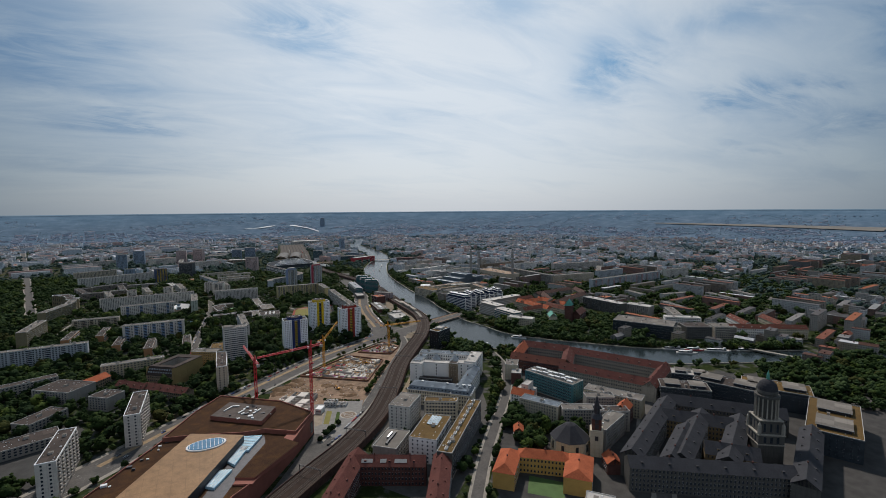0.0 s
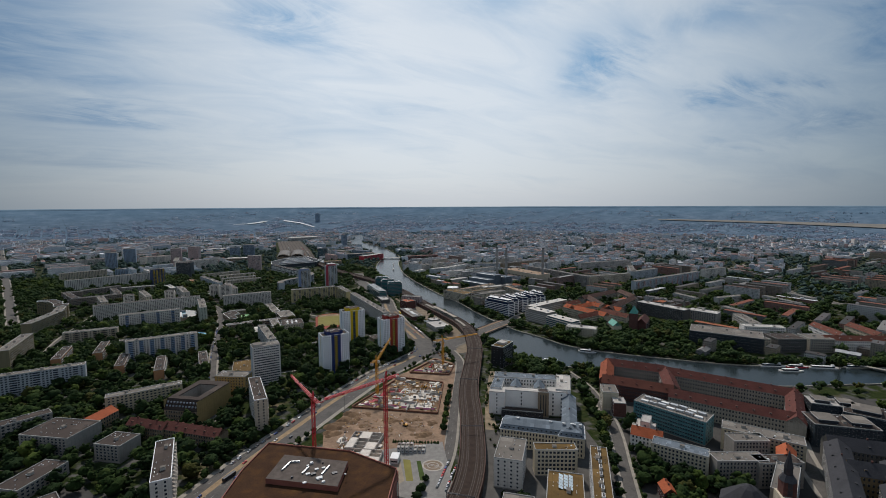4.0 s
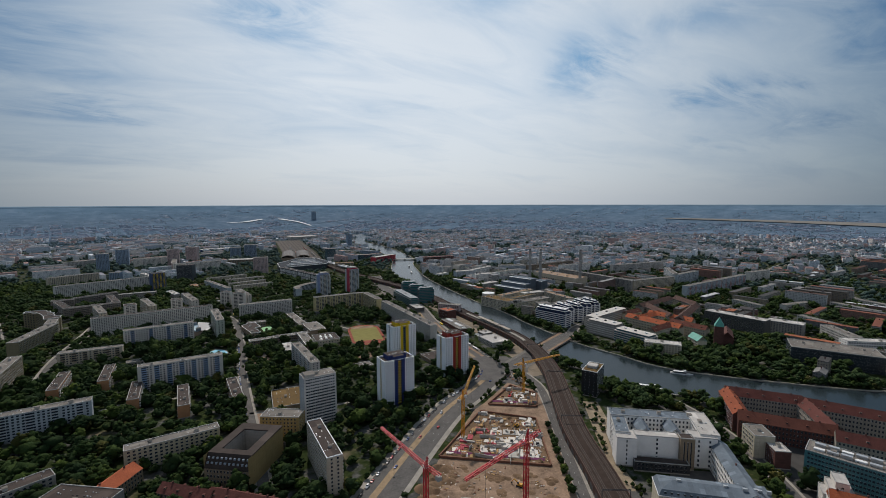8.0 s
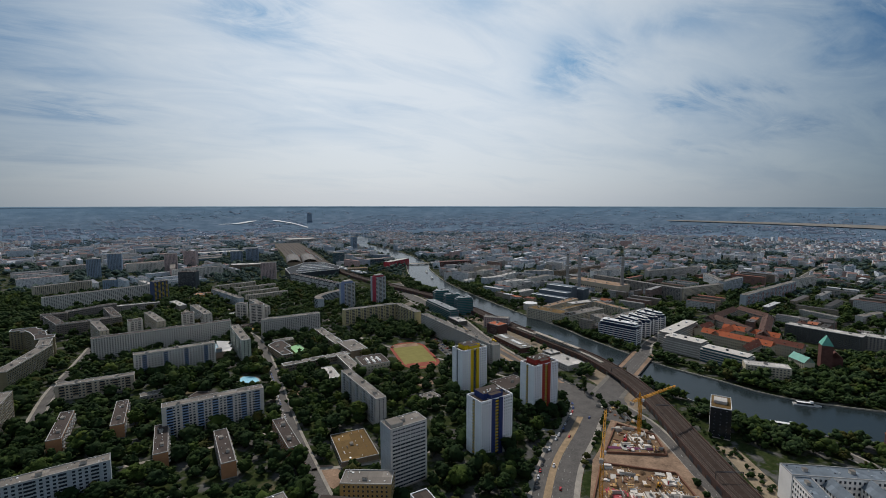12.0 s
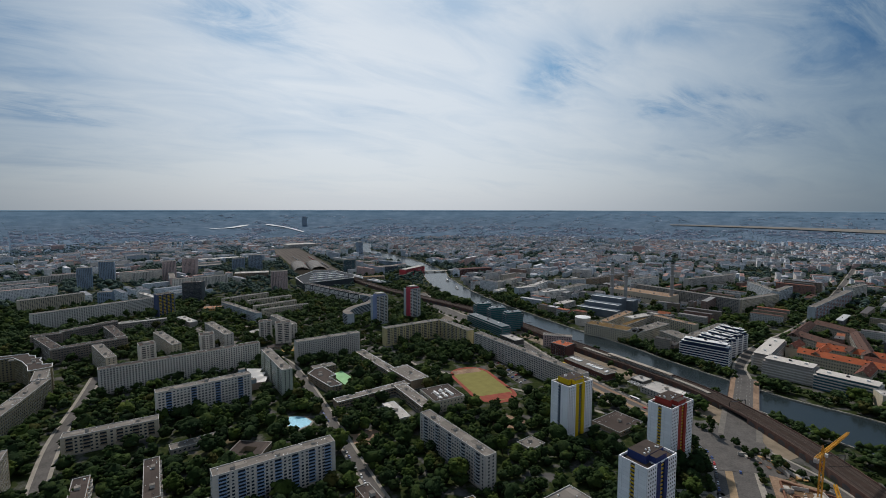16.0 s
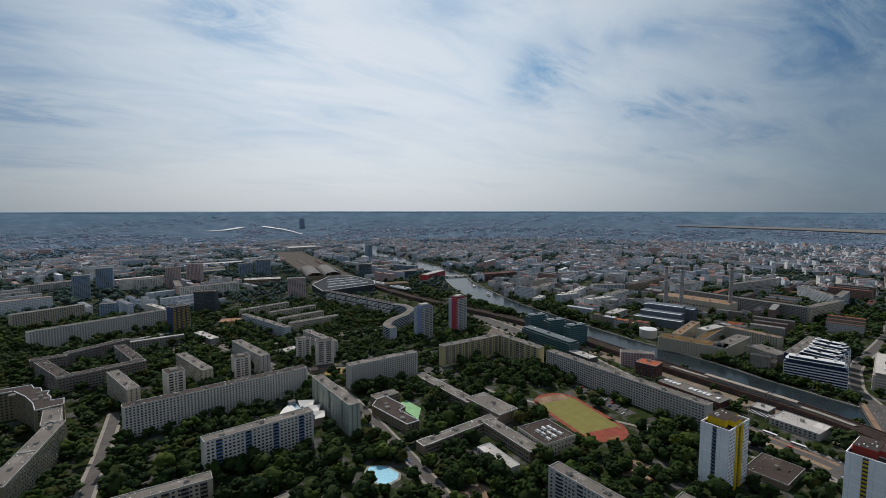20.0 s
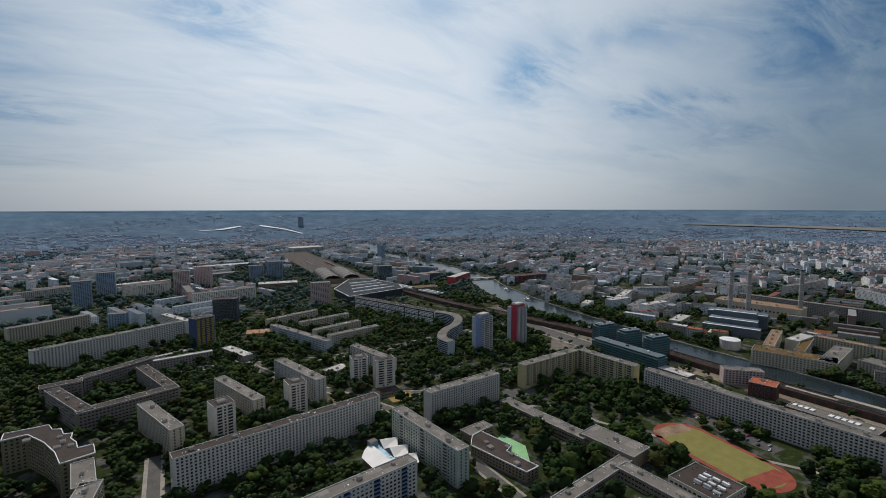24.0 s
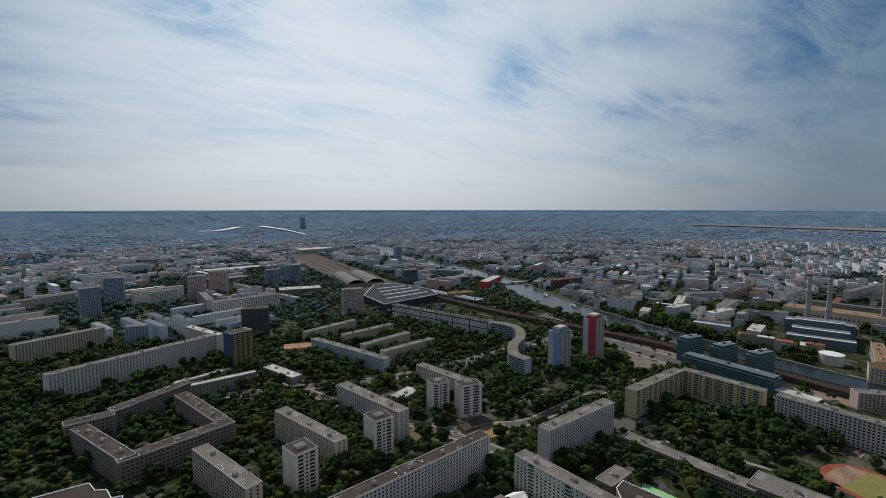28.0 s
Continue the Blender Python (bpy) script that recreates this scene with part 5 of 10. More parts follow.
for x, y, L, W, yw in ((-150, 1294, 19, 20, 7), (-76, 1304, 19, 20, -2), (14, 1336, 20, 15, -15), (36, 1313, 24, 16, -15)):
    b = block("point_tower", x, y, L, W, 33.5, yw, WHITE, ROOF_DARK, "white eleven-storey point tower with dark balconies", "tower block", 11, 4.5, stacks=2, stack_mat=PALE, gear=False, group="point towers")
    k = Kit()
    k.box(-4, -3.5, 33.6, 4, 3.5, 35.6, 0, 1)
    part("lift_house", k, [CONCRETE, ROOF_GREY], b)
block("apartment_slab", -221, 1658, 196, 12, 30, 18.9, WHITE, ROOF_GREY, "very long white slab along an avenue", floors=10, group=HS, seed=1)
block("apartment_slab", -135, 1725, 90, 12, 30, -72, WHITE, ROOF_LIGHT, "white slab standing square to a longer one", floors=10, group=HS)
block("apartment_slab", 212, 1204, 100, 12, 29, -1, panel("yellow_cream_panels", (0.50, 0.42, 0.22)), ROOF_GREY, "cream and yellow balcony slab", floors=10, stacks=9, stack_mat=BEIGE, group=HS)
block("apartment_slab", 268, 1160, 82, 12, 29, 89, panel("yellow_cream_panels", (0.5, 0.42, 0.22)), ROOF_GREY, "cream and yellow balcony slab closing a corner", floors=10, stacks=7, stack_mat=BEIGE, group=HS)
block("apartment_slab", 270, 1005, 210, 12, 27, 88, PALE, ROOF_GREY, "very long grey slab beside the avenue", floors=9, step=3.2, group=HS, seed=4)
for x, y, L, H, yw in ((15, 1547, 155, 18, -76), (94, 1513, 93, 16, 6), (86, 1561, 91, 16, 10), (90, 1625, 98, 16, 8), (51, 1684, 105, 16, 14)):
    block("apartment_slab", x, y, L, 11, H, yw, BLUISH if H > 16 else CREAM, ROOF_GREY, "low housing slab between rows of trees", floors=5, group=HS)
b = block("apartment_slab", 235, 1623, 226, 14, 24, -76, RENDERW, ROOF_DARK, "long pale slab with dark upright divisions", floors=8, step=4.2, ww=3.4, wh=1.2, group=HS)
for s in (-1, 1):
    for i in range(7):
        k, u = Kit(), -112 + 37.2 * i
        k.box(u - 0.8, s * 7.25 - 0.25, 0.5, u + 0.8, s * 7.25 + 0.25, 24.2)
        part("divider", k, [DARKMETAL], b, "dark upright division")
    for z0, z1 in ((11.6, 12.6), (21.6, 23.8)):
        k = Kit()
        k.box(-112, s * 7.2 - 0.2, z0, 112, s * 7.2 + 0.2, z1)
        part("dark_band", k, [DARKMETAL], b, "dark window band")
# the curved block that ends it
line = smooth([(262, 1512), (272, 1488), (264, 1452), (232, 1420), (198, 1402), (168, 1372), (166, 1346)], 4)
b = thing("curved_apartment_block", 0, 0, 0, "S-shaped white apartment block with ribbon windows", "apartment building")
claim_way(line, 18)
for (p, q), (e, f) in zip(zip(sides(line, 7), sides(line, -7)), list(zip(sides(line, 7), sides(line, -7)))[1:]):
    k = Kit()
    k.prism([p, q, f, e], 0, 24, 0, 1)
    part("segment", k, [BLUISH, ROOF_GREY], b)
for fl in range(8):
    for off in (-7.12, 7.12):
        k = Kit()
        e = sides(line, off)
        for p, q in zip(e, e[1:]):
            k.wall(p, q, 1.6 + fl * 2.8, 3.1 + fl * 2.8)
        part("window_band", k, [GLASS], b)
for x, y, H, wl, colr, lab in ((221, 1340, 53, BLUISH, plain("violet_blue_paint", (0.20, 0.25, 0.40), 0.7), "pale tower block with a violet blue corner strip"), (289, 1334, 61, BLUISH, plain("magenta_red_paint", (0.38, 0.045, 0.07), 0.7), "pale tower block with a magenta red corner strip")):
    b = block("tower_block", x, y, 27, 17, H, 6, wl, ROOF_GREY, lab, "tower block", floors=round(H / 2.9), step=3.2, stacks=3, stack_mat=WHITE, group="coloured towers")
    k = Kit()
    k.box(-14.1, 1.0, 1, -13.5, 8.7, H + 0.6)
    part("end_panel", k, [BLUISH], b, "pale blue-grey end wall")
    k = Kit()
    k.box(-14.0, -9.1, 1, -13.5, 1.0, H + 1.6)
    part("corner_strip", k, [colr], b, "painted corner strip")
    k = Kit()
    k.box(-13.5, -9.1, 1, -10.6, -8.5, H + 1.6)
    part("corner_strip", k, [colr], b, "painted corner strip")
    k = Kit()
    k.box(-9.5, -6.5, H + 0.1, 10.5, 6.5, H + 3.6, 0, 1)
    part("attic", k, [colr, ROOF_GREY], b)
    k = Kit()
    k.box(-7.5, -4.5, H + 3.6, 8.5, 5.0, H + 5.4, 0, 1)
    part("lift_house", k, [PALE, ROOF_LIGHT], b)
b = block("tower_block", -112, 1621, 30, 20, 47, 19.5, plain("navy_panels", (0.05, 0.07, 0.14), 0.7), ROOF_DARK, "navy tower with yellow balcony front and white side", "tower block", 16, 3.4, stacks=4, stack_mat=YELLOW)
k = Kit()
k.box(15.0, -10, 1, 15.4, 10, 48)
part("white_side", k, [WHITE], b, "white end wall")
block("tower_block", -45, 1775, 42, 24, 44, -24, plain("dark_slate_cladding", (0.055, 0.065, 0.075), 0.6), ROOF_DARK, "dark slate-coloured tower block", "tower block", 14, 2.4, coping=DARKMETAL)
for x, y, L, H, yw, wl in ((-9, 1961, 134, 29, 4, WHITE), (-137, 2156, 58, 30, 8, WHITE), (-345, 2289, 110, 20, 24, PALE), (-306, 1831, 112, 28, 23, CREAM), (-213, 1822, 28, 30, -19, SKYBLUE), (-71, 2061, 150, 28, 88, PINKP), (-72, 2132, 36, 60, -4, PINKP), (-11, 2205, 41, 58, -30, PINKP), (-268, 2099, 34, 58, 5, SKYBLUE), (-223, 2215, 38, 60, -6, SKYBLUE), (163, 1824, 42, 48, -16, PINKP)):
    block("apartment_slab" if H < 40 else "tower_block", x, y, L, 14 if H < 40 else 18, H, yw, wl, ROOF_GREY, "distant panel-built housing slab" if H < 40 else "distant tall panel-built tower", floors=round(H / 2.9), gear=False, group="distant slabs")
block("parking_house", 144, 2068, 97, 40, 18, -16, BROWNP, ROOF_LIGHT, "open-sided brown multi-storey building", "office building", floors=5, step=5, ww=4.4, wh=1.8)
# big courtyard block
for x, y, L, H, yw in ((-217, 1393, 90, 21, 11.4), (-268, 1426, 92, 21.6, -71), (-224, 1513, 80, 21.3, 28), (-190, 1456, 92, 20.6, -78), (-276, 1487, 38, 20.8, 3)):
    block("courtyard_wing", x, y, L, 13, H, yw, panel("grey_brown_panels", (0.22, 0.185, 0.155)), ROOF_DARK, "grey brown courtyard wing with pale attic windows", floors=6, step=3.0, group="courtyard block")
block("long_wing", -157, 1540, 88, 9, 14, 1, GREYP, ROOF_LIGHT, "long narrow wing with a pale roof behind a courtyard", floors=4, gear=False, group="courtyard block")
# curved beige blocks on the western street
for x, y, L, yw in ((-267, 1139, 52, 75), (-254, 1190, 56, 76), (-252, 1234, 40, -88), (-257, 992, 92, 87)):
    block("curved_block_section", x, y, L, 14, 29, yw, OLIVE, ROOF_GREY, "beige curved apartment block section with stepped roof", floors=9, step=3.4, group="curved blocks")
# the curved block itself: one stepped body round the bend of the street
poly_block("curved_block", [(-306, 1330), (-290, 1331), (-278, 1306), (-270, 1281), (-266, 1258), (-245, 1262), (-246, 1279), (-256, 1279), (-257, 1291), (-261, 1302), (-260, 1312), (-266, 1314), (-268, 1327), (-274, 1330), (-277, 1343), (-306, 1345)], 29, OLIVE, ROOF_DARK, "dark beige curved apartment block with a stepped roof edge", floors=9, group="curved blocks")
# low school buildings
SCH = "school buildings"
for x, y, L, W, H, yw in ((109, 1126, 105, 14, 9, -89), (120, 1054, 53, 26, 11, -89), (73, 1033, 116, 12, 8, 2), (92, 996, 68, 14, 9, 87)):
    block("school_wing", x, y, L, W, H, yw, BROWNP, ROOF_GREY, "low flat-roofed school wing with brown walls", "school", floors=2, step=3.0, ww=2.2, group=SCH, coping=METAL)
for i in range(9):
    ob = thing("roof_cooler", 108 + (i % 3) * 7.5 + (i // 3), 964 + (i // 3) * 7, 84, "pale ventilation unit on a school roof", "roof unit", "roof units", z=13.1)
    k = Kit()
    k.box(-2.6, -1.0, 0, 2.6, 1.0, 1.2 + (i % 4) * 0.4)
    part("casing", k, [LINE if i % 3 else METAL], ob)
    k = Kit()
    k.beam((-2.6, 1.6, 0.6), (2.6, 1.6, 0.6), 0.6)
    part("pipe", k, [METAL], ob)
b = block("school_hall", 117, 975, 38, 36, 13, 84, CREAM, ROOF_DARK, "square school building with machines on its roof", "school", floors=3, step=3.2, ww=2.4, group=SCH, ends=True)
poly_block("school_annex", [(16, 1126), (24, 1068), (38, 1068), (34, 1100), (44, 1104), (40, 1140), (28, 1138)], 9, BROWNP, ROOF_DARK, "low brown school annex with a stepped dark roof", "school", 3, 3.2, SCH)
block("school_annex", 44, 1150, 30, 14, 7, 2, BROWNP, ROOF_GREY, "low school annex with a grey roof", "school", floors=2, group=SCH)
for x, y, L, W in ((62, 980, 42, 14),):
    block("pavilion", x, y, L, W, 5, 86, PALE, ROOF_LIGHT, "low pavilion with a pale flat roof", "pavilion", floors=1, ww=2.6, coping=METAL)
block("pavilion", -121, 1025, 40, 12, 5, 4, GREYP, ROOF_GREY, "low pavilion under trees", "pavilion", floors=1)
block("pavilion", 21, 797, 50, 32, 5, 82, BROWNP, ROOF_BROWN, "low building with a patched brown roof", "pavilion", floors=1)
block("pavilion", 234, 834, 39, 31, 4.6, 1, BROWNP, ROOF_DARK, "low shop hall with a dark flat roof", "shop hall", floors=1)
block("pavilion", -81, 1538, 62, 14, 8, -75, GREYP, ROOF_LIGHT, "low pavilion with a bright white roof", "pavilion", floors=2, coping=LINE)
block("pavilion", -163, 1585, 67, 7, 7, 12, PALE, ROOF_LIGHT, "long narrow pale pavilion among trees", "pavilion", floors=2)
block("pavilion", -20, 1640, 44, 26, 5, -20, OCHRE, plain("orange_brown_roof", (0.30, 0.13, 0.05)), "low orange-brown pavilion by a square", "pavilion", floors=1)

# the white folded-roof swimming hall with a pool court
b = thing("folded_roof_hall", -50, 1156, 0, "hall under a white folded zigzag roof with blue glass", "hall")
claim(-48, 1155, 48, 62, 0, 4)
k = Kit()
k.prism([(-17, -27), (3, -24), (16, -22), (16, 24), (10, 27), (-2, 24), (-17, 12)], 0, 7.4)
part("wall", k, [plain("brown_hall_wall", (0.26, 0.21, 0.17), 0.85)], b)
# three pleats run from the glazed slot to pointed eaves
for y0, y1, ty, tx in ((11, 27, 20.5, 22.5), (-6.5, 11, 4.5, 23.0), (-23, -6.5, -11.5, 21.5)):
    ym = (y0 + y1) / 2
    k = Kit()
    for ya in (y0, y1):
        q = [(3, ya, 8.6), (16.5, ya, 7.6), (tx, ty, 9.4), (3, ym, 13.8)]
        k.face(q if ya == y0 else q[::-1])
    part("roof_fold", k, [RENDERW], b, "white folded roof bay")
    k = Kit()
    k.face([(2.95, y1, 8.6), (2.95, y0, 8.6), (2.95, ym, 13.7)])
    part("clerestory", k, [GLASS], b, "dark triangular clerestory window")
    k = Kit()
    k.face([(16.4, y0, 7.3), (tx - 0.4, ty, 9.0), (16.4, y1, 7.3)][::-1])
    part("soffit", k, [TIMBERED], b)
k = Kit()
for ya, yb in ((-27.5, -8), (-8, 12)):
    k.face([(-18, ya, 7.5), (-4, ya + 1.5, 11.2), (-4, yb + 3, 11.2), (-18, yb, 7.5)])
k.face([(-18, 12, 7.5), (-4, 15, 11.2), (-4, 24, 10.2), (-12, 19, 8.6)])
part("sloping_roof", k, [RENDERW], b, "broad white sloping roof plane")
k = Kit()
k.wall((-4, -26), (-4, 24), 7, 11.2)
part("slot_wall", k, [plain("blue_grey_metal", (0.16, 0.21, 0.25), 0.5)], b)
k = Kit()
k.box(-4, -22, 7.4, 3, 22, 8.5, 0)
part("glass_strip", k, [plain("pale_blue_glazing", (0.42, 0.62, 0.72), 0.15)], b)
for i in range(8):
    k = Kit()
    k.box(-3.2 + (i % 2) * 3.4, -17 + i * 4.2, 8.5, -1.4 + (i % 2) * 3.4, -15.4 + i * 4.2, 9.1)
    part("roof_light", k, [LINE], b)
for y0, x0 in ((19, -6), (-25, -2)):
    k = Kit()
    k.box(x0, y0, 8.4, x0 + 7.5, y0 + 6, 13.4, 0, 1)
    part("plant_house", k, [plain("blue_grey_metal", (0.16, 0.21, 0.25), 0.5), ROOF_GREY], b)
# splash pool
b = thing("splash_pool", -29, 1020, 10, "shallow bright blue splash pool with pale edge", "pool", kind="structure")
claim(-29, 1020, 30, 34, 10, 2)
k, rng = Kit(), random.Random(4)
ring = [(13 * math.cos(t) * (0.75 + 0.3 * rng.random()), 17 * math.sin(t) * (0.75 + 0.3 * rng.random())) for t in np.linspace(0, 2 * math.pi, 13)[:-1]]
k.face([(*p, 0.3) for p in ring])
part("basin", k, [plain("pool_blue", (0.25, 0.55, 0.68), 0.3, 0.3, 0.5)], b)
k = Kit()
k.face([(p[0] * 1.16, p[1] * 1.16, 0.2) for p in ring])
part("edge", k, [PAVING], b)
patch("school_court", [(49, 1087), (66, 1108), (64, 1137), (48, 1130)], 0.14, plain("green_court", (0.22, 0.42, 0.2)), "pale green sports court", "court")
claim(57, 1112, 22, 52, 0)
for x, y, r in ((-60, 1262, 16), (95, 1235, 14), (250, 1250, 20), (15, 955, 14), (150, 900, 16), (-10, 770, 16), (80, 930, 12)):
    rng = random.Random(int(x + y))
    patch("bare_ground", [(x + r * math.cos(t) * rng.uniform(0.6, 1.3), y + r * math.sin(t) * rng.uniform(0.6, 1.3)) for t in np.linspace(0, 6.28, 12)[:-1]], 0.06, SAND, "dry sandy clearing between trees", "bare ground")
    claim(x, y, r, r)

# low square pavilion round a small court
b = thing("court_pavilion", -84, 982, -38, "low square pavilion with a dark roof round a court", "pavilion")
claim(-84, 982, 36, 36, -38, 2)
for x0, y0, x1, y1 in ((-15, -15, 15, -6), (-15, 6, 15, 15), (-15, -6, -6, 6), (6, -6, 15, 6)):
    k = Kit()
    k.box(x0, y0, 0, x1, y1, 4.6, 0, 1)
    part("wing", k, [BROWNP, ROOF_DARK], b)
for a in range(4):
    k = Kit()
    k.box(-15.3, -15.3, 4.5, 15.3, -14.7, 5.0)
    o = part("eaves_edge", k, [GREYP], b)
    o.matrix_basis = pose(0, 0, 0.01 * a, 0, 0, 90 * a)
# parking rows beside the school and slabs
DARKLOT = plain("grey_parking_asphalt", (0.085, 0.08, 0.074), 0.9, 0.3, 0.15)
for x, y, L, W, yaw in ((246, 1010, 90, 16, 78), (120, 1300, 70, 14, 0), (-40, 1330, 40, 20, 60), (150, 1195, 40, 26, -35)):
    c, d = math.cos(radians(yaw)), math.sin(radians(yaw))
    patch("parking_lot", [(x + p * c - q * d, y + p * d + q * c) for p, q in ((-L / 2, -W / 2), (L / 2, -W / 2), (L / 2, W / 2), (-L / 2, W / 2))], 0.09, DARKLOT, "small asphalt parking lot between trees", "parking lot")
    claim(x, y, L, W, yaw)

block("white_pavilion", 9, 1391, 32, 18, 4.5, 18, PALE, ROOF_LIGHT, "low pavilion with a bright white flat roof", "pavilion", floors=1)
block("dark_pavilion", 22, 1286, 34, 14, 4, -6, BROWNP, ROOF_DARK, "low shed with a dark flat roof", "pavilion", floors=1, gear=False, coping=DARKMETAL)
patch("dry_ground", [(18, 1262), (40, 1258), (50, 1274), (38, 1284), (20, 1276)], 0.11, plain("ochre_dry_grass", (0.26, 0.17, 0.06), 0.95, 0.3, 0.2), "patch of dry ochre grass beside a street", "bare ground")
claim(34, 1270, 34, 26)

# ---- shopping centre ----
b = thing("shopping_centre", 0, 0, 0, "long terracotta shopping centre with a tan metal roof", "shopping centre")
outline = [(-30, 262), (11, 342), (22, 351), (65, 410), (90, 448), (67, 491), (11, 538), (-13, 505), (-33, 467), (-81, 392), (-140, 300)]
for p in ((-30, 330), (0, 400), (-40, 400), (30, 440), (40, 480), (10, 500), (-80, 330)):
    claim(*p, 70, 70, 0)
k = Kit()
k.prism(outline, 0, 18, 0, 1)
part("lower_hall", k, [TERRACOTTA, MALL_ROOF], b, "terracotta walls under a planted brown roof")
k = Kit()
k.prism([(-78, 265), (-62, 258), (25, 420), (-16, 445), (-105, 285)][::1], 18, 26, 0, 1)
part("main_hall", k, [DARKMETAL, ROOF_TAN], b, "tan metal roof")
k = Kit()
back = [(-38, 457), (-14, 450), (26, 434), (43, 432), (67, 414), (89, 448), (66, 490), (11, 536), (-13, 504)]
k.prism(back, 18, 21.0, 0, 1)
part("back_hall", k, [TERRACOTTA, MALL_ROOF], b)
for p, q in zip(back, back[1:] + back[:1]):
    k = Kit()
    d = (Vector(q) - Vector(p)).normalized()
    n = Vector((-d.y, d.x)) * 0.7
    k.prism([p, q, tuple(Vector(q) + n), tuple(Vector(p) + n)], 21.0, 22.1)
    part("parapet", k, [TERRACOTTA], b)
k = Kit()
k.prism([(0, 478), (42, 443), (58, 470), (18, 504)], 21.0, 25, 0, 1)
deck = part("plant_deck", k, [TERRACOTTA, plain("dark_roof_felt", (0.095, 0.078, 0.068), 0.9, 0.35, 0.3)], b)
for p, q in (((12, 482), (20, 490)), ((20, 490), (26, 487)), ((36, 462), (44, 470)), ((24, 470), (30, 476))):
    k = Kit()
    k.beam((*p, 25.6), (*q, 25.6), 1.1)
    part("roof_duct", k, [METAL], deck)
# nothing is sunk here: a flat dark sheet paints the shaded gap between roofs
k = Kit()
k.face([(x, y, 18.06) for x, y in ((25, 421), (42, 428), (41, 407), (14, 363), (-8, 318), (-22, 322))])
part("court_shade", k, [DARKMETAL], b, "flat dark sheet painted as the shade of a sunken court")
k = Kit()
k.prism([(17, 366), (12, 357), (25, 351), (66, 408), (88, 448), (80, 452), (58, 414)], 18, 19.4, 0, 0)
part("side_roof", k, [TERRACOTTA], b)
k = Kit()
k.prism([(41, 407), (14, 363), (27, 356), (66, 393), (55, 410)], 18, 21, 0, 1)
part("side_hall", k, [TERRACOTTA, MALL_ROOF], b)
for p, q in zip(outline, outline[1:] + outline[:1]):
    k = Kit()
    d = (Vector(q) - Vector(p)).normalized()
    n = Vector((-d.y, d.x)) * 0.7
    k.prism([p, q, tuple(Vector(q) + n), tuple(Vector(p) + n)], 18, 19.3)
    part("parapet", k, [TERRACOTTA], b)
k = Kit()
e = [(-4 + 15 * math.cos(t), 416 + 9.5 * math.sin(t)) for t in np.linspace(0, 2 * math.pi, 33)[:-1]]
k.prism(e, 26, 26.9, 0, 0)
part("skylight_rim", k, [LINE], b)
k = Kit()
k.prism([(-4 + (x + 4) * 0.9, 416 + (y - 416) * 0.88) for x, y in e], 26.9, 27.3, 0, 0)
sky_oval = part("skylight", k, [plain("skylight_glass", (0.10, 0.21, 0.32), 0.08, 0.25)], b, "oval blue glass skylight")
for i in range(9):
    k, x = Kit(), -16 + i * 3.0
    h = 9 * math.sqrt(max(0.01, 1 - ((x + 4) / 15) ** 2)) * 0.9
    k.beam((x, 416 - h, 27.4), (x, 416 + h, 27.4), 0.3)
    part("skylight_bar", k, [LINE], sky_oval)
for poly in ([(25, 431), (21, 406), (27, 403), (40, 425)], [(10, 393), (15, 384), (27, 408), (21, 414)], [(-7, 364), (0, 358), (13, 378), (3, 382)]):
    k = Kit()
    k.prism(poly, 18, 20, 0, 0)
    o = part("glass_roof", k, [plain("pale_blue_glazing", (0.42, 0.62, 0.72), 0.15)], b)
    a, c = Vector(poly[0]), Vector(poly[1])
    d, f = Vector(poly[3]), Vector(poly[2])
    for i in range(1, 9):
        k = Kit()
        p, q = a.lerp(c, i / 9), d.lerp(f, i / 9)
        k.beam((*p, 20.1), (*q, 20.1), 0.35)
        part("glazing_bar", k, [LINE], o)
rng = random.Random(8)
for i in range(60):
    k = Kit()
    if i < 24:
        x, y, z = rng.uniform(-60, -30), rng.uniform(285, 345), 26
        if not (-78 + (y - 265) * 0.45 < x < -62 + (y - 258) * 0.5):
            continue
    elif i < 42:
        x, y, z = rng.uniform(8, 52), rng.uniform(452, 490), 25
        if not (x + y > 478 and x + y < 525):
            continue
    else:
        f = rng.random()
        x, y, z = -75 + f * 65 + rng.uniform(-6, 2), 392 + f * 105 + rng.uniform(-8, 2), 18
    s, h = rng.uniform(0.6, 2.2), rng.uniform(0.5, 1.6)
    k.box(x - s, y - s * 0.7, z, x + s, y + s * 0.7, z + h)
    part("roof_unit", k, [LINE if rng.random() < 0.6 else DARKMETAL], b)
for i in range(11):
    k = Kit()
    f = (i + 0.5) / 11
    x, y = 11 + 79 * f, 342 + 106 * f
    d = Vector((106, -79)).normalized()
    t = Vector((79, 106)).normalized()
    c = Vector((x, y)) + d * 0.2
    k.prism([tuple(c - t * 2.6), tuple(c - t * 2.6 + d * 0.4), tuple(c + t * 2.6 + d * 0.4), tuple(c + t * 2.6)], 3, 14)
    part("tall_window", k, [GLASS], b)

# ---- old court with dark red roofs ----
for x, y, L, yw in ((127, 336, 58, -29), (84, 326, 84, 55), (152, 297, 66, 58), (100, 282, 62, -29), (60, 270, 40, 55)):
    house("courthouse_wing", x, y, L, 15, 16, 22, yw, BRICKRED, TILE_DARK, "dark brick courthouse wing with a red tiled roof", "courthouse", step=2.6, dormers=int(L / 15), group="courthouse")
b = thing("roof_skylights", 127, 336, -29, "row of pale glass skylights on a tiled roof", "skylight")
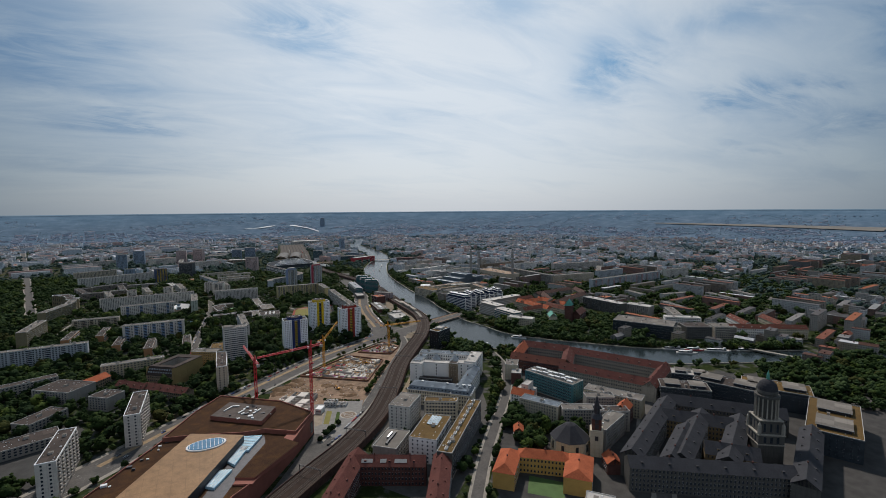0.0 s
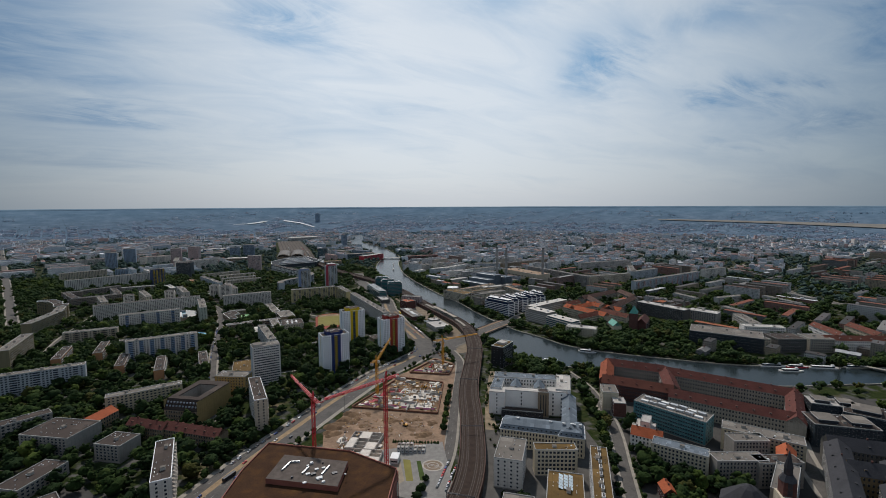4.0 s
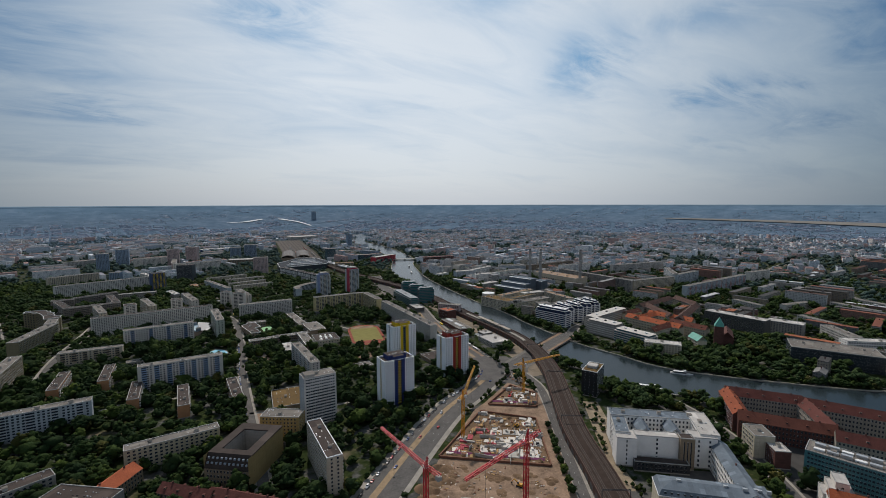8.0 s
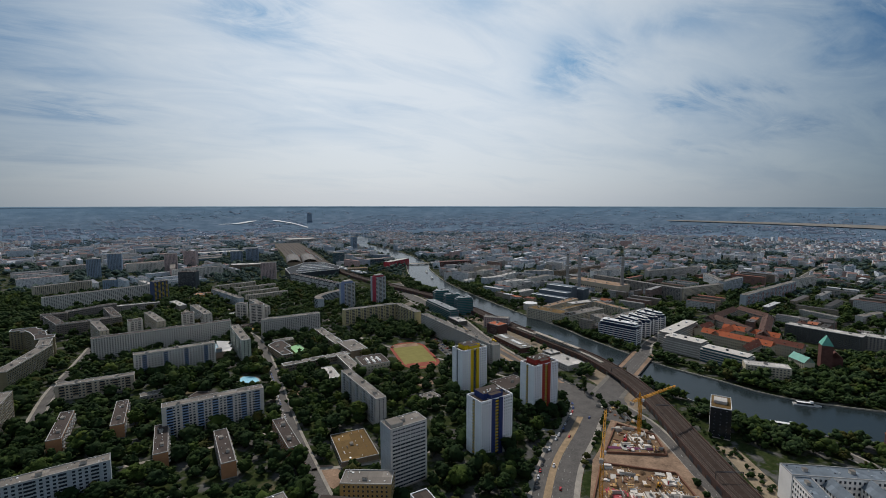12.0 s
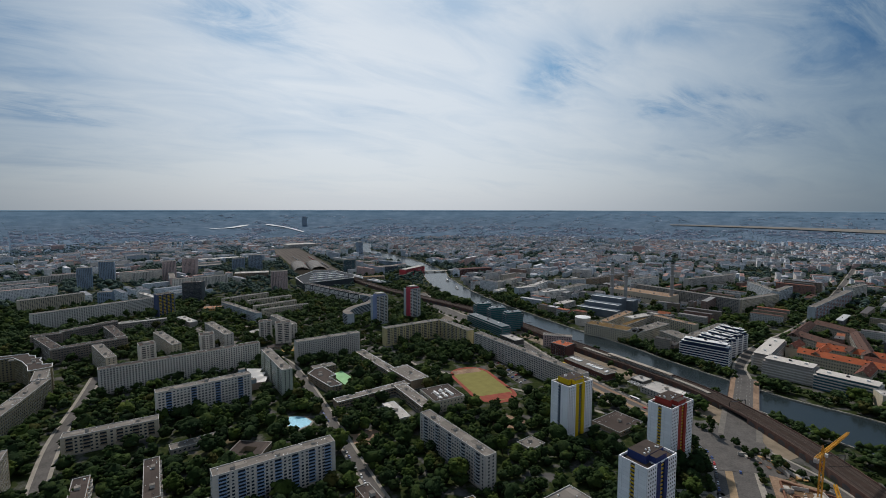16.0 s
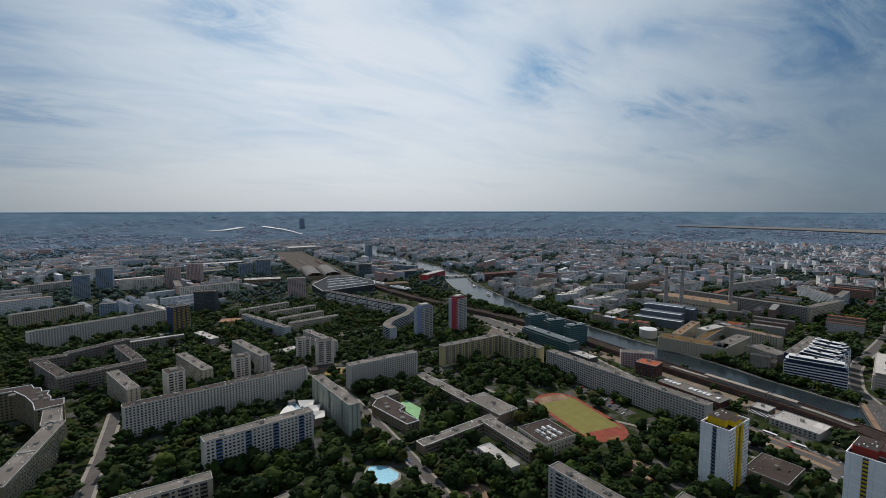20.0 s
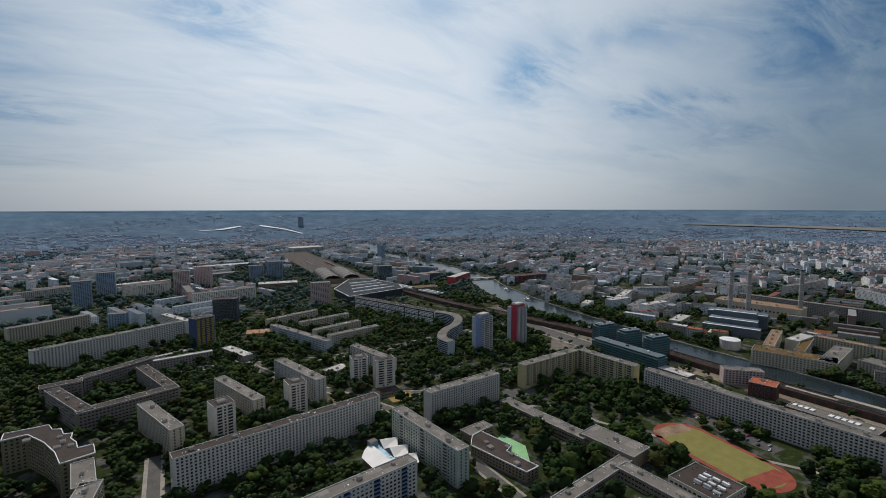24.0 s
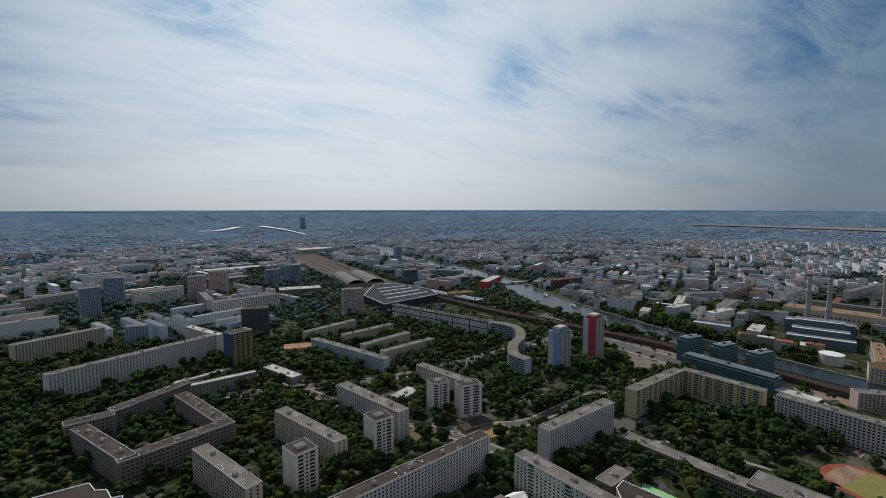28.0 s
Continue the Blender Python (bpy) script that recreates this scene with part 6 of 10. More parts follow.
for x, w in ((-18, 9), (-5, 5), (9, 10)):
    k = Kit()
    k.face([(x - w / 2, -5.4, 18.25), (x + w / 2, -5.4, 18.25), (x + w / 2, -3.2, 20.2), (x - w / 2, -3.2, 20.2)])
    k.wall((x - w / 2, -5.4), (x + w / 2, -5.4), 17.6, 18.25)
    part("pane", k, [ROOF_LIGHT], b)

# ---- offices with planted roofs ----
OF = "offices"
block("office_building", 178, 425, 34, 22, 24, 45, WHITE, ROOF_GREY, "white office block with staggered dark slit windows", "office building", 7, 2.0, 0.8, 2.2, group=OF, ends=True)
block("office_building", 213, 412, 34, 11, 22, -31, SANDSTONE, ROOF_BROWN, "office wing with a planted brown roof", "office building", 6, 3.0, 2.0, 1.9, group=OF)
block("office_building", 205, 356, 108, 13, 22, 45, DARKSTONE, ROOF_BROWN, "long dark office wing with a planted brown roof", "office building", 6, 3.0, 2.0, 1.9, group=OF)
b = block("office_building", 177, 363, 48, 25, 22.5, 46, RENDERW, ROOF_BROWN, "white grid-fronted office with a brown roof", "office building", 6, 4.2, 3.2, 2.4, group=OF, ends=True)
for i in range(3):
    for j in range(5):
        k = Kit()
        x, y = 2 + j * 3.6, -5 + i * 3.4
        k.face([(x, y, 23.0), (x + 3.2, y, 23.0), (x + 3.2, y + 2.9, 24.1), (x, y + 2.9, 24.1)])
        k.wall((x, y + 2.9), (x + 3.2, y + 2.9), 22.6, 24.1)
        part("solar_panel", k, [plain("pale_solar_glass", (0.5, 0.58, 0.62), 0.2)], b)
b = block("office_building", 143, 373, 34, 22, 15, 46, GREYP, ROOF_GREY, "grey flat-roofed block with a roof duct", "office building", 4, group=OF, gear=False)
for x0, x1, y in ((-12, 10, 0.5), (-2, 9, 3.6)):
    k = Kit()
    k.box(x0, y - 0.9, 15.2, x1, y + 0.9, 16.6)
    part("roof_duct", k, [METAL if y > 1 else DARKMETAL], b)
# ducts and coolers along the long office roof
for i in range(12):
    f = (i + 0.5) / 12
    x, y = 168 + 74 * f, 319 + 74 * f
    ob = thing("roof_cooler", x, y, 45, "grey ventilation unit on an office roof", "roof unit", "roof units", z=22.1)
    k = Kit()
    k.box(-2.4, -1.1, 0, 2.4, 1.1, 1.5 + (i % 3) * 0.4)
    part("casing", k, [METAL if i % 2 else LINE], ob)
    k = Kit()
    k.box(-1.9, -0.7, 1.5 + (i % 3) * 0.4, 1.9, 0.7, 1.75 + (i % 3) * 0.4)
    part("fan_grille", k, [DARKMETAL], ob)


# ---- white university-like block with a blank court side ----
BW = "white block wings"
block("office_wing", 291, 533, 84, 15, 26, -40, RENDERW, ROOF_SLATE, "white wing with a slate-blue metal roof", "office building", 6, 3.0, 1.4, 2.0, group=BW)
block("office_wing", 252, 543, 40, 12, 25, 46, RENDERW, ROOF_SLATE, "white blank-ended wing with a metal roof", "office building", 6, 3.0, 1.4, 2.0, group=BW)
block("office_wing", 307, 501, 44, 15, 27, 46, RENDERW, ROOF_LIGHT, "white wing with a broad pale flat roof", "office building", 6, 3.0, 1.4, 2.0, group=BW)
house("office_wing", 271, 455, 76, 13, 20, 24, 46, RENDERW, ROOF_SLATE, "long white wing with a slate-grey metal roof", "office building", dormers=0, chimneys=1, group=BW)
block("office_wing", 239, 527, 16, 16, 24, -40, RENDERW, ROOF_LIGHT, "white rendered wing with a blank firewall", "office building", 6, 20, 1.0, 2.0, group=BW, gear=False)
block("office_wing", 260, 513, 34, 10, 24.5, -40, RENDERW, ROOF_LIGHT, "white rendered block with a blank firewall", "office building", 6, 40, 1.4, 2.0, group=BW, gear=False)
block("office_wing", 289, 491, 20, 14, 26, -40, RENDERW, ROOF_LIGHT, "white rendered blank stair block", "office building", 6, 8, 1.4, 2.0, group=BW, gear=False)
block("stair_tower", 274, 495, 11, 9, 26.5, -40, BROWNP, ROOF_DARK, "brown ribbed stair tower", "stair tower", 1, 2.2, 0.9, 22, group=BW, gear=False)
block("court_annex", 253, 503, 42, 9, 8, -40, DARKMETAL, ROOF_DARK, "low dark annex at the foot of white firewalls", "annex", 2, 3.0, 1.6, 1.8, group=BW, gear=False)
for x, y, L in ((265, 529, 22), (285, 514, 20)):
    house("court_wing", x, y, L, 11, 21, 27, 50, RENDERW, ROOF_SLATE, "white court wing with a ridged metal roof", "office building", group=BW, chimneys=0)
def mansard(x, y, L, W, eave, brk, top, yaw, wall, roof, label, lights=14):
    """A stone office under a steep mansard with a row of windows in its lower slope."""
    b = thing("stone_office", x, y, yaw, label, "office building", "stone offices")
    claim(x, y, L, W, yaw, 2.0)
    k = Kit()
    k.box(-L / 2, -W / 2, 0, L / 2, W / 2, eave)
    part("wall", k, [wall], b)
    k = Kit()
    k.box(-L / 2 - 0.4, -W / 2 - 0.4, eave, L / 2 + 0.4, W / 2 + 0.4, eave + 0.5, bottom=True)
    part("cornice", k, [LINE], b)
    o = [(-L / 2, -W / 2), (L / 2, -W / 2), (L / 2, W / 2), (-L / 2, W / 2)]
    i2 = [(p[0] * (1 - 4.4 / L), p[1] * (1 - 4.4 / W)) for p in o]
    k = Kit()
    for i in range(4):
        j = (i + 1) % 4
        k.face([(*o[i], eave + 0.5), (*o[j], eave + 0.5), (*i2[j], brk), (*i2[i], brk)])
    slope = part("mansard_slope", k, [roof], b)
    k = Kit()
    k.gable(i2[0][0], i2[0][1], i2[2][0], i2[2][1], brk, top, 0, 0, 0.1, W * 0.4)
    part("roof", k, [roof], b)
    for s in (-1, 1):
        for i in range(lights):
            k, q = Kit(), (i + 0.5) / lights * L * 0.94 - L * 0.47
            y0 = s * (W / 2 - 0.7)
            k.box(q - 0.7, min(y0, y0 - s * 1.6), eave + 1.1, q + 0.7, max(y0, y0 - s * 1.6), eave + 3.0, 0, 1)
            part("dormer", k, [GLASS, roof], slope)
    k = Kit()
    for s in (-1, 1):
        for z in (1.5, 5.4, 9.3, 13.2):
            window_row(k, s * W / 2, s, spread(L, 2.7, 1.0), z, 1.3, 2.3)
    part("small_windows", k, [FRAME, GLASS], b)["kind"] = "stuff"
    for q in (-0.3, 0.1, 0.35):
        k = Kit()
        k.box(q * L - 1.4, -0.8, top - 1.0, q * L + 1.4, 0.8, top + 0.9)
        part("roof_unit", k, [METAL], b)


mansard(233, 450, 74, 22, 16.5, 20.5, 23.0, -44.5, SANDSTONE, ROOF_SLATE, "sandstone office block with a slate-blue mansard roof", 17)
mansard(250, 431, 22, 25, 17.5, 21.5, 23.5, -44.5, SANDSTONE, ROOF_SLATE, "projecting sandstone end pavilion of an office", 5)
# houses beside the street works
block("corner_house", 350, 476, 22, 16, 20, 50, SANDSTONE, ROOF_GREY, "weathered corner house with a cluttered flat roof", "house", 5, 2.6, 1.4, 1.8)
block("corner_house", 344, 458, 16, 12, 15, 50, BRICKRED, ROOF_LIGHT, "brick-red corner house with a pale roof", "house", 4, 2.6, 1.3, 1.7)

# ---- ochre palace with orange tiles ----
for x, y, L, W, yw in ((213, 295, 36, 17, 44), (245, 288, 42, 13, -40), (258, 261, 36, 21, 43)):
    house("ochre_palace_wing", x, y, L, W, 13.5, 18.5, yw, OCHRE, TILE_RED, "ochre palace wing under bright orange tiles", "palace", hip=6, step=2.8, chimneys=1, group="ochre palace")
patch("garden", [(214, 270), (230, 288), (249, 266), (233, 250)], 0.12, plain("garden_lawn", (0.06, 0.11, 0.03)), "green palace garden lawn", "garden")
block("grey_house", 240, 222, 22, 20, 12, 40, PALE, ROOF_LIGHT, "low house with a patchy pale roof", "house", 3)
house("small_house", 296, 262, 16, 12, 9, 14, 60, BRICKRED, TILE_RED, "small house with orange tiled roof under trees", "house")
house("small_house", 262, 345, 14, 9, 8, 12, 55, BRICKRED, TILE_RED, "small house with orange tiled roof", "house")

# ---- baroque church with a slender tower ----
b = thing("church", 287, 302, -43, "dark-roofed baroque church with a slender tower", "church")
claim(292, 297, 60, 40, -43, 3)
k = Kit()
k.cone(0, 0, 0, 14, 17, 17, 8, 0)
part("nave", k, [SANDSTONE], b)
k = Kit()
k.cone(0, 0, 14, 25, 18, 5, 8, 0)
k.cone(0, 0, 25, 27, 5, 0.5, 8, 0)
part("roof", k, [SLATE], b)
for i in range(8):
    a = math.pi / 4 * (i + 0.5)
    k = Kit()
    k.box(-1.3, -0.1, 4, 1.3, 0.25, 11)
    o = part("window", k, [GLASS], b)
    o.matrix_basis = pose(15.8 * math.cos(a), 15.8 * math.sin(a), 0, 0, 0, math.degrees(a) - 90)
k = Kit()
k.box(17, -6, 0, 28, 5, 24)
part("tower_base", k, [SANDSTONE], b)
k = Kit()
k.box(18.5, -4.5, 24, 26.5, 3.5, 34)
belfry = part("belfry", k, [BRICKRED], b)
k = Kit()
k.cone(22.5, -0.5, 34, 38, 5.4, 3.2, 8, 0)
k.cone(22.5, -0.5, 38, 43, 2.8, 2.6, 8, 0)
k.cone(22.5, -0.5, 43, 55, 2.9, 0.05, 8, 0)
part("spire", k, [DARKMETAL], b)
for z in (15, 25, 29.5):
    for s in (-1, 1):
        k = Kit()
        k.box(21, (-6.1 if z < 20 else -4.6) if s < 0 else (5 if z < 20 else 3.5), z, 24, (-6 if z < 20 else -4.5) if s < 0 else (5.1 if z < 20 else 3.6), z + 4)
        part("louvre", k, [DARKMETAL], belfry)

# ---- red-roofed ministry along the river ----
for x, y, L, yw, tl in ((390, 472, 74, -56.5, TILE_DULL), (437, 513, 68, -54, TILE_DARK), (397, 520, 58, 40, TILE_RUST), (434, 463, 60, 43, TILE_DARK), (424, 391, 108, -63, TILE_DARK), (482, 428, 132, -63, TILE_DARK), (478, 357, 84, 25, TILE_DARK)):
    house("ministry_wing", x, y, L, 15, 17, 24, yw, BRICKRED if tl is not TILE_DARK else STONE, tl, "ministry wing with a long red tiled roof", "public building", hip=0, dormers=int(L / 13), chimneys=3, group="ministry", step=2.6)
for i in range(14):
    f, q = (i % 7 + 0.5) / 7, -4.5 if i < 7 else 4.5
    a = radians(-76)
    u = -29 + 58 * f
    x, y = 362 + u * math.cos(a) - q * math.sin(a), 410 + u * math.sin(a) + q * math.cos(a)
    ob = thing("roof_cooler", x, y, -76, "pale ventilation unit on a teal office", "roof unit", "roof units", z=22.1)
    k = Kit()
    k.box(-3.4, -1.6, 0, 3.4, 1.6, 1.4 + (i % 3) * 0.6)
    part("casing", k, [METAL if i % 3 else LINE], ob)
    k = Kit()
    k.beam((-3.4, 2.2, 0.5), (3.4, 2.2, 0.5), 0.5)
    part("pipe", k, [METAL], ob)
block("teal_office", 362, 410, 66, 22, 22, -76, plain("teal_cladding", (0.06, 0.17, 0.19), 0.35), ROOF_GREY, "teal-clad office with a busy grey roof", "office building", 6, 2.2, 1.6, 1.6, ends=True)
block("beige_office", 388, 343, 60, 18, 20, -62, BEIGE, ROOF_GREY, "beige office with square dark windows", "office building", 6, 2.8, 1.5, 1.5)
for i in range(4):
    block("terraced_house", 315 + i * 4.2, 414 - i * 2.0, 8, 16, 12 + (i % 3) * 4, -60, WHITE, ROOF_LIGHT, "white stepped roof-terrace house", "house", 4, 2.6, 1.4, 1.6, gear=False, group="stepped houses")
house("old_house", 309, 398, 26, 13, 14, 20, -60, RENDERW, TILE_RED, "old town house with orange tiles", "house")
for x, y, L, W, yw, rf in ((305, 364, 42, 14, -62, ROOF_SLATE), (330, 332, 40, 14, -30, ROOF_GREY), (352, 315, 34, 13, -30, ROOF_DARK), (331, 299, 44, 15, 20, ROOF_GREY), (368, 345, 30, 14, -30, ROOF_GREY)):
    block("town_house", x, y, L, W, 20, yw, SANDSTONE if rf is ROOF_SLATE else GREYP, rf, "town house with attic storeys round a court", "house", 6, 2.6, 1.4, 1.7, group="town houses")
house("old_house", 374, 318, 22, 13, 16, 22, 25, BRICKRED, TILE_RED, "brick house with a steep orange roof", "house")

# ---- old city hall annex with domed tower ----
for x, y, L, yw in ((338, 206, 120, -36), (360, 274, 134, 25), (456, 268, 110, -50), (425, 178, 110, 22), (376, 245, 104, 25), (400, 222, 96, 25), (352, 240, 70, 25), (408, 262, 60, -50), (378, 212, 40, -50)):
    house("city_hall_wing", x, y, L, 17, 17 if abs(yw) == 50 else 19, 25, yw, DARKSTONE if L > 65 else plain("soiled_ochre_render", (0.19, 0.135, 0.07)), SLATE, "sooty stone city hall wing under dark slate", "city hall", dormers=int(L / 18), chimneys=2, step=2.8, group="city hall")
b = thing("city_hall_tower", 421, 209, -36, "sooty stone clock tower with columns and a dome", "tower")
k = Kit()
k.box(-10, -10, 0, 10, 10, 28)
k.box(-8.6, -8.6, 28, 8.6, 8.6, 40)
shaft = part("shaft", k, [DARKSTONE], b)
for z, w in ((19, 10.5), (27.4, 10.6), (39.4, 9.4)):
    k = Kit()
    k.box(-w, -w, z, w, w, z + 0.9, bottom=True)
    part("string_course", k, [STONE], shaft)
for a in range(4):
    for x in (-5, 0, 5):
        k = Kit()
        k.box(x - 1.0, -10.12, 21, x + 1.0, -9.98, 26)
        k.box(x - 0.8, -8.72, 30, x + 0.8, -8.58, 37)
        o = part("tower_window", k, [GLASS], shaft)
        o.matrix_basis = pose(0, 0, 0, 0, 0, 90 * a)
    k = Kit()
    k.cone(-9.2, -9.2, 28.3, 36, 1.5, 1.3, 10)
    k.cone(-9.2, -9.2, 36, 39, 1.5, 0.1, 10)
    o = part("corner_turret", k, [STONE], shaft)
    o.matrix_basis = pose(0, 0, 0, 0, 0, 90 * a)
k = Kit()
k.cone(0, 0, 40, 62, 7, 7, 20, 0)
drum = part("drum", k, [DARKSTONE], b)
for i in range(16):
    a = 2 * math.pi * i / 16
    k = Kit()
    k.cone(8.4 * math.cos(a), 8.4 * math.sin(a), 40, 58, 0.6, 0.5, 8)
    part("column", k, [STONE], drum)
k = Kit()
k.cone(0, 0, 58, 60, 9.4, 9.4, 20)
k.cone(0, 0, 62, 64, 8.0, 7.6, 20)
part("cornice", k, [DARKSTONE], b)
k = Kit()
for i in range(6):
    a0, a1 = math.pi / 2 * i / 6, math.pi / 2 * (i + 1) / 6
    k.cone(0, 0, 64 + 9 * math.sin(a0), 64 + 9 * math.sin(a1), 7.6 * math.cos(a0), 7.6 * math.cos(a1), 20)
dome = part("dome", k, [SLATE], b)
k = Kit()
k.cone(0, 0, 72.5, 77, 1.3, 1.1, 8)
k.cone(0, 0, 77, 81, 1.1, 0.05, 8)
part("lantern", k, [COPPER], dome)

GV = "riverside offices"
DUSKGLASS = plain("dusky_office_glass", (0.04, 0.05, 0.058), 0.25, 0.4, 0.2)
for x, y, L, W, yw, wl, rf in ((470, 318, 50, 26, -45, DUSKGLASS, ROOF_DARK), (522, 300, 66, 30, -68, DUSKGLASS, ROOF_DARK), (556, 268, 64, 34, -60, DUSKGLASS, ROOF_BROWN), (512, 340, 40, 20, -50, DUSKGLASS, ROOF_LIGHT), (520, 200, 88, 40, 22, DUSKGLASS, ROOF_BROWN)):
    b = block("office_building", x, y, L, W, 21, yw, wl, rf, "dark glass office with white roof edges near the river", "office building", 6, 2.8, 1.8, 1.9, group=GV, ends=True)
    for q in (-0.25, 0.25):
        k = Kit()
        k.box(q * L - L * 0.15, -W * 0.3, 21.1, q * L + L * 0.15, W * 0.3, 24, 0, 1)
        k.box(q * L - L * 0.16, -W * 0.33, 24, q * L + L * 0.16, W * 0.33, 24.4, 2, 1)
        part("penthouse", k, [GLASS, ROOF_GREY, LINE], b)
block("embassy", 680, 538, 96, 46, 22, -61, DUSKGLASS, ROOF_GREY, "glass-fronted embassy with a hollow roof court", "office building", 5, 2.6, 2.2, 2.6, ends=True)
for x, y, L, W, H, yw, wl, rf, lab in ((735, 482, 42, 32, 20, -30, DARKSTONE, ROOF_DARK, "sooty stone office on the far quay"), (772, 458, 34, 30, 20, -36, STONE, ROOF_GREY, "stone office with tall window bays on the quay"), (702, 500, 22, 18, 18, -30, SANDSTONE, ROOF_GREY, "narrow cream house on the quay"), (770, 530, 60, 18, 20, -40, RENDERW, ROOF_LIGHT, "white office behind the quay"), (800, 570, 70, 16, 20, 50, PALE, ROOF_GREY, "pale office behind the quay")):
    block("quay_office", x, y, L, W, H, yw, wl, rf, lab, "office building", 5, 3.0, 1.8, 2.2, group="far quay", ends=True)
for x, y, L, yw in ((808, 432, 70, -36), (842, 470, 66, 54), (856, 402, 60, -36), (890, 440, 64, 54)):
    house("quay_house", x, y, L, 15, 17, 23, yw, RENDERW if L > 65 else SANDSTONE, TILE_DULL, "old quay house with a dull red tiled roof", "house", dormers=int(L / 14), group="far quay")
# dark cube tower near the viaduct
b = block("cube_tower", 330, 641, 32, 17, 29, 27, plain("black_glass", (0.02, 0.022, 0.024), 0.15), ROOF_BROWN, "small black glass office tower with a brown roof", "office building", 8, 3.0, 2.4, 2.2, coping=LINE, ends=True, gear=False)
k = Kit()
k.box(-5, -5, 29.1, 6, 6, 32, 0, 1)
part("plant_house", k, [METAL, ROOF_LIGHT], b)

# ---- west of the avenue ----
for x, y, L, W, H, yw, wl, rf, f in ((-111, 464, 62, 13, 31, 89, WHITE, ROOF_DARK, 10), (-64, 532, 63, 13, 31, 89, WHITE, ROOF_DARK, 10), (16, 640, 66, 12, 31, 88, CREAM, ROOF_DARK, 10)):
    block("slab_tower", x, y, L, W, H, yw, wl, rf, "tall narrow apartment slab with a white roof edge", "apartment building", f, 2.6, 1.3, 1.5, ends=True, coping=BRIGHT, stacks=6, stack_mat=PALE, group="narrow slabs")
# hollow mansard block
b = thing("mansard_block", -37, 680, -39, "hollow block with a dark mansard of roof lights", "apartment building")
claim(-37, 680, 40, 58, -39, 3)
k = Kit()
k.wall((-18.5, -27), (18.5, -27), 0, 15)
part("front_wall", k, [BROWNP], b)
for p, q in (((18.5, -27), (18.5, 27)), ((18.5, 27), (-18.5, 27)), ((-18.5, 27), (-18.5, -27))):
    k = Kit()
    k.wall(p, q, 0, 25)
    part("side_wall", k, [panel("ochre_brown_panels", (0.33, 0.235, 0.10))], b, "plain ochre brown side wall")
k = Kit()
k.face([(-18.5, -27.4, 15), (18.5, -27.4, 15), (18.5, -21.5, 25), (-18.5, -21.5, 25)])
slope = part("mansard_roof", k, [ROOF_DARK], b, "dark mansard slope")
for r in range(2):
    for i in range(10):
        k = Kit()
        x, u = -16.2 + i * 3.6, 0.3 + r * 0.32
        y, z = -27.4 + 5.9 * u, 15 + 10 * u
        k.box(x - 0.75, y - 0.35, z + 0.1, x + 0.75, y + 0.7, z + 1.5, 0, 0)
        part("roof_light", k, [plain("roof_light_glass", (0.30, 0.34, 0.38), 0.2)], slope)
k = Kit()
k.prism([(-18.5, -21.5), (18.5, -21.5), (18.5, -15), (-18.5, -15)], 24, 25)
k.prism([(-18.5, 17), (18.5, 17), (18.5, 27), (-18.5, 27)], 24, 25)
k.prism([(-18.5, -15), (-11, -15), (-11, 17), (-18.5, 17)], 24, 25)
k.prism([(11, -15), (18.5, -15), (18.5, 17), (11, 17)], 24, 25)
part("flat_roof", k, [ROOF_DARK], b)
for p, q in (((-11, -15), (-11, 17)), ((-11, 17), (11, 17)), ((11, 17), (11, -15)), ((11, -15), (-11, -15))):
    k = Kit()
    k.wall(q, p, 0, 24)
    part("court_wall", k, [GREYP], b)
kk = Kit()
for z in (4, 8, 12):
    window_row(kk, -27, -1, spread(37, 2.8), z, 1.3, 1.9)
part("front_windows", kk, [FRAME, GLASS], b)["kind"] = "stuff"
block("ochre_wing", 0, 716, 36, 17, 24, -34, panel("ochre_brown_panels", (0.33, 0.235, 0.10)), ROOF_GREY, "ochre brown wing with a grey flat roof", "apartment building", 7, 3.0, 1.3, 1.6, ends=True)
house("red_row", -43, 617, 64, 14, 11, 16, -45, BROWNP, TILE_DARK, "row of houses with dark red tiled roofs", "house", dormers=6)
house("red_row", -80, 650, 44, 12, 11, 16, -45, BROWNP, TILE_DARK, "row of houses with dark red tiled roofs", "house", dormers=4)
house("red_row", -128, 692, 40, 16, 11, 16, 52, BROWNP, TILE_RED, "old house with an orange tiled roof", "house")
for x, y, L, W, H, yw in ((-149, 668, 50, 34, 17, -38), (-102, 622, 26, 22, 15, -40), (-155, 600, 40, 22, 10, 52), (-192, 712, 54, 14, 16, 22), (-150, 545, 44, 26, 9, 20)):
    block("office_building", x, y, L, W, H, yw, GREYP, ROOF_DARK, "plain grey flat-roofed building among trees", "office building", group="grey blocks")

# ---- south bank ----
REDBAY = plain("brick_red_bays", (0.30, 0.09, 0.07), 0.8, 0.2)


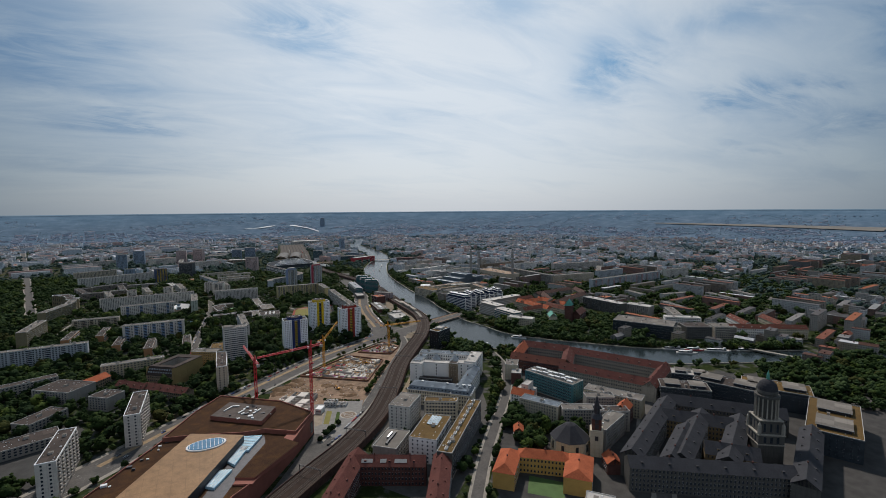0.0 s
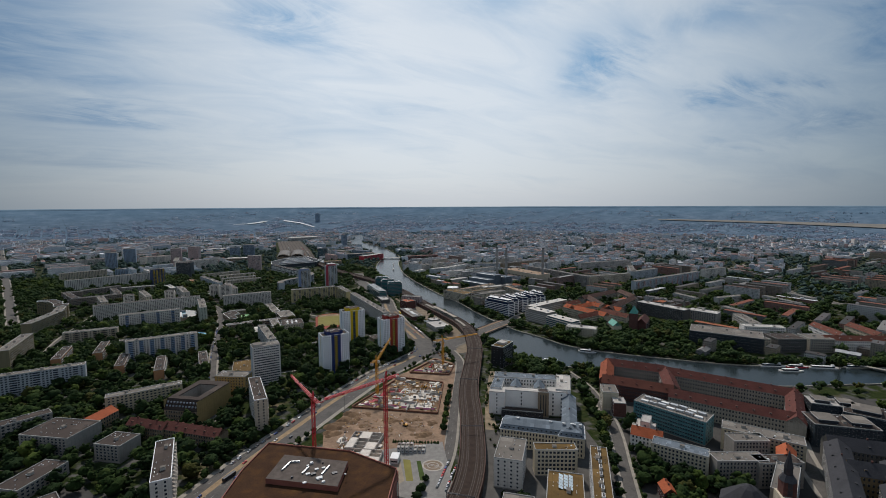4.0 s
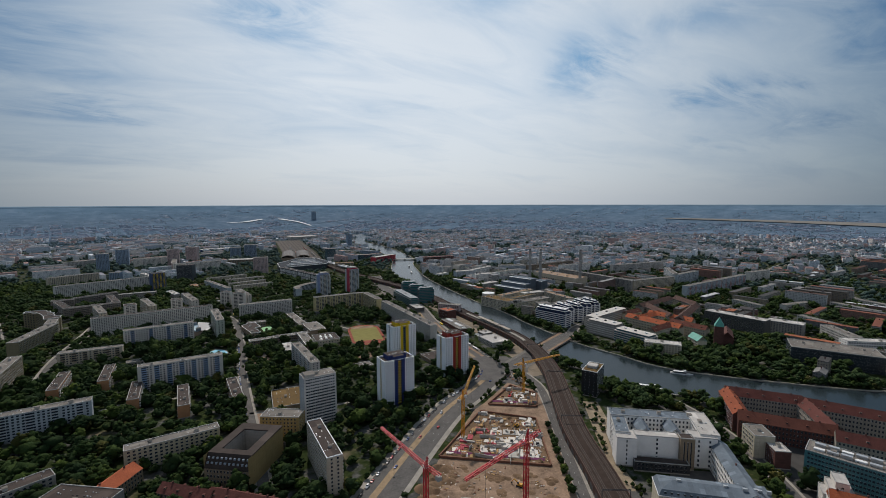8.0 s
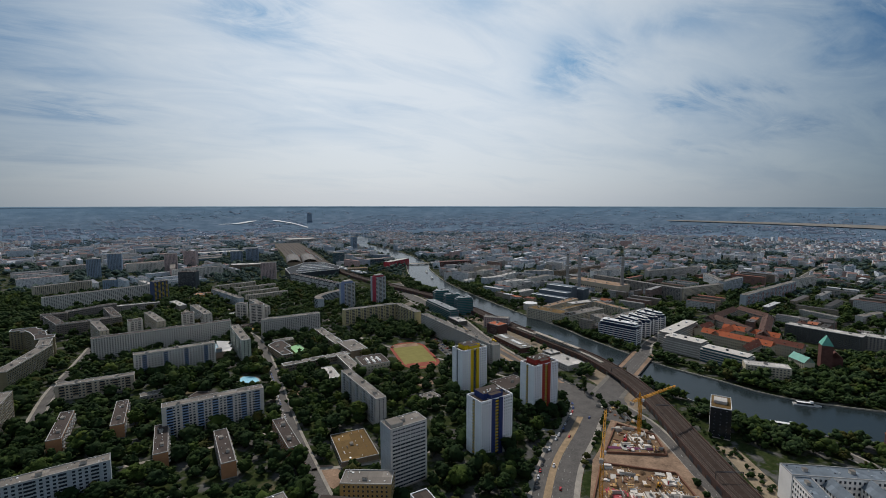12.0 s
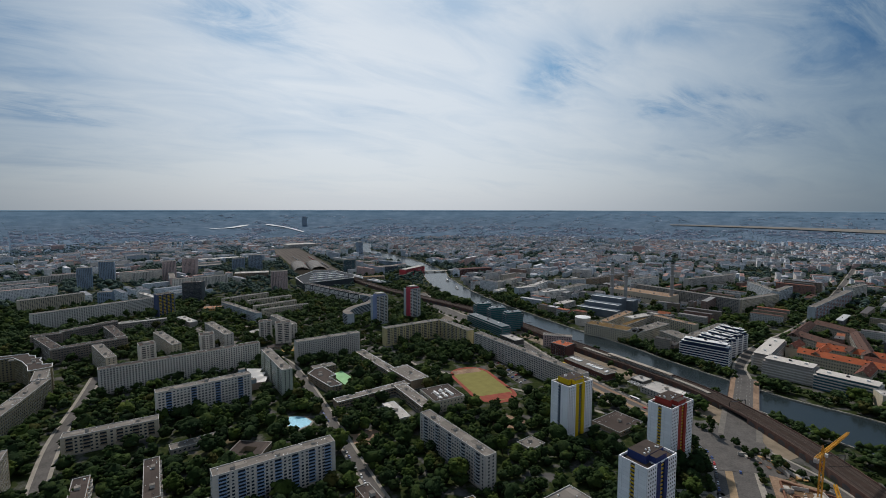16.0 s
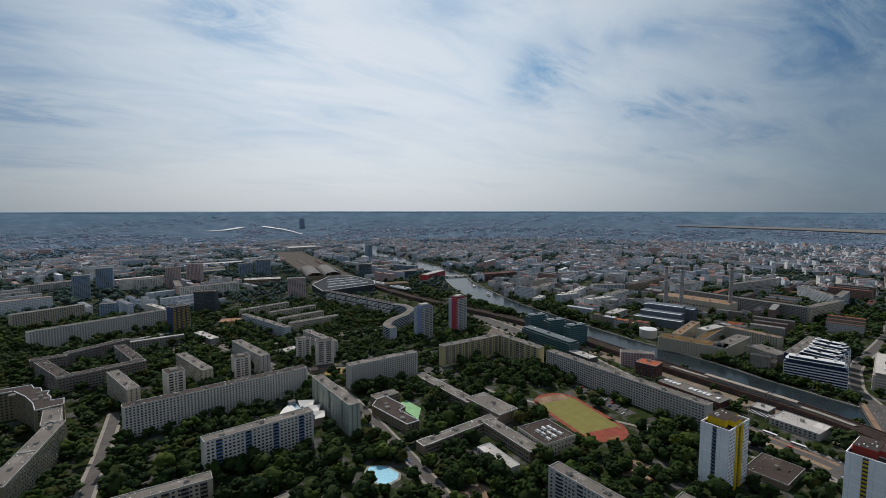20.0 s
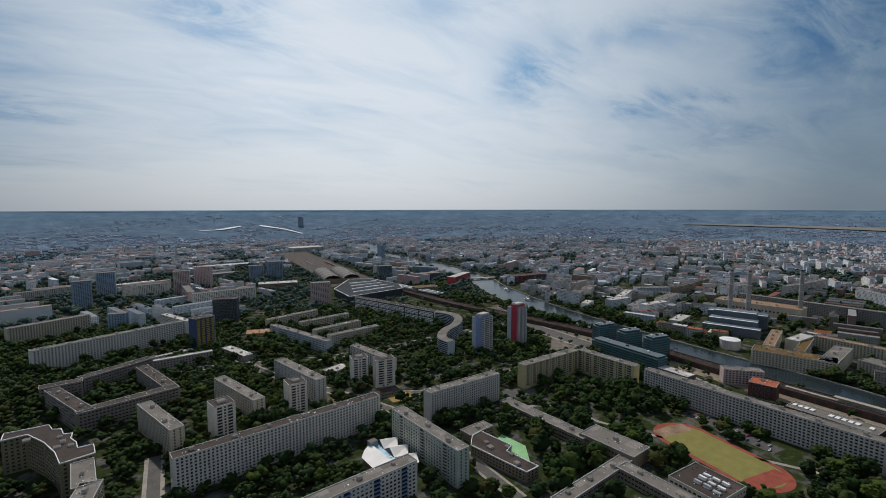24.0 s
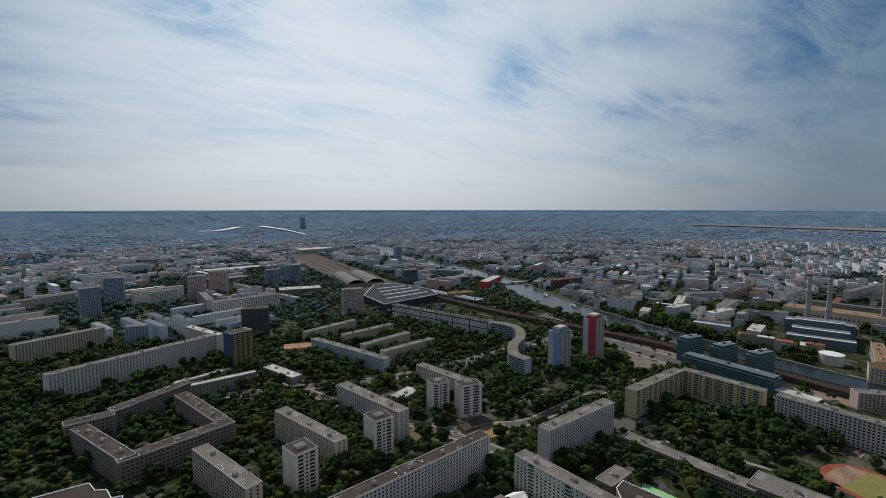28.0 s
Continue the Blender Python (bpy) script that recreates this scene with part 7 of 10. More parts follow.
def banded(x, y, L, W, H, yaw, label, band=LINE, glass=BLUEGLASS, step=3.4, tiers=1):
    """An office of glass storeys between pale floor bands, under a set-back top floor."""
    b = thing("banded_office", x, y, yaw, label, "office building", "riverside offices")
    claim(x, y, L, W, yaw, 2.0)
    k = Kit()
    k.box(-L / 2 + 0.35, -W / 2 + 0.35, 0, L / 2 - 0.35, W / 2 - 0.35, H - 0.4)
    part("glazing", k, [glass], b, "dark tinted glazing")
    for i in range(int(H / step)):
        k = Kit()
        k.box(-L / 2, -W / 2, i * step + 2.2, L / 2, W / 2, i * step + 3.5, bottom=True)
        part("floor_band", k, [band], b)
    for s in (-1, 1):
        for e in (-1, 1):
            k = Kit()
            k.box(min(e * (L / 2 - 0.6), e * (L / 2 + 0.15)), s * (W / 2 - 1.6) - 1.0, 0, max(e * (L / 2 - 0.6), e * (L / 2 + 0.15)), s * (W / 2 - 1.6) + 1.0, H)
            part("corner_pier", k, [band], b)
    for q in range(tiers):
        k, d = Kit(), 2.5 + 2.2 * q
        z = H - 0.4 + 3.4 * q
        k.box(-L / 2 + d, -W / 2 + d, z, L / 2 - d, W / 2 - d, z + 3.2, 0, 1)
        part("top_floor", k, [glass, ROOF_GREY], b)
        k = Kit()
        k.box(-L / 2 + d - 1.0, -W / 2 + d - 1.0, z + 3.0, L / 2 - d + 1.0, W / 2 - d + 1.0, z + 3.4, bottom=True)
        part("roof_slab", k, [band], b)
    z = H + 3.4 * tiers - 0.4
    for q in range(3):
        k = Kit()
        u = (-0.3 + 0.3 * q) * L
        k.box(u - 1.6, -1.2, z, u + 1.6, 1.2, z + 1.8)
        part("roof_unit", k, [DARKMETAL if q % 2 else LINE], b)


NAVY = plain("navy_office_glass", (0.022, 0.035, 0.07), 0.12, 0.4, 0.2)
banded(503, 883, 62, 20, 26, -77, "white banded office with dark glass by the river", LINE, NAVY, tiers=2)
for i, (x, y) in enumerate(((534, 888), (560, 890), (586, 893), (612, 897))):
    banded(x, y, 42, 15, 27 - i % 2, 84, "white and navy office comb facing the bridge street", LINE, NAVY, tiers=2)
block("office_link", 578, 918, 122, 14, 28, 4, NAVY, ROOF_GREY, "dark glass spine behind white office combs", "office building", 6, 3.0, 2.2, 2.0)
banded(585, 834, 108, 22, 20, 10, "pale grey banded insurance office near the bridge", PALE, GREYP)
banded(530, 733, 60, 24, 17, -86, "lower pale banded office wing by the river", PALE, BLUEGLASS)
banded(531, 791, 54, 26, 20, -84, "pale curved corner wing of an insurance office", PALE, GREYP)
block("yellow_house", 522, 682, 48, 20, 17, -55, SANDSTONE, ROOF_LIGHT, "yellowish stone house by the river trees", "house", 5)
for x, y, L, yw in ((720, 766, 138, 20), (744, 848, 118, 7), (686, 800, 88, 62), (806, 822, 66, 66)):
    house("stone_court_wing", x, y, L, 16, 19, 25, yw, STONE, tiled("brown_clay_tiles", (0.095, 0.055, 0.044)), "stone court wing under dull brown-red tiles", "public building", step=2.8, dormers=int(L / 16), group="stone court")
SB = "south bank"
for x, y, L, W, H, yw, wl, rf, lab in (
        (580, 1080, 112, 14, 18, 12, SANDSTONE, ROOF_TAN, "sandstone factory cross wing with a tan roof"), (578, 1040, 96, 12, 18, 8, STONE, ROOF_BROWN, "grey factory cross wing with a brown roof"), (634, 1010, 100, 14, 20, 84, SANDSTONE, ROOF_TAN, "sandstone factory wing on a back street"),
        (1102, 1046, 141, 14, 30, 43, BLUISH, ROOF_GREY, "pale blue housing slab beyond the river"), (978, 1282, 112, 14, 30, -6, RENDERW, ROOF_GREY, "white housing slab far beyond the river"),
        (506, 1033, 92, 30, 19, -78, SANDSTONE, ROOF_BROWN, "old factory block with courts"), (550, 998, 100, 20, 19, 3, SANDSTONE, ROOF_GREY, "old sandstone factory wing with courts"), (547, 949, 46, 25, 19, 69, STONE, ROOF_GREY, "grey stone block on the riverside"),
        (757, 701, 96, 22, 23, -86, DARKSTONE, ROOF_LIGHT, "long dark building with a bright white roof edge"), (792, 640, 50, 24, 20, -76, GREYP, ROOF_LIGHT, "grey office with a pale roof"),
        (874, 1116, 240, 13, 30, 90, GREYP, ROOF_GREY, "very long grey housing slab beyond the river"), (943, 992, 140, 13, 30, -6, CREAM, ROOF_GREY, "long cream housing slab beyond the river"), (1055, 898, 293, 12, 30, 4, BLUISH, ROOF_GREY, "very long slab with coloured balcony bays"),
        (1159, 1195, 210, 12, 30, -7, PALE, ROOF_GREY, "long white housing slab beyond the river"), (1102, 1004, 118, 13, 30, 6, BLUISH, ROOF_GREY, "pale grey housing slab beyond the river"), (1298, 920, 98, 14, 30, -2, WHITE, ROOF_GREY, "white housing slab among trees"),
        (929, 765, 63, 12, 14, 77, PALE, ROOF_GREY, "low slab in a green yard"), (1000, 710, 78, 12, 14, -9, PALE, ROOF_GREY, "low slab in a green yard"), (1064, 636, 85, 12, 14, 73, PALE, ROOF_GREY, "low slab in a green yard"), (1148, 635, 61, 12, 14, 69, PALE, ROOF_GREY, "low slab in a green yard"), (882, 628, 68, 12, 14, 72, PALE, ROOF_GREY, "low slab in a green yard"),
        (706, 1408, 120, 16, 22, 20, RENDERW, ROOF_LIGHT, "white modern office on the riverside"), (667, 1315, 74, 18, 22, -5, RENDERW, ROOF_LIGHT, "white modern office on the riverside"), (616, 1052, 77, 18, 20, -5, SANDSTONE, ROOF_LIGHT, "old factory with pale flat roofs"), (620, 1240, 60, 20, 12, 10, PALE, ROOF_LIGHT, "low hall by the water"), (640, 1380, 60, 18, 24, -5, BLUISH, ROOF_LIGHT, "blue glass riverside office"), (590, 1420, 40, 16, 16, 20, RENDERW, ROOF_LIGHT, "white modern house on the riverside"), (778, 1582, 84, 22, 21, -10, RENDERW, ROOF_DARK, "white stepped apartment block beyond the river"), (845, 1418, 84, 20, 21, -32, BLUISH, ROOF_GREY, "pale blue office beyond the river"), (768, 1340, 92, 20, 20, 8, RENDERW, ROOF_GREY, "white office with long window bands"), (985, 1392, 210, 15, 22, 4, BROWNP, ROOF_DARK, "long brown block with a dark roof"), (700, 1500, 40, 22, 23, 24, WHITE, ROOF_GREY, "white balcony house beyond the river"), (650, 1490, 34, 20, 22, 24, PALE, ROOF_GREY, "grey balcony house beyond the river")):
    block("apartment_slab" if "slab" in lab else "office_building", x, y, L, W, H, yw, wl, rf, lab, "apartment building" if "slab" in lab else "office building", gear=W > 13, group=SB, stacks=12 if "coloured" in lab else (6 if "blue housing" in lab else 0), stack_mat=BLUE if L < 200 else REDBAY)
for x, y, L, W, yw in ((614, 761, 96, 16, -86), (640, 790, 70, 14, 4), (590, 730, 60, 14, 4), (640, 715, 60, 14, -86), (640, 822, 40, 14, 4), (668, 765, 78, 14, -82)):
    house("old_house", x, y, L, W, 17, 23, yw, SANDSTONE, TILE_RED if L > 65 else TILE_DULL, "old block with orange tiled roofs", "house", dormers=int(L / 15), group="orange-roofed block")
house("green_roofed_museum", 640, 655, 44, 16, 18, 26, 30, BRICKRED, BRICKRED, "dark brick museum hall with tall gable", "museum", group="museum")
b = thing("museum_tower", 612, 652, 30, "brick museum tower with a steep green copper roof", "museum tower", "museum")
claim(612, 652, 20, 20)
k = Kit()
k.box(-8, -6, 0, 8, 6, 36)
part("shaft", k, [BRICKRED], b)
k = Kit()
k.gable(-8, -6, 8, 6, 36, 48, 0, 0, 0.3, 5)
part("roof", k, [COPPER], b, "steep green copper roof")
house("copper_house", 585, 668, 26, 14, 16, 23, 60, SANDSTONE, COPPER, "corner house with green copper roof", "house")
# glass office: long podium with three blocks
GREYBAND = plain("grey_metal_bands", (0.10, 0.125, 0.135), 0.5, 0.2)
TEALGLASS = plain("teal_office_glass", (0.03, 0.115, 0.12), 0.12, 0.4, 0.2)
banded(358, 1186, 110, 20, 17, 84, "long teal glass office podium by the river", GREYBAND, TEALGLASS)
for x, y in ((398, 1250), (396, 1206), (396, 1164)):
    banded(x, y, 34, 17, 31, -14, "teal glass office block with a floating roof", GREYBAND, TEALGLASS)
for x, y, L, W, H, yw, wl, rf, lab in ((364, 1020, 26, 22, 17, -81, BRICKRED, TILE_RED, "dark house with a bright orange roof"), (389, 1052, 44, 14, 18, -51, PINKP, ROOF_GREY, "pinkish old warehouse near the viaduct"), (355, 886, 17, 18, 7, 88, DARKSTONE, ROOF_LIGHT, "low dark station kiosk with a pale roof"), (345, 850, 42, 30, 7, 86, CONCRETE, ROOF_LIGHT, "low concrete hall with a stepped pale roof"), (345, 1110, 40, 18, 8, 84, DARKSTONE, ROOF_LIGHT, "sheds with white roof strips")):
    block("low_building", x, y, L, W, H, yw, wl, rf, lab, "building", gear=True, group="riverside sheds")

b = block("market_hall", 340, 952, 74, 22, 8, 84, BRICKRED, ROOF_GREY, "long dark brick market hall with white skylights", "building", floors=1, gear=False, group="riverside sheds")
for i in range(13):
    if i not in (4, 5, 11):
        k = Kit()
        u = -33 + 5.2 * i
        k.box(u - 1.7, -3.2, 8.1, u + 1.7, 3.2, 9.1)
        part("skylight", k, [LINE], b, "white skylight")
b = thing("pergola", 342, 884, 84, "white steel pergola beside a kiosk", "pergola")
for u in (-8, 8):
    for v in (-5, 5):
        k = Kit()
        k.box(u - 0.2, v - 0.2, 0, u + 0.2, v + 0.2, 4.4)
        part("post", k, [METAL], b)
for i in range(9):
    k = Kit()
    k.box(-8.4 + 2.1 * i - 0.25, -6, 4.4, -8.4 + 2.1 * i + 0.25, 6, 4.8)
    part("beam", k, [LINE], b)

# ---- power station ----
b = thing("power_station", 665, 1165, -76, "power station with stepped white-edged halls", "power station")
claim(665, 1165, 120, 130, -76)
for y0, y1, z, L in ((-52, -30, 14, 84), (-30, -4, 22, 72), (-4, 24, 31, 64), (24, 52, 24, 92)):
    k = Kit()
    k.box(-L / 2, y0, 0, L / 2, y1, z, 0, 1)
    part("hall", k, [plain("slate_cladding", (0.10, 0.12, 0.14), 0.6), ROOF_SLATE], b)
    k = Kit()
    k.box(-L / 2, y0 - 0.3, z, L / 2, y0 + 4, z + 0.6)
    part("roof_edge", k, [LINE], b)
block("boiler_hall", 812, 1178, 146, 46, 26, -86, CREAM, ROOF_TAN, "broad beige boiler hall with flat roof", "power station", 2, 6, 3, 3)
for x, y in ((724, 1196), (736, 1170), (818, 1112)):
    b = thing("chimney", x, y, 0, "tall pale concrete power station chimney", "chimney", "chimneys")
    k = Kit()
    k.cone(0, 0, 0, 96, 4.2, 3.4, 20)
    part("shaft", k, [plain("chimney_concrete", (0.29, 0.275, 0.255), 0.9, 0.3, 0.1)], b)
    for z in (40, 70, 92):
        k = Kit()
        k.cone(0, 0, z, z + 1.2, 4.9, 4.9, 20)
        part("gallery", k, [METAL], b)
    k = Kit()
    k.cone(0, 0, 96, 98.5, 2.6, 2.6, 16)
    part("flue", k, [DARKMETAL], b)
b = thing("storage_tank", 535, 1122, 0, "round white storage tank beside halls", "tank")
claim(520, 1115, 66, 44, 20)
k = Kit()
k.cone(0, 0, 0, 14, 14, 14, 28)
part("shell", k, [PALE], b)
k = Kit()
k.cone(0, 0, 14, 15.6, 14.3, 1, 28)
part("lid", k, [LINE], b)

# ---- station with arched halls, glass concourse ----
for x, y in ((322, 2168), (376, 2160)):
    b = thing("train_shed", x, y, -12.6, "long arched train shed with a ribbed grey roof", "station", "train sheds")
    claim(x, y, 56, 200, -12.6)
    for i in range(10):
        k = Kit()
        for j in range(10):
            a0, a1 = math.pi * j / 10, math.pi * (j + 1) / 10
            k.face([(25 * math.cos(a0), -100 + i * 20, 8 + 14 * math.sin(a0)), (25 * math.cos(a0), -81 + i * 20, 8 + 14 * math.sin(a0)), (25 * math.cos(a1), -81 + i * 20, 8 + 14 * math.sin(a1)), (25 * math.cos(a1), -100 + i * 20, 8 + 14 * math.sin(a1))][::-1])
        part("roof_bay", k, [plain("sooty_shed_roof", (0.085, 0.08, 0.075), 0.8) if i % 2 else plain("shed_roof_metal", (0.13, 0.122, 0.115), 0.8)], b)
    k = Kit()
    for s in (-1, 1):
        k.wall((-25, s * 100), (25, s * 100), 0, 12)
        k.wall((s * 25, -100), (s * 25, 100), 0, 8)
    part("wall", k, [BROWNP], b)
b = thing("station_hall", 0, 0, 0, "dark station hall with white skylight stripes", "station")
claim(300, 1880, 170, 190, -12)
hall = [(212, 1778), (366, 1800), (392, 1860), (377, 1984), (322, 2012), (226, 1892)]
k = Kit()
k.prism(hall, 0, 16, 0, 1)
part("hall", k, [plain("dark_slate_facade", (0.035, 0.042, 0.05), 0.5), flatroof("dark_hall_roof", (0.035, 0.04, 0.046), 4.0, 0.4, 0.95)], b)
for p, q in zip(hall, hall[1:] + hall[:1]):
    k = Kit()
    k.beam((*p, 16.4), (*q, 16.4), 1.3)
    part("roof_edge", k, [LINE], b)
for f in (0.16, 0.36, 0.56, 0.76):
    p, q = Vector((214, 1785)).lerp(Vector((300, 1990)), f), Vector((368, 1806)).lerp(Vector((372, 1975)), f)
    k = Kit()
    k.beam((*p.lerp(q, 0.1), 16.9), (*p.lerp(q, 0.94), 16.9), 3.2)
    part("skylight_strip", k, [LINE], b)
for off in (0, 13):
    k = Kit()
    k.beam((378 + off, 1935, 12.5), (404 + off, 1700, 12.5), 3.4)
    part("platform_roof", k, [LINE], b)
for x, y, L, W, H, yw, wl, rf, lab in ((560, 1960, 60, 30, 20, -10, BLUEGLASS, ROOF_GREY, "glass office near the station"), (600, 1866, 118, 24, 22, 28, plain("signal_red_cladding", (0.45, 0.05, 0.06)), ROOF_LIGHT, "red angular building by the river"), (770, 1755, 120, 26, 20, -8, BRICKRED, TILE_DARK, "long dark red brick warehouse"), (420, 1780, 60, 28, 18, -14, BROWNP, ROOF_BROWN, "brown brick annex of the station"), (452, 2040, 40, 22, 42, -14, BLUEGLASS, ROOF_GREY, "blue glass tower by the yard"), (632, 2084, 84, 24, 20, -60, SKYBLUE, ROOF_SLATE, "blue glazed hall by the river"), (560, 2160, 90, 22, 17, -64, SANDSTONE, ROOF_GREY, "tan stone warehouse by the river"), (130, 2640, 190, 50, 10, 5, BLUE, ROOF_LIGHT, "blue and white market halls"), (40, 2420, 150, 40, 9, 8, SKYBLUE, ROOF_GREY, "low blue market hall"), (141, 2264, 40, 20, 44, -6, SKYBLUE, ROOF_GREY, "blue grey distant office tower"), (196, 2266, 44, 22, 52, -6, SKYBLUE, ROOF_GREY, "pale blue distant office tower"), (612, 3120, 170, 90, 18, 4, PALE, ROOF_LIGHT, "broad arena with a white roof"), (672, 2452, 24, 18, 66, 10, SKYBLUE, ROOF_GREY, "glass tower beside the river")):
    block("large_building", x, y, L, W, H, yw, wl, rf, lab, "office building", gear=False, step=4.5, ww=3.0, group="station district")

b = thing("office_tower", 984, 4218, -20, "dark glass office tower far down the river", "office building", z=land(984, 4218) - 2)
k = Kit()
# the shaft's glass colour is paled and blued to paint in distance haze
k.box(-19, -15, 0, 19, 15, 66, 0, 1)
part("shaft", k, [plain("hazed_tower_glass", (0.16, 0.215, 0.27), 0.5, 0.2, 0.1), ROOF_GREY], b)
k = Kit()
k.box(-12, -9, 66, 12, 9, 69, 0, 1)
part("plant_house", k, [DARKMETAL, ROOF_GREY], b)

# ---- construction site ----
SITE = [(50, 520), (66, 572), (104, 608), (186, 672), (204, 680), (262, 712), (276, 676), (250, 634), (190, 545), (158, 498), (130, 445), (96, 455), (90, 500)]
patch("building_site_ground", SITE, 0.3, SAND, "bare yellow sand of a large building site", "building site")
for p in ((90, 540), (130, 560), (170, 600), (200, 640), (130, 500), (240, 660), (100, 590), (150, 640)):
    claim(*p, 64, 64, 45)
rng = random.Random(21)
PIT_A = [(108, 612), (180, 553), (226, 622), (188, 664)]
PIT_B = [(206, 674), (246, 643), (268, 668), (258, 702)]
YARD_C = [(62, 520), (88, 556), (118, 540), (96, 500)]
SHEET = plain("rusty_sheet_piling", (0.17, 0.085, 0.055), 0.85, 0.3, 0.5)
TIMBER = plain("formwork_timber", (0.40, 0.25, 0.11), 0.85, 0.3, 0.4)
FRESH = plain("fresh_concrete", (0.58, 0.53, 0.47), 0.9, 0.2, 0.3)
TARP = plain("magenta_tarpaulin", (0.32, 0.09, 0.17), 0.7, 0.2)


def inside(poly, u, v):
    """A place in a four-cornered plot."""
    a, b, c, d = (Vector(p) for p in poly)
    q = a.lerp(b, u).lerp(d.lerp(c, u), v)
    return q.x, q.y


def pit(poly, label):
    b = thing("excavation_pit", 0, 0, 0, label, "building pit", "pits")
    k = Kit()
    k.face([(*p, 0.42) for p in poly])
    part("floor", k, [EARTH], b)
    for p, q in zip(poly, poly[1:] + poly[:1]):
        k = Kit()
        d = (Vector(q) - Vector(p)).normalized()
        n = Vector((d.y, -d.x)) * 1.2
        k.prism([p, tuple(Vector(p) + n), tuple(Vector(q) + n), q][::-1], 0.3, 2.2)
        part("sheet_wall", k, [SHEET], b)


pit(PIT_A, "deep building pit with rusty sheet walls")
pit(PIT_B, "smaller building pit full of formwork")


def clutter(i, x, y, yaw):
    """One piece of site material."""
    kind = rng.random()
    k = Kit()
    s, t = rng.uniform(1.0, 5.0), rng.uniform(0.8, 3.4)
    if kind < 0.34:
        b = thing("formwork_panel_stack", x, y, yaw, "stack of timber formwork panels on earth", "formwork", "site materials")
        for j in range(rng.randint(1, 3)):
            k.box(-s / 2, -t / 2, 0.42 + j * 0.5, s / 2, t / 2, 0.8 + j * 0.5)
        part("panel", k, [TIMBER if rng.random() < 0.6 else SHEET], b)
    elif kind < 0.68:
        b = thing("concrete_slab", x, y, yaw, "fresh pale concrete slab on site earth", "concrete slab", "site materials")
        k.box(-s, -t, 0.4, s, t, rng.uniform(0.9, 2.0))
        part("slab", k, [FRESH if rng.random() < 0.7 else CONCRETE], b)
    elif kind < 0.80:
        b = thing("site_wall", x, y, yaw + rng.choice((0, 90)), "half-built grey concrete wall", "concrete wall", "site materials")
        k.box(-s * 1.6, -0.25, 0.4, s * 1.6, 0.25, 3.2)
        part("wall", k, [CONCRETE], b)
    elif kind < 0.90:
        b = thing("scaffold", x, y, yaw, "open steel scaffold with timber decks", "scaffold", "site materials")
        for q in range(4):
            for r in (-0.7, 0.7):
                k.beam((q * 1.6 - 2.4, r, 0.4), (q * 1.6 - 2.4, r, 4.6), 0.14)
        part("frame", k, [METAL], b)
        k = Kit()
        for z in (2.2, 4.2):
            k.box(-2.5, -0.7, z, 2.5, 0.7, z + 0.12, bottom=True)
        part("deck", k, [TIMBER], b)
    else:
        b = thing("earth_heap", x, y, 0, "small heap of dug brown earth", "earth heap", "site materials")
        for j in range(4):
            k.cone(rng.uniform(-2, 2), rng.uniform(-2, 2), 0.3, rng.uniform(0.9, 2.2), rng.uniform(1.5, 3.0), 0.4, 9)
        part("mound", k, [EARTH], b)


RUBBLE = plain("grey_rubble", (0.36, 0.32, 0.27), 0.95, 0.45, 0.5)
REDFORM = plain("red_formwork_sheets", (0.36, 0.06, 0.07), 0.8, 0.3, 0.4)


def foundation(x, y, yaw, L, W, h, seed):
    """A poured floor plate with upstands, column stubs and planks left on it."""
    rr = random.Random(seed)
    b = thing("foundation_plate", x, y, yaw, "pale poured foundation plate with column stubs", "foundation", "site foundations")
    k = Kit()
    k.box(-L / 2, -W / 2, 0.4, L / 2, W / 2, h)
    part("plate", k, [FRESH if rr.random() < 0.75 else CONCRETE], b)
    for q in range(rr.randint(2, 4)):
        k = Kit()
        if rr.random() < 0.5:
            u = rr.uniform(-0.45, 0.45) * L
            k.box(u - 0.3, -W / 2 * rr.uniform(0.3, 0.98), h, u + 0.3, W / 2 * rr.uniform(0.3, 0.98), h + rr.uniform(1.0, 3.2))
        else:
            u = rr.uniform(-0.45, 0.45) * W
            k.box(-L / 2 * rr.uniform(0.3, 0.98), u - 0.3, h, L / 2 * rr.uniform(0.3, 0.98), u + 0.3, h + rr.uniform(1.0, 3.2))
        part("upstand_wall", k, [CONCRETE if rr.random() < 0.6 else FRESH], b)
    for q in range(rr.randint(2, 5)):
        k, u, v = Kit(), rr.uniform(-0.42, 0.42) * L, rr.uniform(-0.42, 0.42) * W
        s1, s2 = rr.uniform(0.3, 1.4), rr.uniform(0.25, 0.8)
        k.box(u - s1, v - s2, h, u + s1, v + s2, h + rr.uniform(0.3, 2.6))
        part("column_stub", k, [rr.choice((CONCRETE, TIMBER, DARKMETAL, LINE, REDFORM))], b)


for i, (u, v, L, W, h) in enumerate(((0.62, 0.16, 20, 12, 1.0), (0.82, 0.18, 16, 13, 1.4), (0.90, 0.42, 13, 11, 0.9), (0.70, 0.42, 17, 11, 1.6), (0.52, 0.36, 14, 12, 0.8), (0.80, 0.62, 15, 10, 1.2), (0.60, 0.60, 14, 9, 0.9), (0.40, 0.22, 14, 9, 0.9), (0.86, 0.84, 13, 8, 1.3), (0.42, 0.56, 11, 9, 1.0))):
    foundation(*inside(PIT_A, u, v), -39 + (i % 3) * 4, L, W, h, i)
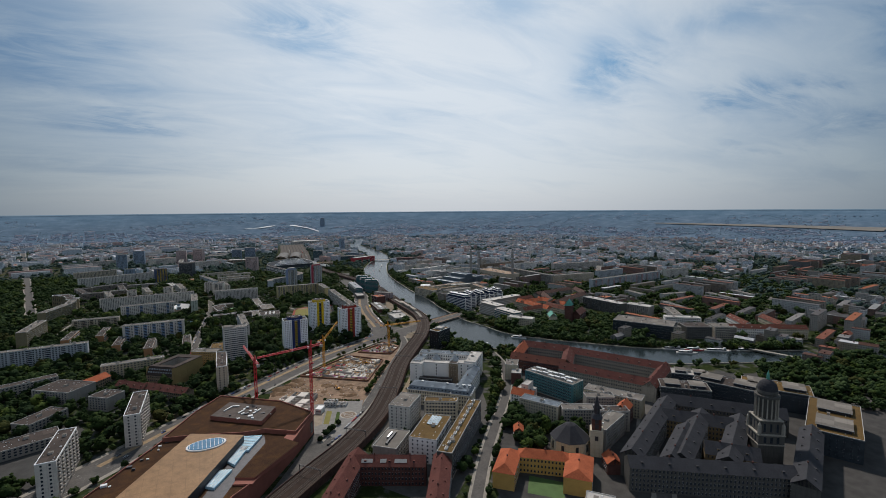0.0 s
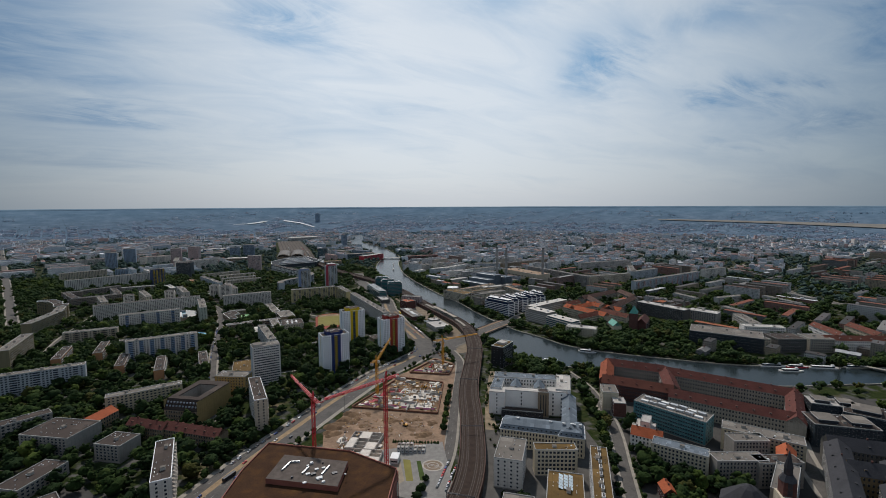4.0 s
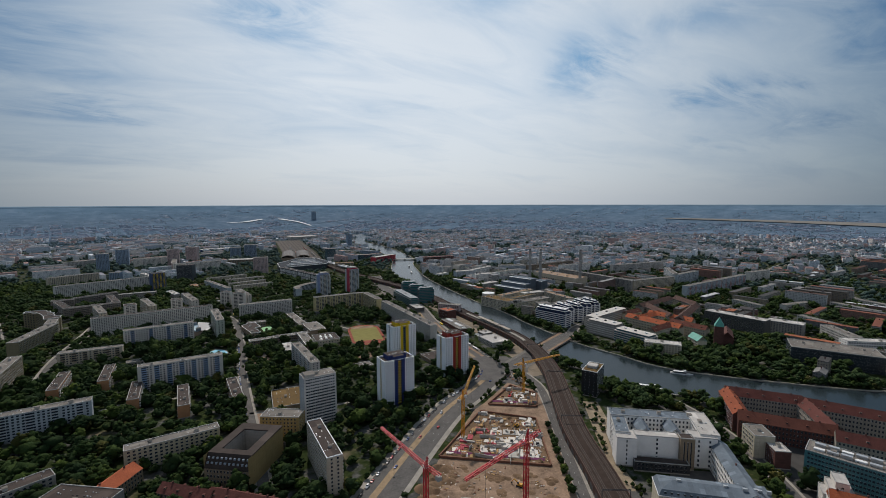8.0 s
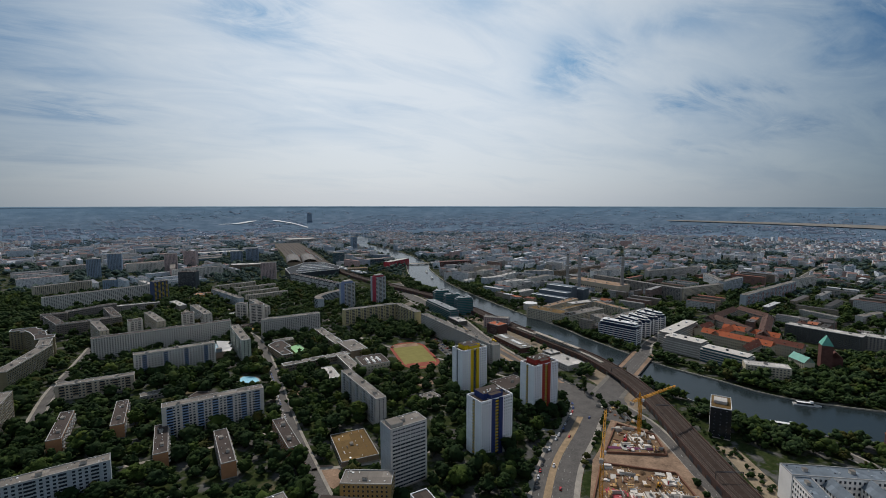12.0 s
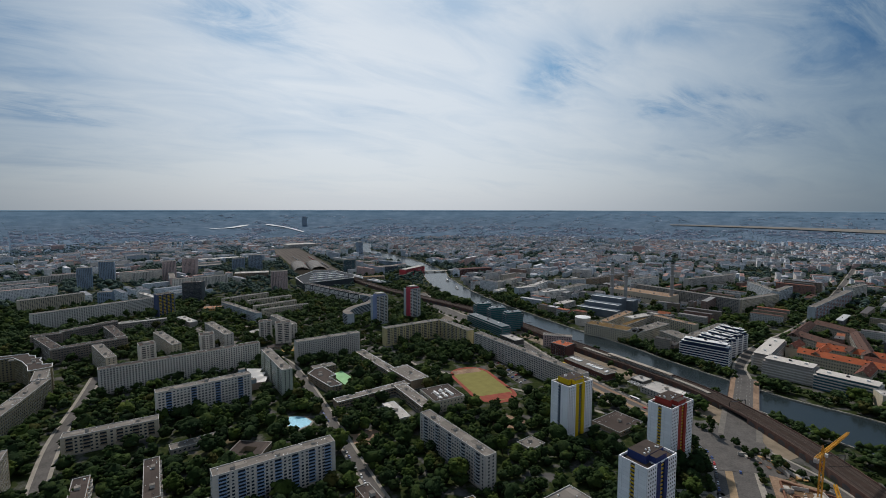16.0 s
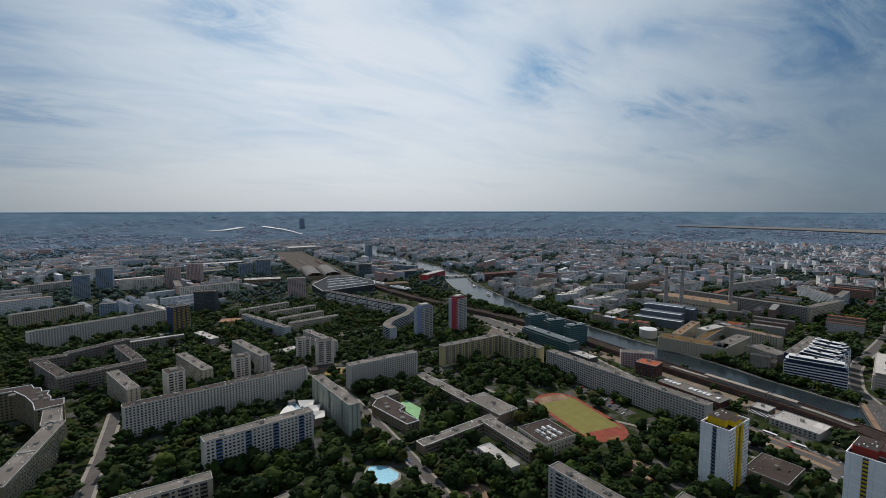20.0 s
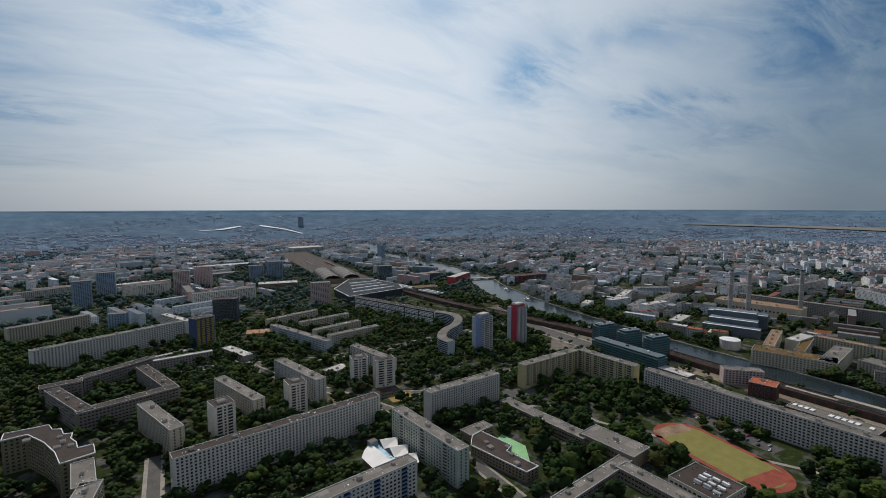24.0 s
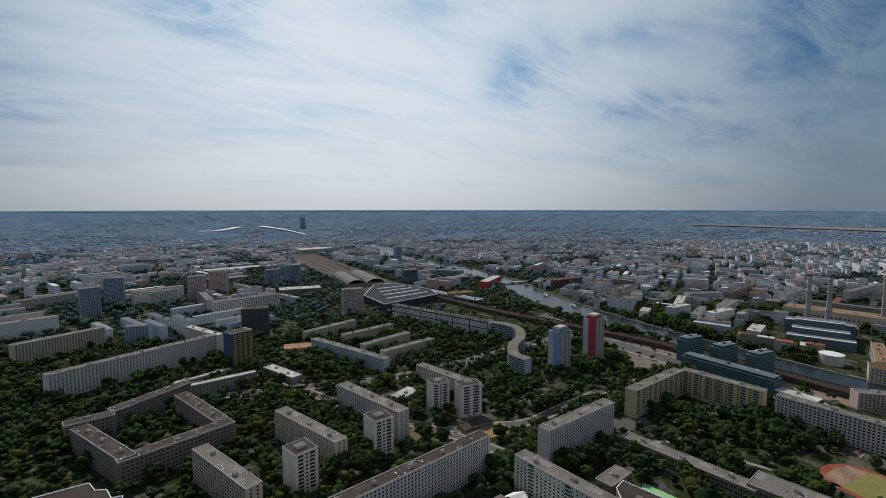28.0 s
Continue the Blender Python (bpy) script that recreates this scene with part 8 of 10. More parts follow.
for i, (u, v, L, W, h) in enumerate(((0.35, 0.25, 12, 8, 1.0), (0.68, 0.3, 10, 8, 1.3), (0.5, 0.6, 11, 7, 0.9))):
    foundation(*inside(PIT_B, u, v), -35, L, W, h, 30 + i)
for i, (u, v, L, W, h) in enumerate(((0.2, 0.35, 14, 8, 0.9), (0.6, 0.6, 12, 9, 1.2), (0.85, 0.25, 10, 7, 1.0))):
    foundation(*inside([(52, 524), (76, 556), (92, 546), (78, 508)], u, v), 50, L, W, h, 40 + i)
for i in range(190):
    poly = PIT_A if i < 110 else (PIT_B if i < 142 else (YARD_C if i < 166 else [(262, 712), (276, 676), (292, 720), (278, 740)]))
    x, y = inside(poly, rng.uniform(0.03, 0.97), rng.uniform(0.03, 0.97))
    clutter(i, x, y, rng.choice((-40, 50)) + rng.uniform(-14, 14))
for i in range(14):
    x, y = inside(PIT_A, rng.uniform(0.04, 0.5), rng.uniform(0.05, 0.6))
    b = thing("red_formwork", x, y, rng.choice((-42, 46)) + rng.uniform(-8, 8), "red coated formwork sheets laid on earth", "formwork", "site materials")
    for j in range(3):
        k = Kit()
        s = rng.uniform(2.0, 4.5)
        k.box(-s, -2.4 + j * 1.6, 0.42, s, -1.1 + j * 1.6, rng.uniform(0.7, 1.5))
        part("sheet", k, [REDFORM], b)
# loose rubble, planks and offcuts, too many to count
k = Kit()
for i in range(1500):
    poly = rng.choice((PIT_A, PIT_A, PIT_A, PIT_B, YARD_C, [(66, 568), (150, 503), (176, 550), (106, 604)], [(52, 524), (76, 556), (92, 546), (78, 508)]))
    x, y = inside(poly, rng.uniform(0.01, 0.99), rng.uniform(0.01, 0.99))
    if noise.noise((x * 0.07, y * 0.07, 1.0)) < -0.05:
        continue
    L, W, h, a = rng.uniform(0.5, 3.2), rng.uniform(0.15, 0.9), rng.uniform(0.15, 0.7), radians(rng.choice((-40, 50)) + rng.uniform(-25, 25))
    c, d = math.cos(a), math.sin(a)
    k.prism([(x + p * c - q * d, y + p * d + q * c) for p, q in ((-L / 2, -W / 2), (L / 2, -W / 2), (L / 2, W / 2), (-L / 2, W / 2))], 0.3, 0.42 + h, i % 4, i % 4)
tagged(new("site_debris", k.mesh("site_debris", [RUBBLE, TIMBER, FRESH, SHEET])), "scattered planks, rubble and offcuts on site ground", "debris", kind="stuff")
for p, q in ((PIT_A[0], PIT_A[1]), (PIT_B[0], PIT_B[1])):
    for i in range(3):
        a = Vector(p).lerp(Vector(q), 0.08 + i * 0.33)
        c = Vector(p).lerp(Vector(q), 0.3 + i * 0.33)
        mid2 = (a + c) / 2 + Vector((5, 7))
        b = thing("tarpaulin", mid2.x, mid2.y, math.degrees(math.atan2(q[1] - p[1], q[0] - p[0])), "long magenta tarpaulin over stacked materials", "tarpaulin", "site materials")
        k = Kit()
        k.gable(-(c - a).length / 2, -1.4, (c - a).length / 2, 1.4, 0.6, 1.9, 0, 0, 0.1)
        part("sheet", k, [TARP], b)
for i in range(22):
    x, y = inside([(66, 568), (150, 503), (176, 550), (106, 604)], rng.uniform(0.06, 0.94), rng.uniform(0.1, 0.9))
    b = thing("earth_heap", x, y, rng.uniform(0, 180), "spoil heap of dry sand on cleared ground", "earth heap", "spoil heaps")
    k = Kit()
    for j in range(6):
        k.cone(rng.uniform(-5, 5), rng.uniform(-3, 3), 0.2, rng.uniform(0.4, 1.3), rng.uniform(2, 4.5), 0.8, 10)
    part("mound", k, [EARTH if rng.random() < 0.6 else SAND], b)
for i in range(22):
    row, col, up = i % 2, (i // 2) % 7, i >= 14
    f = (col + 0.5) / 7
    x, y = 114 + 22 * f + row * 1.6, 506 - 13 * f + row * 2.7
    b = thing("site_container", x, y, 55, "pale grey site office container with one window", "container", "site containers", z=2.6 if up else 0.0)
    k = Kit()
    k.box(-3, -1.25, 0.36, 3, 1.25, 2.92, 0, 1)
    part("box", k, [plain("container_grey", (0.42, 0.43, 0.43), 0.6) if i % 3 else plain("container_white", (0.62, 0.62, 0.6), 0.6), ROOF_LIGHT if i % 5 else ROOF_GREY], b)
    k = Kit()
    k.box(-3.06, -0.7, 1.2, -2.98, 0.7, 2.2)
    part("window", k, [GLASS], b)
b = thing("site_office", 106, 492, 55, "large white site office box", "site office")
k = Kit()
k.box(-5, -3.5, 0.36, 5, 3.5, 5.4, 0, 1)
part("body", k, [plain("container_white", (0.62, 0.62, 0.6), 0.6), LINE], b)
k = Kit()
k.box(-5.06, -2.8, 2.0, -4.98, 2.8, 3.2)
part("window_band", k, [GLASS], b)
# red excavator in the small pit and one on the sand
for x, y, a, m in ((238, 678, 30, CRANE_RED), (140, 545, 120, CRANE_YEL), (200, 620, 200, CRANE_YEL)):
    b = thing("excavator", x, y, a, "tracked excavator with a bent digging arm", "excavator", "excavators", z=0.4)
    for s in (-1, 1):
        k = Kit()
        k.box(-2.2, s * 1.3 - 0.35, 0, 2.2, s * 1.3 + 0.35, 0.9)
        part("track", k, [plain("black_track", (0.03, 0.03, 0.03), 0.8)], b)
    k = Kit()
    k.box(-2.2, -1.3, 0.9, 1.4, 1.3, 2.2, bottom=True)
    upper = part("upper_body", k, [m], b)
    k = Kit()
    k.box(0.2, 0.2, 2.2, 1.6, 1.3, 3.4)
    part("cab", k, [GLASS], upper)
    k = Kit()
    k.beam((1.2, -0.4, 1.8), (4.4, -0.4, 4.6), 0.6)
    k.beam((4.4, -0.4, 4.6), (6.6, -0.4, 1.6), 0.45)
    arm = part("arm", k, [m], b)
    k = Kit()
    k.box(6.1, -1.0, 0.5, 7.2, 0.2, 1.6, bottom=True)
    part("bucket", k, [DARKMETAL], arm)
# half-built concrete shell at the near end
b = thing("concrete_shell", 93, 532, 52, "half-built concrete basement with open bays", "building shell", "site")
for i in range(6):
    k = Kit()
    k.box(-16 + i * 6, -14, 0.3, -15.5 + i * 6, 14, 4.5)
    part("cross_wall", k, [CONCRETE], b)
for y0 in (-14, -4, 6, 13.5):
    k = Kit()
    k.box(-16, y0, 0.3, 14.5, y0 + 0.5, 4.5)
    part("wall", k, [CONCRETE], b)
for x0, y0, x1, y1 in ((-15.5, -13.5, -4, -4.5), (2, -3.5, 14, 5.5), (-15.5, 6.5, 2, 13)):
    k = Kit()
    k.box(x0, y0, 4.5, x1, y1, 4.9)
    part("floor_slab", k, [FRESH], b)


b = thing("concrete_shell", 84, 505, 56, "half-built concrete ground floor with open bays", "building shell", "site")
for i in range(5):
    k = Kit()
    k.box(-12 + i * 6, -13, 0.3, -11.5 + i * 6, 13, 4.0)
    part("cross_wall", k, [FRESH], b)
for y0 in (-13, -3, 6, 12.5):
    k = Kit()
    k.box(-12, y0, 0.3, 12.5, y0 + 0.5, 4.0)
    part("wall", k, [CONCRETE], b)
for x0, y0, x1, y1 in ((-11.5, -12.5, 0, -3.5), (0.5, -2.5, 12, 5.5), (-11.5, 6.5, 5.5, 12)):
    k = Kit()
    k.box(x0, y0, 4.0, x1, y1, 4.4)
    part("floor_slab", k, [FRESH], b)
for x, y, r, h in ((80, 578, 9, 3.4), (90, 588, 8, 3.0), (101, 597, 7, 3.6), (72, 566, 7, 2.6), (96, 578, 6, 2.2), (150, 520, 6, 1.8), (166, 538, 5, 1.6)):
    hb = thing("spoil_mound", x, y, 0, "broad mound of dug brown earth", "earth heap", "spoil heaps")
    k = Kit()
    for j in range(7):
        k.cone(rng.uniform(-0.6, 0.6) * r, rng.uniform(-0.6, 0.6) * r, 0.2, h * rng.uniform(0.5, 1.0), r * rng.uniform(0.5, 0.9), r * 0.12, 12)
    part("mound", k, [EARTH], hb)


def lattice(k, a, b, w0, w1, n, m=0, bar=0.28):
    """A four-chord lattice from a to b."""
    a, b = Vector(a), Vector(b)
    q = (b - a).to_track_quat("Z", "Y")
    cor = ((-1, -1), (1, -1), (1, 1), (-1, 1))
    P = []
    for i in range(n + 1):
        t = i / n
        ww = (w0 + (w1 - w0) * t) / 2
        P.append([a.lerp(b, t) + q @ Vector((x * ww, y * ww, 0)) for x, y in cor])
    for j in range(4):
        k.beam(P[0][j], P[n][j], bar, m)
        for i in range(n):
            k.beam(P[i][j], P[i + 1][(j + 1) % 4] if i % 2 else P[i + 1][j - 1], bar * 0.6, m)


def crane(x, y, H, yaw, reach, back, rise, paint, label):
    b = thing("tower_crane", x, y, yaw, label, "crane", "tower cranes")
    k = Kit()
    k.box(-3, -3, 0, 3, 3, 1.4)
    part("footing", k, [CONCRETE], b)
    k = Kit()
    lattice(k, (0, 0, 1.4), (0, 0, H), 2.2, 2.2, int(H / 2.6), 0, 0.4)
    part("mast", k, [paint], b, "painted lattice mast")
    k = Kit()
    lattice(k, (1.5, 0, H + 1.5), (reach, 0, H + 1.5 + rise), 1.8, 1.2, int(reach / 2.4), 0, 0.36)
    jib = part("jib", k, [paint], b, "painted lattice jib")
    k = Kit()
    lattice(k, (-1.5, 0, H + 1.5), (-back, 0, H + 1.5), 1.8, 1.8, int(back / 2.4), 0, 0.36)
    rear = part("counter_jib", k, [paint], b)
    k = Kit()
    k.box(-back, -1.4, H - 1.6, -back + 3, 1.4, H + 1.0)
    part("counterweight", k, [CONCRETE], rear)
    k = Kit()
    k.box(0.4, -2.6, H - 1.0, 2.4, -0.9, H + 1.4)
    part("cab", k, [LINE], b)
    k = Kit()
    lattice(k, (0, 0, H), (-1.5, 0, H + 8), 1.6, 0.6, 4, 0, 0.32)
    part("top_mast", k, [paint], b)
    for p in ((reach * 0.66, 0, H + 2.6 + rise * 0.66), (-back + 1, 0, H + 2.4)):
        k = Kit()
        k.beam((-1.5, 0, H + 8), p, 0.18)
        part("tie", k, [DARKMETAL], b)
    k = Kit()
    k.beam((reach * 0.7, 0, H + 1 + rise * 0.7), (reach * 0.7, 0, H * 0.6), 0.12)
    k.box(reach * 0.7 - 0.5, -0.4, H * 0.6 - 1.2, reach * 0.7 + 0.5, 0.4, H * 0.6)
    part("hook", k, [DARKMETAL], jib)


crane(45, 521, 57, 98, 52, 14, 4, CRANE_RED, "red tower crane with a long level jib")
crane(97, 489, 74, 195, 56, 14, 0, CRANE_RED, "tall red tower crane with a level jib")
crane(143, 629, 40, 35, 30, 11, 18, CRANE_YEL, "orange tower crane with a raised jib over the pit")
crane(257, 677, 35, 0, 56, 14, 0, CRANE_YEL, "orange tower crane near the viaduct")

# green strip and oval plaza south of the site
b = thing("oval_plaza", 131, 470, 40, "small oval plaza with curved pale paths", "plaza", kind="structure")
for name, r0, r1, m in (("outer_path", 8.6, 7.2, LINE), ("inner_path", 4.6, 3.9, LINE)):
    k = Kit()
    tt = np.linspace(0, 2 * math.pi, 29)
    for t0, t1 in zip(tt, tt[1:]):
        k.face([(r0 * math.cos(t0), r0 * 1.1 * math.sin(t0), 0.44), (r0 * math.cos(t1), r0 * 1.1 * math.sin(t1), 0.44), (r1 * math.cos(t1), r1 * 1.1 * math.sin(t1), 0.44), (r1 * math.cos(t0), r1 * 1.1 * math.sin(t0), 0.44)])
    part(name, k, [plain("pale_concrete_path", (0.36, 0.33, 0.29), 0.9, 0.2)], b)
k = Kit()
k.face([(8.3 * math.cos(t), 9.1 * math.sin(t), 0.40) for t in np.linspace(0, 2 * math.pi, 25)[:-1]])
part("bed", k, [plain("brown_gravel_bed", (0.20, 0.15, 0.11), 0.95, 0.3, 0.2)], b)
for q in (-0.8, 0.8):
    k = Kit()
    k.box(q - 0.3, -8.8, 0.40, q + 0.3, 8.8, 0.5)
    part("cross_path", k, [plain("pale_concrete_path", (0.36, 0.33, 0.29), 0.9, 0.2)], b)
for poly, m, lab in (([(113, 491), (118, 487), (107, 458), (102, 461)], TURF, "dry grass strip in the paving"), ([(122, 483), (125, 481), (116, 454), (112, 456)], plain("hedge_green", (0.05, 0.075, 0.02), 0.95), "planted green strip in the paving"), ([(98, 486), (110, 490), (101, 462), (93, 459)], plain("tan_plaza_paving", (0.27, 0.225, 0.17), 0.9, 0.25, 0.2), "tan paving field beside the site")):
    patch("planting_strip", poly, 0.42, m, lab, "planting strip")
for i in range(16):
    f = (i + 0.5) / 16
    b = thing("shrub", 116 + 37 * f, 523 - 24 * f, i * 37, "small dark shrub along the site fence", "shrub", "shrubs", z=0.3)
    k = Kit()
    for j in range(4):
        k.cone(rng.uniform(-0.8, 0.8), rng.uniform(-0.8, 0.8), 0.0, rng.uniform(1.2, 2.4), rng.uniform(0.7, 1.2), 0.35, 7)
    part("foliage", k, [plain("shrub_leaves", (0.04, 0.06, 0.02), 0.95, 0.4, 0.8)], b)

# ---- cars ----
CAR_PAINT = [plain("car_" + n, c, 0.3, 0.05) for n, c in (("white", (0.7, 0.7, 0.7)), ("silver", (0.42, 0.43, 0.45)), ("black", (0.02, 0.02, 0.022)), ("grey", (0.13, 0.14, 0.15)), ("blue", (0.04, 0.08, 0.25)), ("red", (0.42, 0.03, 0.03)))]
TYRE = plain("tyre", (0.02, 0.02, 0.02), 0.9)


def make_car(paint, tall=0.0, name="car", lab=""):
    """Body with bevelled shoulders, glazed cabin, four wheels, lamps."""
    b = thing(name, 0, 0, 0, lab, "car" if not tall else "van", "vehicles")
    k = Kit()
    prof = [(-2.15, 0.35), (2.1, 0.35), (2.2, 0.6), (2.1, 0.85), (0.95, 0.95 + tall), (-2.0, 0.98 + tall), (-2.2, 0.75)]
    for s in (-1, 1):
        k.face([(x, s * 0.85, z) for x, z in prof][::-s])
    for p, q in zip(prof, prof[1:] + prof[:1]):
        k.face([(p[0], -0.85, p[1]), (p[0], 0.85, p[1]), (q[0], 0.85, q[1]), (q[0], -0.85, q[1])])
    part("body", k, [paint], b)
    k = Kit()
    h = 1.45 + tall * 1.2
    base, top = [(-1.9, -0.8), (0.9, -0.8), (0.9, 0.8), (-1.9, 0.8)], [(-1.5, -0.62), (0.25, -0.62), (0.25, 0.62), (-1.5, 0.62)]
    for i in range(4):
        j = (i + 1) % 4
        k.face([(*base[i], 0.95 + tall), (*base[j], 0.95 + tall), (*top[j], h), (*top[i], h)], 0)
    k.face([(*p, h) for p in top], 1)
    part("cabin", k, [GLASS, paint], b)
    k = Kit()
    for i in range(10):
        a0, a1 = 2 * math.pi * i / 10, 2 * math.pi * (i + 1) / 10
        k.face([(0.33 * math.cos(a), y, 0.33 + 0.33 * math.sin(a)) for a, y in ((a0, -0.1), (a1, -0.1), (a1, 0.1), (a0, 0.1))])
    for y in (-0.1, 0.1):
        k.face([(0.33 * math.cos(a), y, 0.33 + 0.33 * math.sin(a)) for a in np.linspace(0, 2 * math.pi, 11)[:-1]], 0)
    wm = k.mesh("wheel", [TYRE])
    for x in (-1.35, 1.35):
        for y in (-0.82, 0.82):
            part("wheel", wm, None, b).matrix_basis = pose(x, y, 0)
    return b


CARS = [make_car(m, 0.0, "car", lab) for m, lab in zip(CAR_PAINT, ("white hatchback car on asphalt", "silver saloon car on asphalt", "black saloon car on asphalt", "grey hatchback car on asphalt", "blue compact car on asphalt", "red compact car on asphalt"))]
CARS.append(make_car(CAR_PAINT[0], 0.75, "van", "white delivery van on asphalt"))
spots = []


def along(pts, off, step, a=0, z=None, chance=0.6, turn=0.0):
    e, d = sides(pts, off), 0.0
    rng2 = random.Random(len(pts) * 31 + int(off * 10))
    for p, q in zip(e, e[1:]):
        L = math.hypot(q[0] - p[0], q[1] - p[1])
        while d < L:
            if rng2.random() < chance:
                t = d / L
                spots.append((p[0] + (q[0] - p[0]) * t, p[1] + (q[1] - p[1]) * t, math.degrees(math.atan2(q[1] - p[1], q[0] - p[0])) + turn + (180 if off > 0 else 0)))
            d += step * rng2.uniform(0.8, 1.6)
        d -= L


def cut(pts, y0, y1):
    return [p for p in pts if y0 < p[1] < y1]


along(cut(MAIN, 520, 760), 13.2, 8, chance=0.75)
along(cut(MAIN, 480, 1300), 4, 46)
along(cut(MAIN, 480, 1300), -5, 52)
along(cut(MAIN, 780, 1200), 12.5, 9, chance=0.6)
along(cut(EAST, 780, 1330), 3.4, 8, chance=0.7)
along(cut(EAST, 780, 1280), -3.4, 9, chance=0.5)
along(cut(MAIN, 590, 745), -13.2, 12, chance=0.6)
spots += [(340 + 5.2 * i - (i % 3), 1272 + 5.5 * i + (i % 4), 40 + (i * 37) % 15) for i in range(13)]
along(BACK, 3.6, 7, chance=0.8)
along(BACK, -3.6, 7, chance=0.7)
along(cut(RAILSIDE, 430, 720), 3.2, 8, chance=0.7)
along(cut(LITTEN, 260, 560), 3.8, 14)
along(cut(WEST, 1000, 1280), 3.2, 9)
for x, y in ((150, 790), (144, 797), (138, 804), (132, 811)):
    spots += [(x + i * 3.0 - 20, y + i * 0.3, 85) for i in range(9) if (i * 7 + int(x)) % 4]
for i in range(8):
    spots.append((278 + i * 1.6, 470 + i * 4, 140))
rng = random.Random(5)
along(cut(MAIN, 520, 700), -13.0, 7, chance=0.5)
for i in range(9):
    spots.append((236 + i * 2.6, 520 + i * 3.4, -40))
    spots.append((345 + i * 1.8, 530 + i * 4.2, -60))
lots = []
for x, y, L, yaw in ((246, 1010, 86, 78), (120, 1300, 66, 0), (-40, 1330, 36, 60)):
    c, d = math.cos(radians(yaw)), math.sin(radians(yaw))
    for i in range(int(L / 5)):
        q = (-4.5 if i % 2 else 4.5) + rng.uniform(-0.4, 0.4)
        p = -L / 2 + 2.5 + i * 5
        lots.append((x + p * c - q * d, y + p * d + q * c, yaw + 90))
for i in range(11):
    lots.append((146 - 26 * i / 10, 469 - 27 * i / 10, 46))
    lots.append((147 - 23 * i / 10, 459 - 24 * i / 10, 46))
for i in range(4):
    lots.append((110 - 4.4 * i, 428 - 3.6 * i, 40))
spots = lots[:68] + spots
for i, (x, y, a) in enumerate(spots[:165]):
    proto = CARS[i] if i < len(CARS) else rng.choice(CARS)
    m = pose(x, y, 0.12, 0, 0, a + rng.uniform(-3, 3))
    if i < len(CARS):
        proto.matrix_basis = m
    else:
        copy_thing(proto, m)

# trams and buses on the avenue
for x, y, a, lab, col in ((256, 765, 62, "white city bus on the avenue", LINE), (302, 838, 86, "white coach on the avenue", LINE), (306, 862, 86, "white coach on the avenue", LINE), (330, 985, 80, "yellow city bus on the avenue", YELLOW), (-20, 536, 40, "dark coach parked on the avenue", DARKMETAL)):
    b = thing("bus", x, y, a, lab, "bus", "vehicles")
    k = Kit()
    k.box(-6, -1.25, 0.5, 6, 1.25, 3.1, 0, 0, True)
    part("body", k, [col], b)
    for s in (-1, 1):
        k = Kit()
        k.box(-5.7, s * 1.27 - 0.03, 1.5, 5.7, s * 1.27 + 0.03, 2.6)
        part("window_band", k, [GLASS], b)
    for q in (-3.6, 3.6):
        for s in (-1, 1):
            k = Kit()
            k.box(q - 0.5, s * 1.15 - 0.15, 0.1, q + 0.5, s * 1.15 + 0.15, 1.1)
            part("wheel", k, [TYRE], b)

# excursion boats moored on the far bank
for x, y, L, a, m in ((640, 452, 34, -35, RENDERW), (664, 434, 28, -35, CRANE_RED), (690, 414, 38, -38, RENDERW), (728, 394, 30, -30, RENDERW), (395, 612, 30, -55, LINE), (640, 430, 30, -35, RENDERW), (470, 620, 26, -52, LINE), (566, 1570, 26, 70, RENDERW), (618, 1690, 30, 66, RENDERW)):
    b = thing("excursion_boat", x, y, a, "long white excursion boat moored at the quay" if m is not CRANE_RED else "red and white excursion boat at the quay", "boat", "boats", z=0.15)
    k = Kit()
    k.prism([(-L / 2, -2.6), (L / 2 - 5, -2.8), (L / 2, 0), (L / 2 - 5, 2.8), (-L / 2, 2.6)], 0, 1.4, 0, 1)
    part("hull", k, [m, ROOF_LIGHT], b)
    k = Kit()
    k.box(-L / 2 + 3, -2.1, 1.4, L / 2 - 8, 2.1, 3.4, 0, 1)
    part("saloon", k, [GLASS, LINE], b)
    k = Kit()
    k.box(L / 2 - 11, -1.4, 3.4, L / 2 - 8, 1.4, 5.2, 0, 1)
    part("wheelhouse", k, [LINE, LINE], b)

# ---- trees ----
def leaves(name, stops):
    w = Nodes(name)
    isl = w.n("ShaderNodeNewGeometry").outputs["Random Per Island"]
    c = w.ramp(isl, stops)
    c = w.mix(0.75, c, w.ramp(w.noise(0.075, 3), [(0.32, (0.42, 0.5, 0.42)), (0.55, (0.9, 0.95, 0.9)), (0.72, (1.5, 1.25, 0.9))]), "MULTIPLY")
    c = w.mix(0.5, c, w.ramp(w.noise(1.2, 3), [(0.3, (0.35, 0.4, 0.3)), (0.7, (1.0, 1.0, 1.0))]), "MULTIPLY")
    leafy = w.math("ADD", w.noise(0.9, 4, 0.7), w.math("MULTIPLY", w.noise(2.6, 3, 0.6), 0.5))
    return w.done(c, 0.95, 0.0, leafy, 1.6, gloss=0.06)


LEAF = leaves("lime_tree_leaves", [(0.0, (0.024, 0.043, 0.014)), (0.6, (0.036, 0.058, 0.018)), (1.0, (0.052, 0.076, 0.023))])
DARKLEAF = leaves("chestnut_leaves", [(0.0, (0.018, 0.033, 0.014)), (0.6, (0.026, 0.044, 0.017)), (1.0, (0.036, 0.056, 0.020))])
